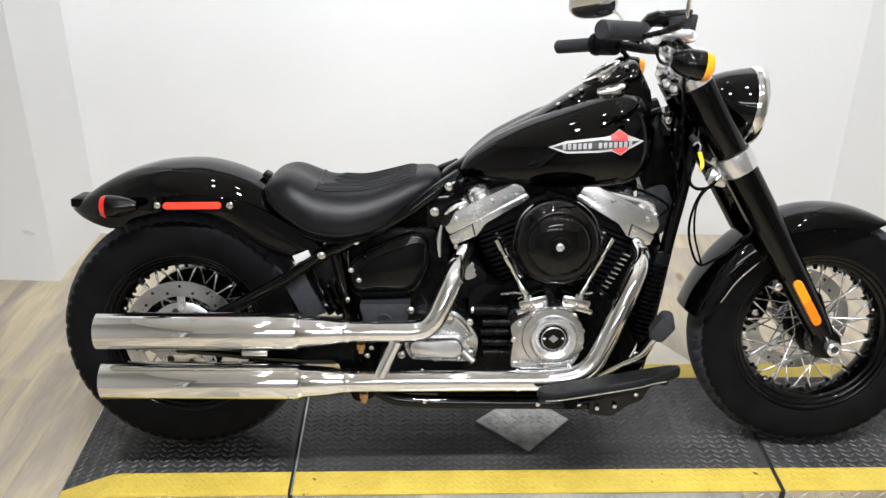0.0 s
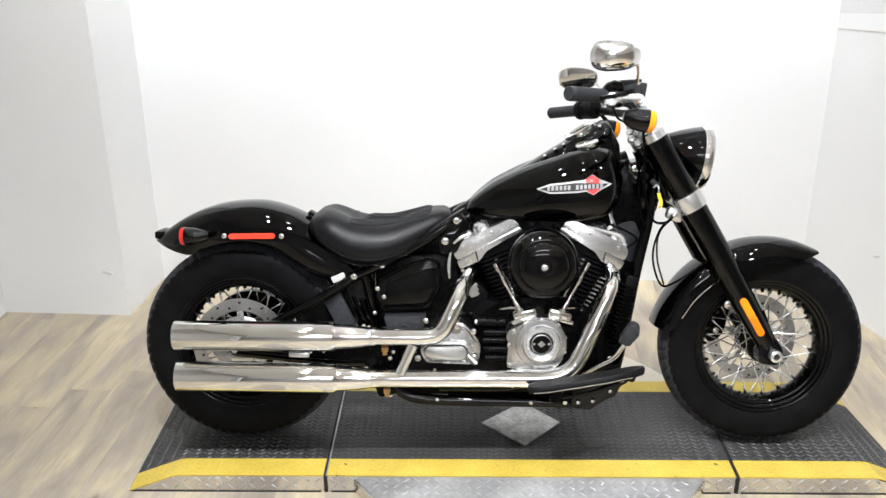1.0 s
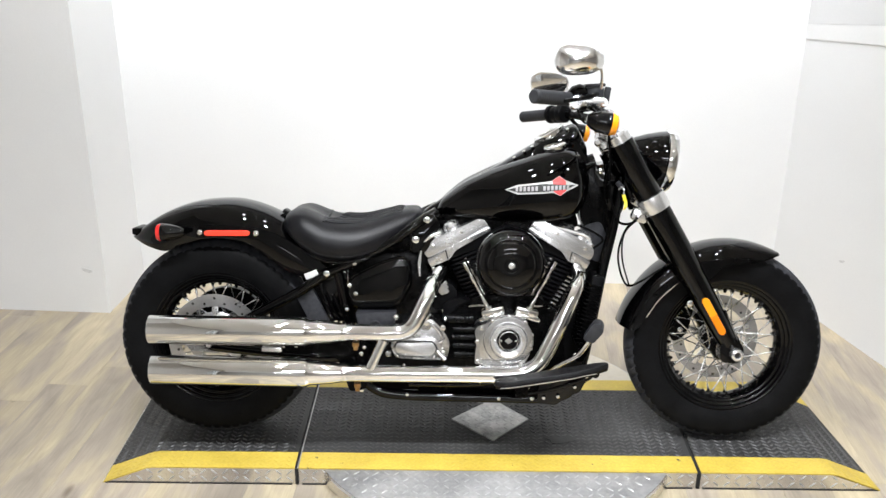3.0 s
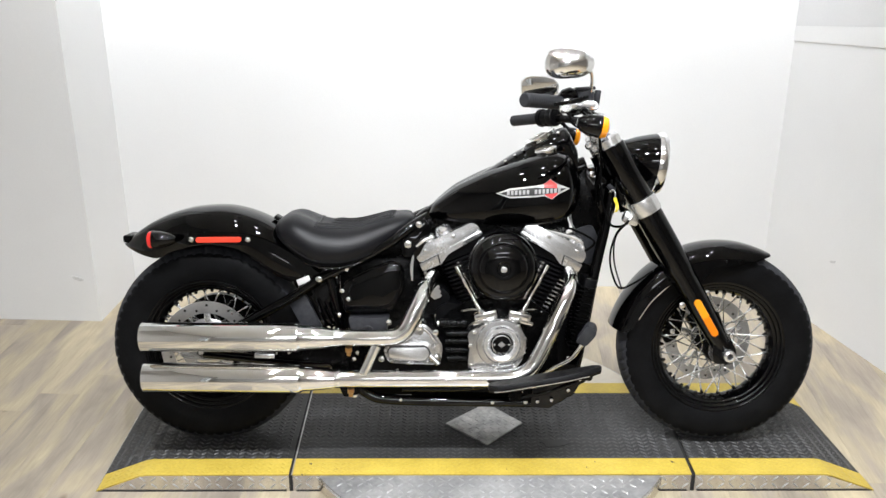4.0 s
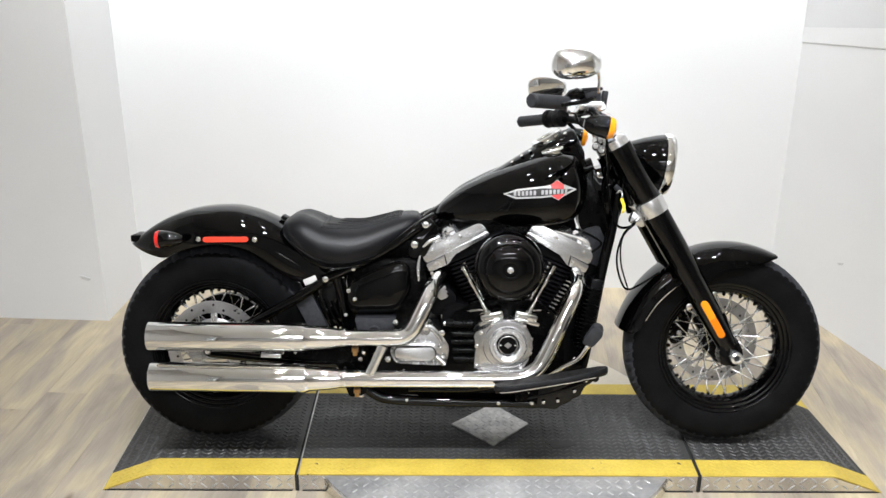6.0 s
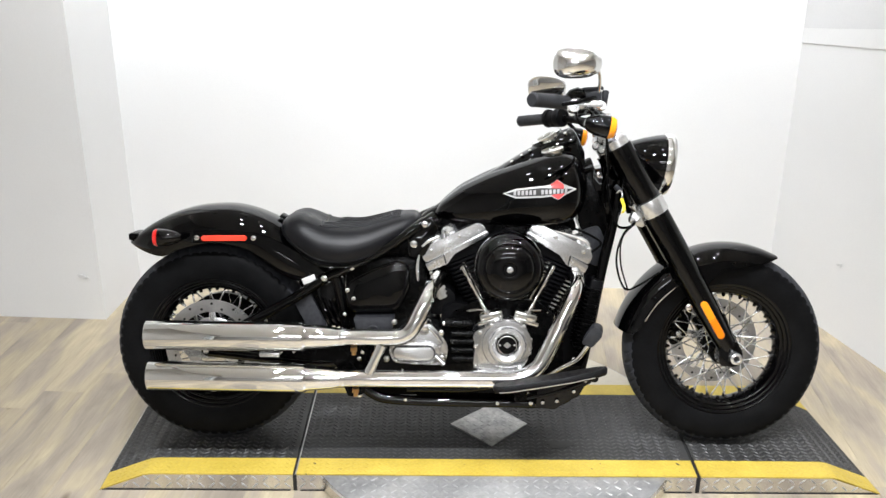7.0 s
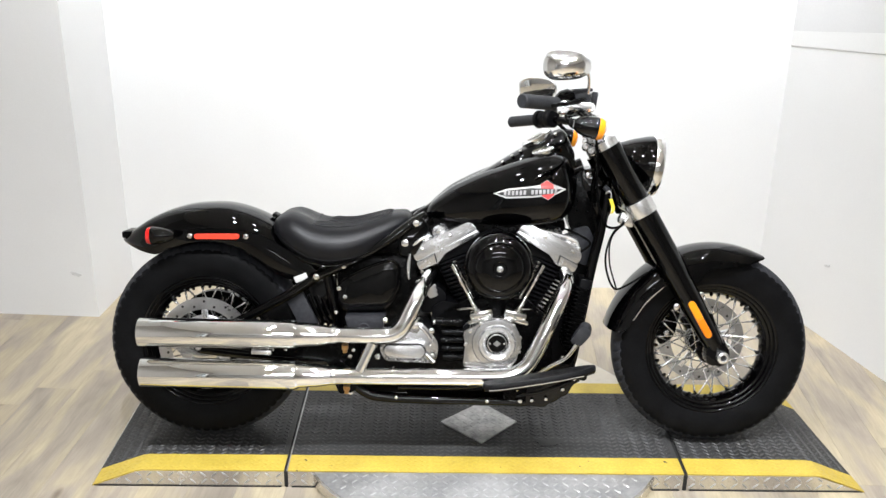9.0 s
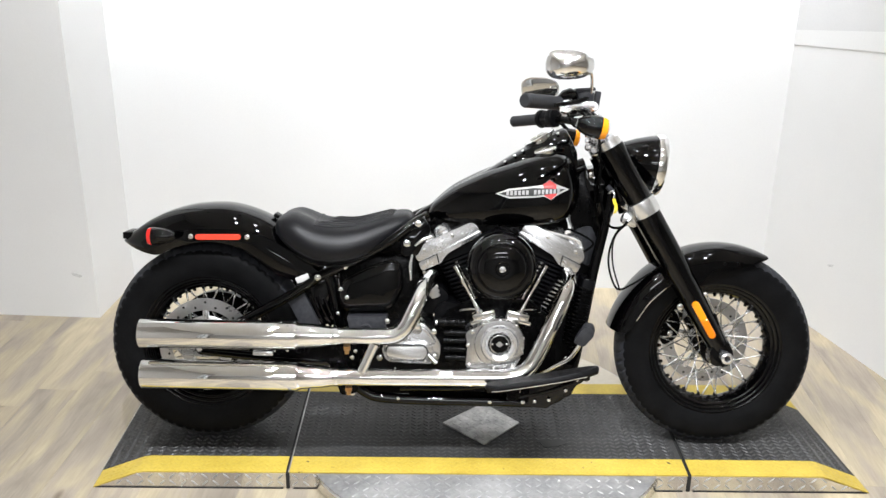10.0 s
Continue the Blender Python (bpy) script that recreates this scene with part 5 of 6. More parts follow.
def seat_ring(x):
    zt, zl, w = curve_at(S_TOP, x), curve_at(S_LOW, x), curve_at(S_WID, x)
    h = zt - zl
    # a dished top with a rolled shoulder, and sides that run in under it
    dish = 0.012 * max(0.0, 1 - ((x + 0.40) / 0.15) ** 2)
    key = [(0.0, zl + 0.05 * h), (0.4 * w, zl), (0.72 * w, zl + 0.0 * h), (0.90 * w, zl + 0.10 * h), (0.99 * w, zl + 0.34 * h), (0.975 * w, zl + 0.58 * h), (0.86 * w, zl + 0.82 * h), (0.68 * w, zl + 0.95 * h), (0.45 * w, zt - 0.0), (0.22 * w, zt - dish * 0.6), (0.0, zt - dish)]
    half = catmull(key, 3)
    right = [Vector((x, -p[0], p[1])) for p in half]
    left = [Vector((x, p[0], p[1])) for p in half[1:-1]][::-1]
    return right + left


b = bmesh.new()
loft(b, [seat_ring(x) for x in np.concatenate([np.linspace(-0.602, -0.56, 10), np.linspace(-0.55, -0.20, 34), np.linspace(-0.195, -0.166, 8)])])
seat = part("seat", b, LEATHER, bike, "black vinyl solo seat with stitched ribs", 70)
# gloss bead added under the seat to catch a row of glints
b = bmesh.new()
tube(b, [(x, -0.90 * curve_at(S_WID, x), curve_at(S_LOW, x) + 0.004) for x in np.linspace(-0.53, -0.24, 16)], 0.0042, 8, 2)
part("seat_glint_bead", b, GLOSS, seat, "gloss black bead added along the lower edge for glints")


def seat_top(x, y):
    ring = seat_ring(x)
    up = [p for p in ring[:31] if p.z > (curve_at(S_LOW, x) + curve_at(S_TOP, x)) / 2]
    q = sorted((-p.y, p.z) for p in up)
    return float(np.interp(abs(y), [a for a, _ in q], [c for _, c in q]))


for k, y in enumerate((-0.118, -0.092, -0.064, -0.034, 0.0, 0.034, 0.064, 0.092)):
    b = bmesh.new()
    x0, x1 = -0.468 + 0.006 * k, -0.225
    tube(b, [(x, y * (1 - 0.35 * (x + 0.47) / 0.25), seat_top(x, y * (1 - 0.35 * (x + 0.47) / 0.25)) - 0.0005) for x in np.linspace(x0, x1, 14)], [0.002] + [0.0062] * 12 + [0.002], 10, 3)
    part("seat_rib", b, LEATHER, seat)
b = bmesh.new()
tube(b, [(-0.468, y, seat_top(-0.468, y) - 0.001) for y in np.linspace(-0.125, 0.12, 14)], 0.0045, 8, 3)
part("seat_rib", b, LEATHER, seat)
b = bmesh.new()
tube(b, [(x, -curve_at(S_WID, x) * 0.93, curve_at(S_LOW, x) + 0.17 * (curve_at(S_TOP, x) - curve_at(S_LOW, x))) for x in np.linspace(-0.59, -0.18, 22)], 0.0028, 8, 3)
part("seat_piping", b, LEATHER, seat)

# -- rear fender --
R_TOP = sm([(-1.098, 0.643), (-1.085, 0.655), (-1.056, 0.678), (-1.009, 0.710), (-0.953, 0.738), (-0.898, 0.756), (-0.843, 0.766), (-0.770, 0.769), (-0.716, 0.761), (-0.661, 0.744), (-0.607, 0.718), (-0.560, 0.685), (-0.52, 0.65), (-0.48, 0.60)])
R_LOW = sm([(-1.098, 0.640), (-1.085, 0.636), (-1.056, 0.628), (-1.009, 0.614), (-0.965, 0.609), (-0.925, 0.628), (-0.852, 0.650), (-0.781, 0.654), (-0.711, 0.637), (-0.658, 0.604), (-0.610, 0.568), (-0.570, 0.545), (-0.530, 0.530), (-0.48, 0.50)])
R_WID = sm([(-1.098, 0.012), (-1.085, 0.04), (-1.056, 0.072), (-1.009, 0.096), (-0.953, 0.108), (-0.898, 0.113), (-0.80, 0.116), (-0.60, 0.116), (-0.48, 0.112)])
FLANK = [-math.pi / 2] + [-math.acos(f ** (1 / 0.72)) for f in (0.05, 0.10, 0.16, 0.22, 0.28, 0.34)]
FLANK += [FLANK[-1] * k / 12 for k in range(11, -1, -1)]
b = bmesh.new()
rings = []
for x in np.concatenate([np.linspace(-1.098, -1.0, 16), np.linspace(-0.99, -0.48, 48)]):
    zt, zl, w = curve_at(R_TOP, x), curve_at(R_LOW, x), curve_at(R_WID, x)
    def arc(t):
        o = []
        for th in FLANK + [-th for th in FLANK[-2::-1]]:
            f = abs(math.cos(th)) ** 0.72
            # the skirt tucks in towards its lower edge
            tuck = 0.013 * max(0.0, 1 - f / 0.42) ** 1.6
            o.append(Vector((x, max(0.0, w - t - min(tuck, 0.3 * w)) * math.copysign(abs(math.sin(th)) ** 0.72, th), zl + (zt - t - zl) * f)))
        return o
    rings.append(arc(0) + arc(min(0.004, w * 0.4))[::-1])
loft(b, rings)
rear_fender = part("rear_fender", b, GLOSS, bike, "gloss black bobbed rear fender", 45)
for s in (-1, 1):
    b = bmesh.new()
    pts = [(-0.905, 0.688), (-0.86, 0.694), (-0.748, 0.697), (-0.68, 0.690), (-0.62, 0.672), (-0.572, 0.648), (-0.50, 0.600), (-0.455, 0.562), (-0.480, 0.545), (-0.520, 0.577), (-0.58, 0.620), (-0.640, 0.647), (-0.70, 0.657), (-0.78, 0.660), (-0.86, 0.656), (-0.905, 0.664)]
    slab(b, rounded(pts, 0.01), s * 0.112 - 0.007, s * 0.112 + 0.007, 0.004, 2)
    strut = part("fender_strut", b, GLOSS, rear_fender, "gloss black fender strut")
    b = bmesh.new()
    lathe(b, [(0.0, -0.052), (0.010, -0.050), (0.019, -0.034), (0.0255, -0.008), (0.028, 0.018), (0.026, 0.022), (0.0, 0.022)], (-0.942, s * 0.150, 0.677), (-1, 0, -0.02), 28)
    tube(b, [(-0.935, s * 0.140, 0.677), (-0.925, s * 0.11, 0.677)], 0.010, 10)
    sig = part("rear_signal", b, GLOSS, rear_fender, "gloss black bullet tail signal")
    b = bmesh.new()
    lathe(b, [(0.0272, 0.019), (0.0272, 0.025), (0.024, 0.032), (0.013, 0.036), (0.0, 0.037)], (-0.942, s * 0.150, 0.677), (-1, 0, -0.02), 28)
    part("signal_lens", b, RED, sig, "red tail lens")
    b = bmesh.new()
    L, w = 0.142, 0.0088
    pts = [(L / 2 - w + w * math.cos(a), w * math.sin(a)) for a in [-math.pi / 2 + math.pi * i / 8 for i in range(9)]] + [(-L / 2 + w + w * math.cos(a), w * math.sin(a)) for a in [math.pi / 2 + math.pi * i / 8 for i in range(9)]]
    slab(b, pts, -0.004, 0.004, 0.002, 1, 0, pose(-0.768, s * 0.1225, 0.673, 0, -0.8, 0))
    part("side_reflector", b, RED_REFLECTOR, strut, "red reflector strip")
    if s < 0:
        for x, z in ((-0.853, 0.673), (-0.678, 0.673)):
            put_bolt(strut, (x, -0.119, z), 0.0095, ZINC)
b = bmesh.new()
box(b, (-1.066, 0.0, 0.662), (0.05, 0.09, 0.022), 0.004, pose(0, 0, 0, 0, 0, 0))
part("plate_bracket", b, SATIN, rear_fender, "black tail bracket")
b = bmesh.new()
box(b, (-0.507, -0.122, 0.546), (0.042, 0.004, 0.020), 0.001, pose(0, 0, 0, 0, -22, 0))
part("frame_sticker", b, DECAL_WHITE, bike, "small white sticker")
b = bmesh.new()
box(b, (-0.603, 0, 0.728), (0.02, 0.05, 0.012), 0.003, pose(0, 0, 0, 0, 30, 0))
part("seat_bracket", b, SATIN, bike)

# -- frame --
chassis = None
b = bmesh.new()
tube(b, [(-0.17, 0, 0.70), (0.1, 0, 0.80), (0.38, 0, 0.90)], 0.028, 18, 6)
chassis = part("frame_backbone", b, GLOSS, bike, "gloss black frame")
for s in (-1, 1):
    b = bmesh.new()
    tube(b, [(-0.470, s * 0.122, 0.545), (-0.375, s * 0.126, 0.590), (-0.255, s * 0.126, 0.655), (-0.175, s * 0.115, 0.712), (-0.12, s * 0.08, 0.742)], 0.0165, 16, 8)
    part("seat_rail", b, GLOSS, chassis)
    b = bmesh.new()
    tube(b, [(-0.46, s * 0.118, 0.548), (-0.535, s * 0.125, 0.498), (-0.61, s * 0.128, 0.455), (-0.70, s * 0.13, 0.405), (-0.822, s * 0.13, 0.335)], [0.015, 0.016, 0.016, 0.017, 0.02], 16, 8)
    tube(b, [(-0.822, s * 0.13, 0.318), (-0.66, s * 0.13, 0.300), (-0.48, s * 0.125, 0.285), (-0.38, s * 0.115, 0.290)], [0.02, 0.019, 0.02, 0.024], 16, 8)
    lathe(b, [(0.0, -0.016), (0.024, -0.016), (0.026, 0.0), (0.022, 0.014), (0, 0.014)], (-0.822, s * 0.132, 0.326), (0, s, 0), 20)
    part("swingarm", b, GLOSS, chassis, "gloss black swingarm")
    b = bmesh.new()
    tube(b, [(0.455, s * 0.058, 0.86), (0.438, s * 0.062, 0.72), (0.408, s * 0.068, 0.572), (0.378, s * 0.076, 0.40), (0.352, s * 0.09, 0.27), (0.318, s * 0.11, 0.185), (0.25, s * 0.12, 0.158), (0.10, s * 0.12, 0.155), (-0.22, s * 0.12, 0.160), (-0.31, s * 0.12, 0.180), (-0.36, s * 0.118, 0.235), (-0.385, s * 0.115, 0.30), (-0.40, s * 0.112, 0.42), (-0.42, s * 0.118, 0.54), (-0.44, s * 0.12, 0.565)], 0.0165, 16, 8)
    part("frame_tube", b, GLOSS, chassis)
for x, z, r in ((-0.457, 0.553, 0.0115), (-0.372, 0.588, 0.0105), (-0.181, 0.663, 0.0135), (-0.147, 0.725, 0.012), (-0.385, 0.518, 0.008), (-0.366, 0.492, 0.008), (-0.395, 0.440, 0.007), (-0.350, 0.180, 0.009), (-0.205, 0.166, 0.006), (0.085, 0.158, 0.007), (0.19, 0.160, 0.008), (0.245, 0.160, 0.007)):
    put_bolt(chassis, (x, -0.146 if 0.48 < z < 0.53 else -0.138, z), r, ZINC)
# cast gusset plates where rail, seat post and backbone meet
b = bmesh.new()
slab(b, rounded([(-0.20, 0.70), (-0.13, 0.745), (-0.105, 0.71), (-0.15, 0.62), (-0.20, 0.62)], 0.012), -0.118, -0.095, 0.005)
part("gusset", b, GLOSS, chassis)
b = bmesh.new()
slab(b, rounded([(-0.49, 0.55), (-0.44, 0.58), (-0.41, 0.53), (-0.44, 0.44), (-0.47, 0.45)], 0.01), -0.120, -0.100, 0.005)
part("gusset", b, GLOSS, chassis)
b = bmesh.new()
slab(b, rounded([(-0.56, 0.478), (-0.505, 0.50), (-0.452, 0.395), (-0.51, 0.382)], 0.006), -0.112, -0.098, 0.003)
part("splash_guard", b, PLASTIC, chassis, "grey plastic splash guard")
b = bmesh.new()
for k in range(3):
    x = -0.485 + 0.022 * k
    tube(b, [(x, -0.115, 0.495 - 0.006 * k), (x + 0.02, -0.115, 0.445 - 0.006 * k), (x + 0.045, -0.115, 0.395)], 0.008, 10, 6)
part("hose", b, GLOSS, chassis, "black hoses")
b = bmesh.new()
box(b, (-0.27, 0, 0.50), (0.26, 0.20, 0.24), 0.02)
box(b, (-0.25, 0, 0.64), (0.26, 0.16, 0.10), 0.02)
part("oil_tank", b, SATIN, chassis, "black oil tank and battery tray")
# black fillers, added to keep the gaps behind the parts dark
b = bmesh.new()
slab(b, rounded([(-0.515, 0.51), (-0.47, 0.545), (-0.40, 0.55), (-0.39, 0.40), (-0.46, 0.39), (-0.50, 0.43)], 0.01), -0.096, -0.088, 0.002)
part("inner_filler", b, SATIN, chassis, "black filler for the dark gap behind")
b = bmesh.new()
slab(b, rounded([(-0.18, 0.46), (-0.18, 0.70), (0.0, 0.70), (0.02, 0.48)], 0.02), 0.0, 0.06, 0.01)
part("inner_filler", b, SATIN, chassis, "black filler for the dark gap behind")
b = bmesh.new()
edge = rounded([(-0.392, 0.520), (-0.372, 0.548), (-0.300, 0.585), (-0.225, 0.610), (-0.196, 0.590), (-0.192, 0.52), (-0.222, 0.462), (-0.250, 0.447), (-0.375, 0.442), (-0.394, 0.470)], 0.018)
loft(b, [[Vector((-0.29 + (x + 0.29) * k, y, 0.522 + (z - 0.522) * k)) for x, z in edge] for k, y in ((1.0, -0.09), (1.0, -0.124), (0.985, -0.132), (0.945, -0.137), (0.86, -0.1400), (0.64, -0.1432), (0.36, -0.1450), (0.08, -0.1458))])
cover = part("side_cover", b, GLOSS, bike, "gloss black side cover", 50)
# seam along the lower edge
b = bmesh.new()
tube(b, [(-0.378, -0.135, 0.456), (-0.255, -0.136, 0.457), (-0.222, -0.137, 0.482), (-0.203, -0.136, 0.530)], 0.003, 8, 6)
part("cover_bead", b, GLOSS, cover)
# second bead, added along the top edge to catch glints
b = bmesh.new()
tube(b, [(-0.380, -0.130, 0.535), (-0.366, -0.131, 0.549), (-0.300, -0.132, 0.583), (-0.226, -0.131, 0.606), (-0.205, -0.130, 0.594)], 0.003, 8, 6)
part("cover_bead", b, GLOSS, cover)
b = bmesh.new()
slab(b, rounded([(-0.366, 0.437), (-0.239, 0.438), (-0.249, 0.385), (-0.352, 0.383)], 0.008), -0.165, -0.10, 0.005)
tray = part("lower_cover", b, PLASTIC, bike, "dark grey plastic lower cover")
b = bmesh.new()
tube(b, [(-0.320, -0.168, 0.392), (-0.318, -0.168, 0.405), (-0.305, -0.168, 0.412), (-0.292, -0.168, 0.405), (-0.290, -0.168, 0.392)], 0.003, 8, 6)
part("cover_tab", b, PLASTIC, tray)

# -- engine --
CX, CZ = 0.107, 0.380
b = bmesh.new()
slab(b, rounded([(-0.09, 0.19), (0.24, 0.19), (0.29, 0.26), (0.285, 0.42), (0.20, 0.49), (0.02, 0.49), (-0.08, 0.44), (-0.12, 0.30)], 0.03), -0.13, 0.15, 0.015, 3)
engine = part("engine", b, SATIN, bike, "black crankcase of a large V-twin engine")


def cyl_frame(s):
    """The frame of one cylinder: local x across, z up its axis; s -1 rear, 1 front."""
    return Matrix.Translation((CX, 0, CZ)) @ Matrix.Rotation(radians(22.5 * s), 4, "Y")


for s in (-1, 1):
    m = cyl_frame(s)
    b = bmesh.new()
    lathe(b, [(0.070, 0.08), (0.070, 0.275), (0.0, 0.275)], (0, 0.0, 0), (0, 0, 1), 32)
    bmesh.ops.transform(b, matrix=m, verts=b.verts[:])
    barrel = part("cylinder", b, CRINKLE, engine, "black finned engine cylinder")
    # cooling fins: rounded plates with bright milled edges
    for k in range(13):
        z = 0.098 + 0.0138 * k
        w = 0.083 + 0.012 * (k / 12)
        far = 0.094 + 0.024 * (k / 12) if s > 0 else w     # the front barrel's fins reach further forward
        b = bmesh.new()
        pts = rounded([(-w, -0.105), (far, -0.105), (far, 0.10), (-w, 0.10)], 0.035, 5)
        vs = []
        for (h, ins) in ((-0.0035, 0.0), (0.0022, 0.0), (0.0035, 0.0018)):
            vs.append([Vector((x * (1 - ins / w), y * (1 - ins / 0.1), z + h)) for x, y in pts])
        loft(b, vs)
        bmesh.ops.transform(b, matrix=m, verts=b.verts[:])
        part("fin", b, CRINKLE, barrel)
        if s > 0 and 2 <= k <= 9:
            b = bmesh.new()
            box(b, (far + 0.002, -0.072, z + 0.001), (0.030, 0.022, 0.0045), 0.001)
            bmesh.ops.transform(b, matrix=m, verts=b.verts[:])
            part("fin_tip", b, ALU, barrel, "bright milled fin tip")
    # head and rocker cover
    b = bmesh.new()
    slab(b, rounded([(-0.135, 0.272), (0.12, 0.272), (0.12, 0.302), (-0.14, 0.302)], 0.008), -0.105, 0.105, 0.006, 2, 0, m)
    part("cylinder_head", b, CRINKLE, engine, "black cylinder head")
    b = bmesh.new()
    e = -1.0 if s < 0 else 1.0
    slab(b, rounded([(0.148 * e, 0.272), (0.150 * e, 0.300), (0.055 * e, 0.310), (-0.066 * e, 0.325), (-0.068 * e, 0.312), (0.055 * e, 0.294), (0.085 * e, 0.274)], 0.006), -0.120, 0.118, 0.004, 2, 0, m)
    slab(b, rounded([(0.148 * e, 0.299), (0.152 * e, 0.328), (0.135 * e, 0.346), (0.075 * e, 0.352), (-0.045 * e, 0.358), (-0.060 * e, 0.347), (-0.066 * e, 0.322), (0.055 * e, 0.308)], 0.012), -0.116, 0.116, 0.021, 5, 0, m)
    rocker = part("rocker_cover", b, ROCKER, engine, "silver cast rocker cover", 45)
    b = bmesh.new()
    for u, v, r in ((0.104, 0.348, 0.029), (0.045, 0.353, 0.027)):
        lathe(b, [(r, -0.02), (r, 0.010), (r * 0.88, 0.020), (r * 0.5, 0.026), (0, 0.028)], (u * e, -0.070, v), (0, -0.35, 1), 22)
    for u in (0.132, 0.02):
        lathe(b, [(0.011, -0.01), (0.011, 0.010), (0.008, 0.014), (0, 0.014)], (u * e, -0.100, 0.338), (0, 0, 1), 14)
    bmesh.ops.transform(b, matrix=m, verts=b.verts[:])
    part("rocker_boss", b, ROCKER, rocker)
    b = bmesh.new()
    slab(b, [(0.088 * e, 0.276), (0.092 * e, 0.276), (0.088 * e, 0.306), (0.084 * e, 0.306)], -0.1215, -0.119, 0.0005, 1, 0, m)
    slab(b, [(0.090 * e, 0.3035), (0.149 * e, 0.2985), (0.149 * e, 0.3005), (0.090 * e, 0.3055)], -0.1212, -0.119, 0.0003, 1, 0, m)
    part("rocker_seam", b, SEAM, rocker)
    for u, v in ((0.118, 0.331), (0.020, 0.34)):
        p = m @ Vector((u * e, -0.118, v))
        put_bolt(rocker, p, 0.007, ZINC)
    p = m @ Vector((0.145 * e, -0.10, 0.262))
    put_bolt(rocker, p, 0.008, ZINC)
    # spark plug lead and bracket above
    b = bmesh.new()
    tube(b, [m @ Vector(c) for c in ((0.150 * e, -0.06, 0.330), (0.165 * e, -0.07, 0.375), (0.09 * e, -0.075, 0.385), (0.0, -0.06, 0.372))], 0.0035, 8, 8)
    part("plug_lead", b, SATIN, engine)
# black slab added to darken the gap between tank and rocker covers
b = bmesh.new()
slab(b, rounded([(-0.10, 0.745), (0.31, 0.76), (0.33, 0.70), (0.20, 0.665), (0.02, 0.665), (-0.09, 0.69)], 0.02), -0.06, 0.07, 0.012)
part("tank_gap_filler", b, SATIN, engine, "black filler for the dark gap under the tank")
# added bright tubes stand in for the wall showing through behind the rear rocker cover
b = bmesh.new()
for x0, z0, x1, z1 in ((-0.165, 0.628, -0.168, 0.548), (-0.156, 0.655, -0.105, 0.686)):
    tube(b, [(x0, -0.128, z0), ((x0 + x1) / 2 - 0.004, -0.130, (z0 + z1) / 2 + 0.003), (x1, -0.128, z1)], [0.003, 0.006, 0.0035], 10, 6)
part("bright_tube", b, ALU, engine, "bright tube beside the rocker covers")
b = bmesh.new()
tube(b, [(0.235, -0.095, 0.706), (0.30, -0.098, 0.690), (0.352, -0.10, 0.672), (0.362, -0.10, 0.640)], 0.007, 10, 6)
part("bright_tube", b, ALU, engine, "bright tube beside the rocker covers")

# pushrod tubes and tappet blocks
for s in (-1, 1):
    for dx, dy in ((0.0, 0.0), (0.006, 0.075)):
        if s < 0:
            p0, p1 = V(-0.032 + dx, -0.168 + dy, 0.602), V(0.050 + dx * 0.4, -0.185 + dy, 0.452)
        else:
            p0, p1 = V(0.246 - dx, -0.168 + dy, 0.606), V(0.164 - dx * 0.4, -0.185 + dy, 0.452)
        b = bmesh.new()
        d = p1 - p0
        L = d.length
        lathe(b, [(0.0, 0), (0.0085, 0.0), (0.0085, 0.028), (0.006, 0.031), (0.006, 0.045), (0.0085, 0.048), (0.0085, 0.07), (0.0065, 0.075), (0.0065, L - 0.05), (0.0085, L - 0.045), (0.0085, L - 0.02), (0.0125, L - 0.016), (0.0125, L), (0, L)], p0, d, 18)
        part("pushrod_tube", b, CHROME, engine, "chrome pushrod tube")
    b = bmesh.new()
    e = -1 if s < 0 else 1
    box(b, (0.110 + e * 0.052, -0.170, 0.452), (0.072, 0.055, 0.026), 0.007, pose(0, 0, 0, 0, 15 * e, 0))
    box(b, (0.110 + e * 0.055, -0.172, 0.436), (0.078, 0.050, 0.014), 0.004, pose(0, 0, 0, 0, 15 * e, 0))
    blk = part("tappet_block", b, CHROME, engine, "chrome tappet block")
    for k in (-0.026, 0.0, 0.026):
        put_bolt(blk, (0.110 + e * 0.052 + k, -0.198, 0.446 - e * k * 0.27), 0.006, CHROME)
    b = bmesh.new()
    tube(b, [(0.110 + e * 0.07, -0.16, 0.463), (0.110 + e * 0.10, -0.15, 0.462), (0.110 + e * 0.125, -0.14, 0.455)], 0.004, 8, 5)
    part("oil_line", b, CHROME, engine)

# air cleaner
AC = V(0.107, -0.235, 0.609)
b = bmesh.new()
lathe(b, [(0.045, -0.12), (0.06, -0.10), (0.088, -0.085), (0.094, -0.075), (0.096, -0.045), (0.1035, -0.040), (0.105, -0.030), (0.1045, -0.018), (0.102, -0.006), (0.097, 0.0035), (0.0905, 0.0105), (0.084, 0.0150), (0.0785, 0.0172), (0.0755, 0.0172), (0.0738, 0.0158), (0.0722, 0.0165), (0.0703, 0.0195), (0.064, 0.0240), (0.05, 0.0280), (0.036, 0.0303), (0.024, 0.0314), (0.0205, 0.0306), (0.0185, 0.0280), (0.0, 0.0276)], AC, (0, -1, 0), 72)
air = part("air_cleaner", b, GLOSS, engine, "gloss black round air cleaner cover", 30)
b = bmesh.new()
lathe(b, [(0.0095, 0.027), (0.0095, 0.035), (0.006, 0.038), (0, 0.0385)], AC, (0, -1, 0), 20)
part("cover_screw", b, ALU, air, "bright centre screw")
b = bmesh.new()
lathe(b, [(0.098, -0.052), (0.102, -0.050), (0.102, -0.046), (0.098, -0.044)], AC, (0, -1, 0), 60)
part("backing_ring", b, SATIN, air)

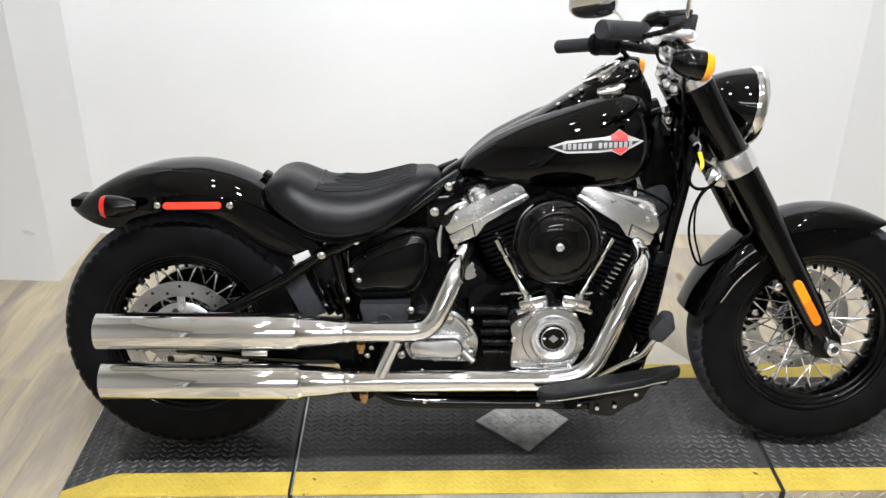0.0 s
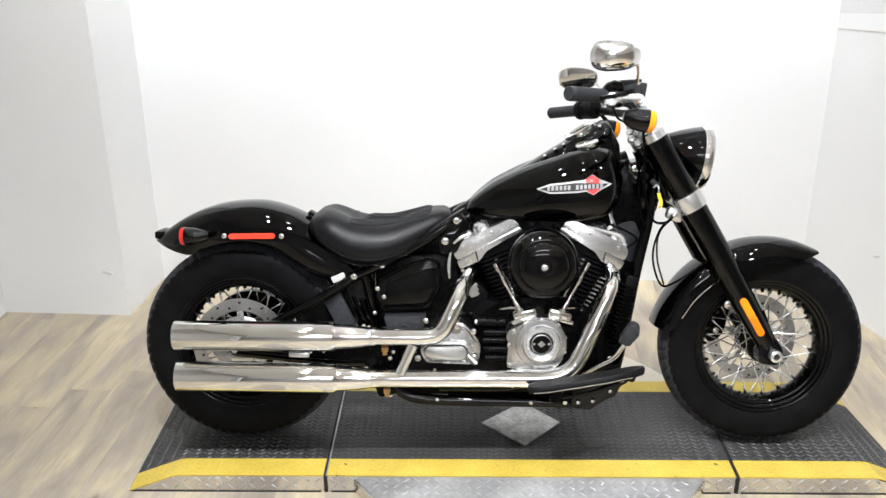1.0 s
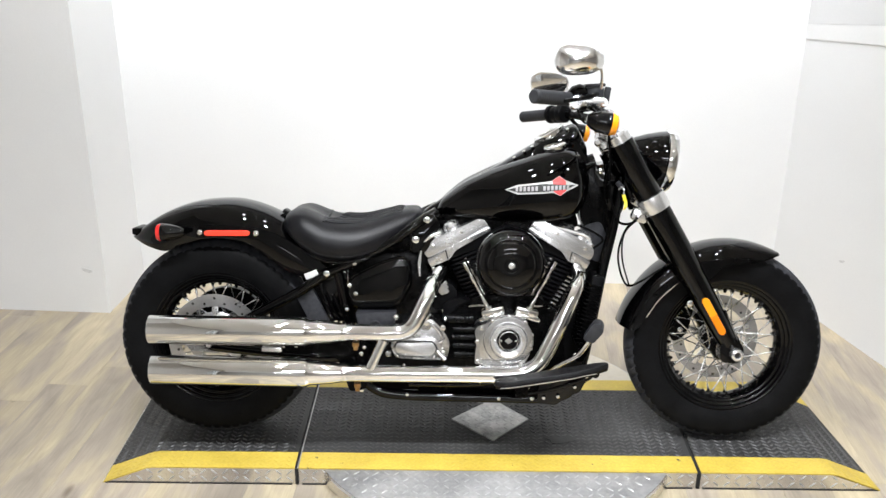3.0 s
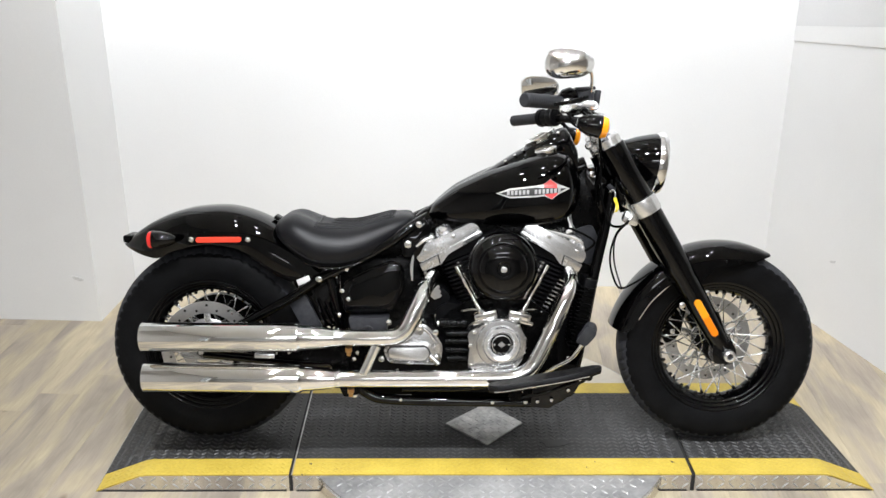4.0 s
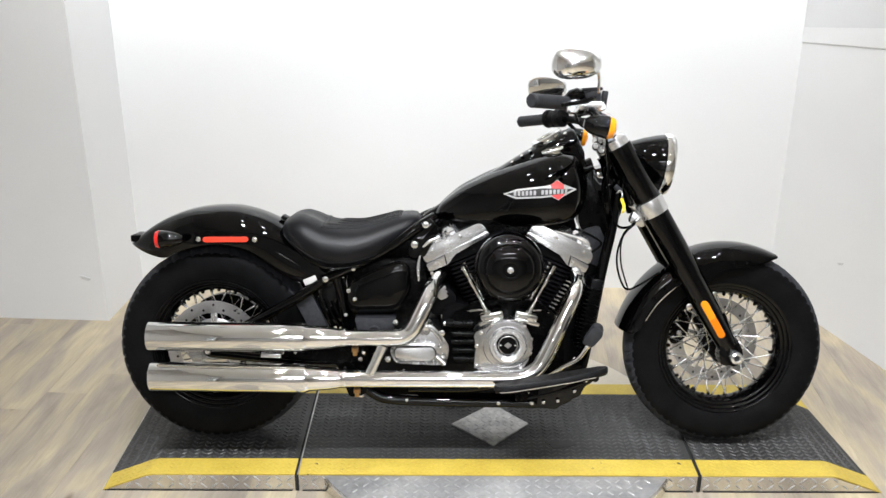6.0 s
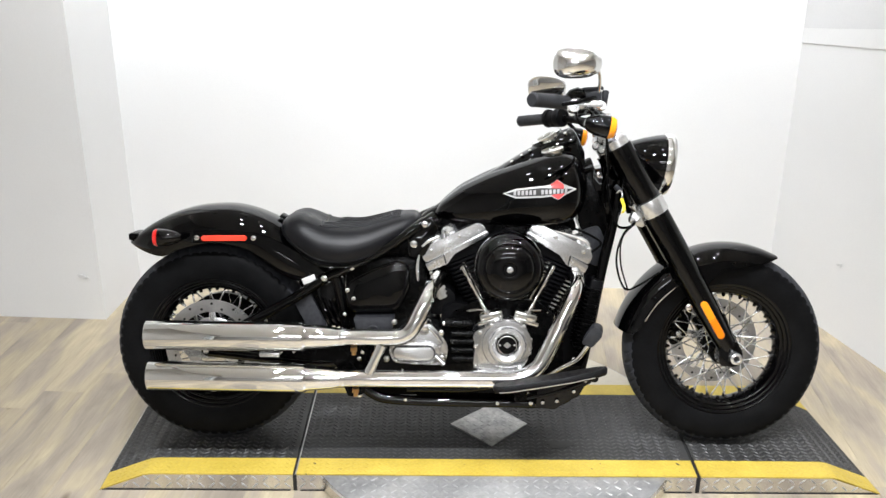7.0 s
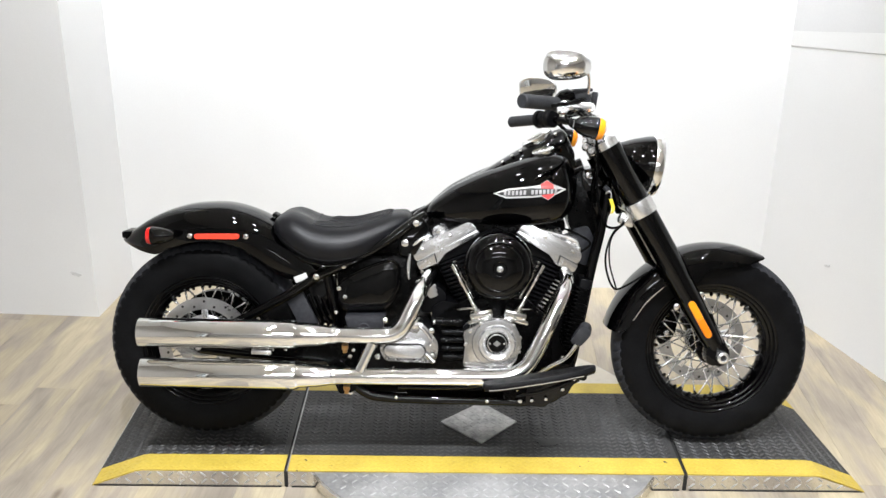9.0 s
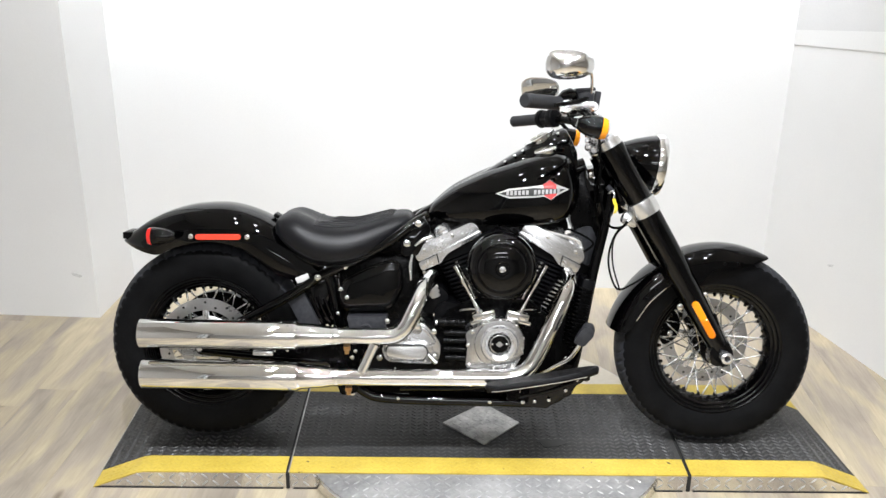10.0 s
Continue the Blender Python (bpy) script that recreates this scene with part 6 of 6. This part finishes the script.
# cam cover
CC = V(0.108, -0.20, 0.378)
b = bmesh.new()
pts = [(0.006, 0.302), (0.030, 0.300), (0.032, 0.296), (0.150, 0.296), (0.172, 0.330), (0.180, 0.372), (0.176, 0.412), (0.158, 0.440), (0.128, 0.456), (0.088, 0.456), (0.058, 0.440), (0.040, 0.428), (0.014, 0.420), (0.004, 0.405), (0.012, 0.37), (0.008, 0.335)]
slab(b, rounded(pts, 0.010), -0.192, -0.10, 0.008, 3)
lathe(b, [(0.077, -0.02), (0.077, 0.004), (0.074, 0.008), (0.060, 0.010), (0.052, 0.010)], (CC.x, -0.188, CC.z), (0, -1, 0), 56)
camc = part("cam_cover", b, CAST, engine, "silver cast cam cover", 40)
b = bmesh.new()
lathe(b, [(0.060, 0.006), (0.058, 0.017), (0.053, 0.024), (0.046, 0.0245), (0.039, 0.019), (0.0335, 0.012), (0.0315, 0.006)], (CC.x, -0.188, CC.z), (0, -1, 0), 56)
part("cover_ring", b, ALU, camc, "polished ring")
b = bmesh.new()
lathe(b, [(0.033, 0.0), (0.033, 0.0105), (0.0305, 0.012), (0.027, 0.012), (0, 0.012)], (CC.x, -0.188, CC.z), (0, -1, 0), 48)
part("cover_cap", b, GLOSS, camc, "black round cap")
b = bmesh.new()
slab(b, [(CC.x - 0.012, CC.z), (CC.x - 0.006, CC.z + 0.0045), (CC.x, CC.z + 0.010), (CC.x + 0.006, CC.z + 0.0045), (CC.x + 0.012, CC.z), (CC.x + 0.006, CC.z - 0.0045), (CC.x, CC.z - 0.010), (CC.x - 0.006, CC.z - 0.0045)], -0.2025, -0.199, 0.0008, 1)
part("cap_emblem", b, ALU_DULL, camc, "plain silver emblem")
b = bmesh.new()
lathe(b, [(0.0295, 0.010), (0.0295, 0.0142), (0.0278, 0.0148), (0.0272, 0.010)], (CC.x, -0.188, CC.z), (0, -1, 0), 44)
part("cap_rim", b, ALU, camc, "thin bright rim")
camc.location = (-0.002, -0.0245, -0.008)
for a in (0, 180):
    put_bolt(camc, (CC.x + 0.022 * math.cos(radians(a)), -0.2005, CC.z + 0.030 * math.sin(radians(a))), 0.0035, ALU)
for x, z in ((0.109, 0.449), (0.060, 0.437), (0.158, 0.433), (0.013, 0.372), (0.176, 0.352), (0.016, 0.310), (0.178, 0.395), (0.026, 0.414), (0.092, 0.302), (0.148, 0.304)):
    put_bolt(camc, (x, -0.193, z), 0.0075, ZINC)

# ribbed block behind the cam cover, and the transmission
b = bmesh.new()
slab(b, rounded([(-0.095, 0.285), (0.01, 0.285), (0.01, 0.470), (-0.06, 0.480), (-0.095, 0.46)], 0.01), -0.13, 0.10, 0.008)
block = part("gear_case", b, CRINKLE, engine, "black gear case")
for z, x0, x1, r in ((0.418, -0.082, 0.0, 0.014), (0.385, -0.062, 0.004, 0.010), (0.360, -0.066, 0.004, 0.010), (0.333, -0.062, 0.004, 0.010), (0.305, -0.058, 0.004, 0.010)):
    b = bmesh.new()
    tube(b, [(x0, -0.150, z), (x1, -0.150, z)], r, 14)
    part("case_rib", b, SATIN, block)
put_bolt(block, (-0.088, -0.150, 0.418), 0.010, ALU, (-1, 0, 0))
b = bmesh.new()
slab(b, rounded([(-0.258, 0.338), (-0.240, 0.296), (-0.10, 0.290), (-0.078, 0.302), (-0.072, 0.352), (-0.098, 0.392), (-0.128, 0.422), (-0.160, 0.420), (-0.178, 0.388), (-0.230, 0.374)], 0.012), -0.172, -0.09, 0.010, 3)
trans = part("transmission_cover", b, CAST, engine, "silver cast transmission cover")
b = bmesh.new()
slab(b, rounded([(-0.250, 0.336), (-0.234, 0.303), (-0.112, 0.300), (-0.094, 0.318), (-0.098, 0.342), (-0.118, 0.366), (-0.228, 0.366)], 0.010), -0.186, -0.168, 0.005, 2)
shelf = part("cover_flange", b, CAST, trans, "flange of the side plate")
# dark outline puts the shade of the groove into colour
b = bmesh.new()
slab(b, rounded([(-0.238, 0.356), (-0.124, 0.357), (-0.108, 0.336), (-0.122, 0.310), (-0.228, 0.310), (-0.246, 0.334)], 0.010), -0.1885, -0.184, 0.001, 1)
part("groove_outline", b, SEAM, shelf, "dark outline for the groove round the plate")
b = bmesh.new()
slab(b, rounded([(-0.234, 0.353), (-0.125, 0.354), (-0.112, 0.336), (-0.124, 0.314), (-0.226, 0.313), (-0.242, 0.334)], 0.010), -0.203, -0.185, 0.007, 3)
part("cover_plate", b, ALU, shelf, "raised polished plate")
b = bmesh.new()
tube(b, [(-0.112, -0.19, 0.325), (-0.085, -0.196, 0.300)], 0.008, 12)
part("drain_lever", b, ALU, trans)
b = bmesh.new()
tube(b, [(x, -0.172, z) for x, z in ((-0.224, 0.377), (-0.180, 0.384), (-0.160, 0.406), (-0.138, 0.408), (-0.114, 0.392), (-0.090, 0.358))], 0.005, 10, 6)
part("cover_ridge", b, CAST, trans, "raised cast ridge")
b = bmesh.new()
lathe(b, [(0.016, -0.01), (0.016, 0.006), (0.013, 0.009), (0.009, 0.009), (0.008, 0.004), (0, 0.004)], (-0.147, -0.172, 0.402), (0, -1, 0), 22)
part("filler_boss", b, CAST, trans, "round boss with a plug")
for x, z in ((-0.232, 0.306), (-0.178, 0.300), (-0.120, 0.304), (-0.098, 0.352), (-0.178, 0.368), (-0.240, 0.350)):
    put_bolt(shelf, (x, -0.187, z), 0.0045, ZINC)
for x, z, r in ((-0.145, 0.412, 0.013), (-0.095, 0.396, 0.011), (-0.238, 0.428, 0.010), (-0.148, 0.430, 0.012), (-0.092, 0.316, 0.011), (-0.262, 0.312, 0.011), (-0.105, 0.345, 0.006)):
    put_bolt(trans, (x, -0.182, z), r, ZINC)
b = bmesh.new()
slab(b, rounded([(-0.13, 0.44), (-0.06, 0.44), (-0.05, 0.50), (-0.075, 0.525), (-0.12, 0.52)], 0.01), -0.12, 0.05, 0.008)
part("starter_housing", b, CRINKLE, engine, "black starter housing")
# small bright part seen between barrel and seat post
b = bmesh.new()
slab(b, rounded([(-0.112, 0.500), (-0.100, 0.522), (-0.088, 0.534), (-0.082, 0.528), (-0.086, 0.520), (-0.078, 0.514), (-0.083, 0.507), (-0.076, 0.500), (-0.083, 0.494), (-0.100, 0.488)], 0.002), -0.128, -0.118, 0.002)
part("intake_bracket", b, ALU_DULL, engine)

# oil cooler on the downtubes, and a black filler added to darken the gap behind
b = bmesh.new()
box(b, (0.372, -0.02, 0.43), (0.04, 0.16, 0.24), 0.006, pose(0, 0, 0, 0, 10, 0))
cooler = part("oil_cooler", b, CRINKLE, bike, "black finned oil cooler")
for k in range(16):
    b = bmesh.new()
    z = 0.335 + 0.0125 * k
    box(b, (0.346 + 0.0022 * k, -0.03, z), (0.045, 0.17, 0.0035), 0.001, pose(0, 0, 0, 0, 14, 0))
    part("fin", b, SATIN, cooler)
b = bmesh.new()
slab(b, rounded([(0.20, 0.20), (0.33, 0.20), (0.375, 0.30), (0.41, 0.56), (0.36, 0.64), (0.30, 0.62), (0.25, 0.45)], 0.02), 0.0, 0.06, 0.01)
part("cooler_filler", b, CRINKLE, cooler, "black filler for the dark gap behind the cooler")
b = bmesh.new()
box(b, (0.378, -0.085, 0.47), (0.03, 0.02, 0.17), 0.006, pose(0, 0, 0, 0, 10, 0))
part("cooler_cover", b, GLOSS, cooler, "gloss black cooler edge")
b = bmesh.new()
slab(b, rounded([(0.345, 0.70), (0.40, 0.715), (0.425, 0.66), (0.40, 0.58), (0.36, 0.60)], 0.015), -0.04, 0.05, 0.01)
part("horn_cover", b, PLASTIC, bike, "dark grey cover on the downtubes")

# -- exhaust --
EY = -0.236
for zc, zf, r, x0 in ((0.3935, 0.3925, 0.0445, -0.980), (0.268, 0.2655, 0.0455, -0.978)):
    b = bmesh.new()
    d = V(1, 0, (zf - zc) / 0.47)
    lathe(b, [(0.030, 0.05), (0.036, 0.006), (0.038, 0.0), (r - 0.001, 0.0), (r, 0.003), (r, 0.468), (r - 0.0015, 0.474), (r - 0.003, 0.476), (r - 0.006, 0.482), (0.034, 0.545), (0.0275, 0.583), (0.0262, 0.60)], (x0, EY, zc), d, 56)
    muf = part("muffler", b, CHROME, bike, "polished chrome muffler", 25)
    b = bmesh.new()
    lathe(b, [(0.0, 0.03), (0.036, 0.03), (0.036, 0.052)], (x0, EY, zc), d, 32)
    part("muffler_core", b, SEAM, muf)
    b = bmesh.new()
    lathe(b, [(0.0290, -0.008), (0.0298, -0.006), (0.0298, 0.006), (0.0290, 0.008)], (-0.392, EY, zf + 0.0005), (1, 0, 0), 36)
    part("muffler_clamp", b, CHROME, muf)
b = bmesh.new()
tube(b, [(-0.40, EY, 0.3925), (-0.30, EY, 0.392), (-0.235, EY, 0.393), (-0.205, EY + 0.001, 0.400), (-0.182, EY + 0.004, 0.420), (-0.160, EY + 0.012, 0.462), (-0.136, EY + 0.03, 0.515), (-0.122, EY + 0.07, 0.545), (-0.10, EY + 0.13, 0.565)], [0.0255, 0.0255, 0.0255, 0.0255, 0.0258, 0.026, 0.025, 0.022, 0.02], 28, 8)
part("rear_header", b, CHROME, bike, "chrome rear exhaust header", 60)
b = bmesh.new()
tube(b, [(-0.40, EY, 0.2655), (-0.20, EY, 0.266), (0.06, EY, 0.268), (0.125, EY + 0.002, 0.270), (0.165, EY + 0.004, 0.278), (0.198, EY + 0.008, 0.302), (0.222, EY + 0.014, 0.340), (0.250, EY + 0.022, 0.400), (0.278, EY + 0.034, 0.460), (0.306, EY + 0.05, 0.520), (0.322, EY + 0.075, 0.553), (0.318, EY + 0.12, 0.575)], [0.0245] * 3 + [0.0248] * 3 + [0.0255] * 3 + [0.025, 0.0215, 0.02], 28, 8)
hdr = part("front_header", b, CHROME, bike, "chrome front exhaust header", 60)
# wrapped heat shields, a little proud of the pipes
b = bmesh.new()
for a0, a1, x0, x1 in ((-70, 75, -0.385, 0.072),):
    rings = []
    for x in np.linspace(x0, x1, 12):
        rings.append([Vector((x, EY + 0.0005 - 0.0275 * math.cos(radians(a)), 0.2655 + 0.003 * (x + 0.4) / 0.5 + 0.0275 * math.sin(radians(a)))) for a in np.linspace(a0, a1, 14)] + [Vector((x, EY + 0.0005 - 0.0255 * math.cos(radians(a)), 0.2655 + 0.003 * (x + 0.4) / 0.5 + 0.0255 * math.sin(radians(a)))) for a in np.linspace(a1, a0, 14)])
    loft(b, rings)
part("heat_shield", b, CHROME, hdr, "chrome heat shield", 60)
b = bmesh.new()
tube(b, [(-0.272, EY - 0.006, 0.372), (-0.312, EY - 0.010, 0.285)], 0.0165, 18)
part("crossover", b, CHROME, hdr, "polished crossover bracket")
for x in (-0.21, 0.02):
    b = bmesh.new()
    lathe(b, [(0.0285, -0.003), (0.0290, 0), (0.0285, 0.003)], (x, EY, 0.267), (1, 0, 0), 30)
    part("clamp_band", b, CHROME, hdr)
for x, z in ((-0.357, 0.352), (-0.352, 0.223)):
    b = bmesh.new()
    lathe(b, [(0.0, 0.0), (0.011, 0.0), (0.011, 0.012), (0.007, 0.014), (0.007, 0.024), (0, 0.025)], (x, EY, z + 0.01), (0, 0, -1), 6)
    part("sensor_plug", b, BRASS, hdr, "brass plug under the pipe")
b = bmesh.new()
slab(b, rounded([(-0.62, 0.345), (-0.35, 0.365), (-0.31, 0.34), (-0.33, 0.20), (-0.38, 0.19), (-0.42, 0.30), (-0.62, 0.318)], 0.012), -0.19, -0.165, 0.005)
bracket = part("exhaust_bracket", b, SATIN, bike, "black exhaust bracket")
b = bmesh.new()
box(b, (-0.615, -0.215, 0.331), (0.062, 0.02, 0.014), 0.003)
part("bracket_bar", b, ALU, bracket, "bright bracket bar")
for x, z, r in ((-0.585, 0.332, 0.006), (-0.815, 0.333, 0.010), (-0.545, 0.334, 0.006), (-0.345, 0.315, 0.008), (-0.335, 0.335, 0.007), (-0.333, 0.24, 0.010), (-0.28, 0.238, 0.006)):
    put_bolt(bracket, (x, -0.195, z), r, ZINC)
b = bmesh.new()
slab(b, rounded([(-0.90, 0.35), (-0.78, 0.36), (-0.74, 0.33), (-0.80, 0.29), (-0.90, 0.30)], 0.015), -0.135, -0.11, 0.006)
part("rear_caliper", b, ALU, bike, "bright rear brake caliper")

# -- footboard and pedal --
b = bmesh.new()
pts = [(0.070, -0.285), (0.10, -0.304), (0.28, -0.308), (0.36, -0.300), (0.408, -0.278), (0.412, -0.262), (0.385, -0.246), (0.10, -0.242), (0.075, -0.252)]
bd = [Vector((x, y, 0)) for x, y in rounded(pts, 0.025, 5)]
def board_z(x):
    return 0.262 + 0.057 * max(0, (x - 0.07) / 0.33) ** 1.15
loft(b, [[Vector((p.x, p.y, board_z(p.x) - 0.010)) for p in bd], [Vector((p.x, p.y, board_z(p.x) - 0.001)) for p in bd], [Vector((0.235 + (p.x - 0.235) * 0.975, -0.278 + (p.y + 0.278) * 0.90, board_z(p.x) + 0.004)) for p in bd]])
foot = part("footboard", b, BOARD_RUBBER, bike, "black rubber footboard")
foot.location = (-0.010, -0.020, 0.0)
b = bmesh.new()
loft(b, [[Vector((0.235 + (p.x - 0.235) * 0.99, -0.278 + (p.y + 0.278) * 0.97, board_z(p.x) - 0.018)) for p in bd], [Vector((p.x, p.y, board_z(p.x) - 0.0105)) for p in bd]])
part("footboard_pan", b, GLOSS, foot, "gloss black footboard pan")
b = bmesh.new()
tube(b, [(x, -0.3085 if 0.1 < x < 0.33 else -0.302, board_z(x) - 0.0125) for x in np.linspace(0.09, 0.37, 10)], 0.0016, 8, 3)
part("footboard_edge", b, CHROME, foot, "thin bright edge")
b = bmesh.new()
for x in (0.15,):
    slab(b, rounded([(x - 0.02, board_z(x) - 0.02), (x + 0.03, board_z(x) - 0.015), (x + 0.025, 0.205), (x - 0.005, 0.20)], 0.008), -0.24, -0.12, 0.006)
slab(b, rounded([(0.16, 0.24), (0.33, 0.285), (0.36, 0.26), (0.33, 0.20), (0.24, 0.175), (0.17, 0.19)], 0.012), -0.17, -0.13, 0.008)
part("footboard_mount", b, SATIN, foot, "black footboard mounts")
b = bmesh.new()
slab(b, rounded([(0.205, 0.182), (0.262, 0.176), (0.300, 0.205), (0.334, 0.218), (0.350, 0.250), (0.372, 0.262), (0.375, 0.285), (0.30, 0.268), (0.21, 0.240)], 0.006), -0.225, -0.205, 0.004)
tube(b, [(0.14, -0.215, 0.205), (0.20, -0.222, 0.215), (0.27, -0.226, 0.232), (0.345, -0.232, 0.262)], 0.0055, 10, 5)
lathe(b, [(0.0, -0.012), (0.012, -0.012), (0.014, 0), (0.012, 0.012), (0, 0.012)], (0.372, -0.262, 0.290), (0, -1, 0), 14)
part("footboard_bracket", b, GLOSS, foot, "black footboard bracket with pivot")
for x, z in ((0.225, 0.200), (0.268, 0.205), (0.318, 0.236), (0.352, 0.270), (0.15, 0.214)):
    put_bolt(foot, (x, -0.231, z), 0.006, ZINC)
for x, z in ((0.180, 0.215), (0.235, 0.222), (0.30, 0.242)):
    put_bolt(foot, (x, -0.175, z), 0.008, ZINC)
b = bmesh.new()
tube(b, [(0.222, -0.20, 0.262), (0.27, -0.215, 0.298), (0.315, -0.235, 0.330), (0.338, -0.245, 0.365), (0.352, -0.25, 0.390)], [0.008, 0.0075, 0.007, 0.007, 0.008], 12, 8)
pedal = part("brake_pedal", b, CHROME, bike, "chrome brake pedal arm")
b = bmesh.new()
slab(b, rounded([(-0.022, -0.036), (0.016, -0.032), (0.026, 0.022), (0.006, 0.040), (-0.018, 0.030)], 0.010), -0.035, 0.035, 0.008, 3, 0, pose(0.360, -0.250, 0.411, 0, 28, -12) @ Matrix.Scale(0.9, 4))
part("pedal_pad", b, GRIP_RUBBER, pedal, "black rubber pedal pad")
b = bmesh.new()
slab(b, rounded([(0.20, 0.245), (0.30, 0.30), (0.345, 0.365), (0.36, 0.35), (0.325, 0.28), (0.24, 0.225)], 0.01), -0.20, -0.185, 0.004)
part("pedal_bracket", b, GLOSS, pedal)
put_bolt(pedal, (0.312, -0.203, 0.322), 0.008, ZINC)
b = bmesh.new()
tube(b, [(0.24, -0.13, 0.30), (0.20, -0.14, 0.25), (0.02, -0.14, 0.205), (-0.2, -0.14, 0.20)], 0.006, 10, 6)
part("brake_rod", b, GLOSS, pedal)
b = bmesh.new()
box(b, (0.02, 0, 0.185), (0.40, 0.20, 0.06), 0.02)
part("oil_pan", b, SATIN, bike, "black oil pan")
b = bmesh.new()
slab(b, rounded([(-0.335, 0.185), (-0.30, 0.168), (-0.10, 0.168), (-0.10, 0.42), (-0.35, 0.44), (-0.38, 0.30)], 0.02), -0.09, 0.12, 0.01)
part("gearbox", b, CRINKLE, bike, "black gearbox housing")
# side stand on the far side
b = bmesh.new()
tube(b, [(0.02, 0.13, 0.20), (-0.05, 0.20, 0.13), (-0.10, 0.262, 0.062)], 0.011, 12, 6)
box(b, (-0.105, 0.266, 0.060), (0.07, 0.03, 0.008), 0.003, pose(0, 0, 0, LEAN, 0, 0))
part("side_stand", b, SATIN, bike, "black side stand")
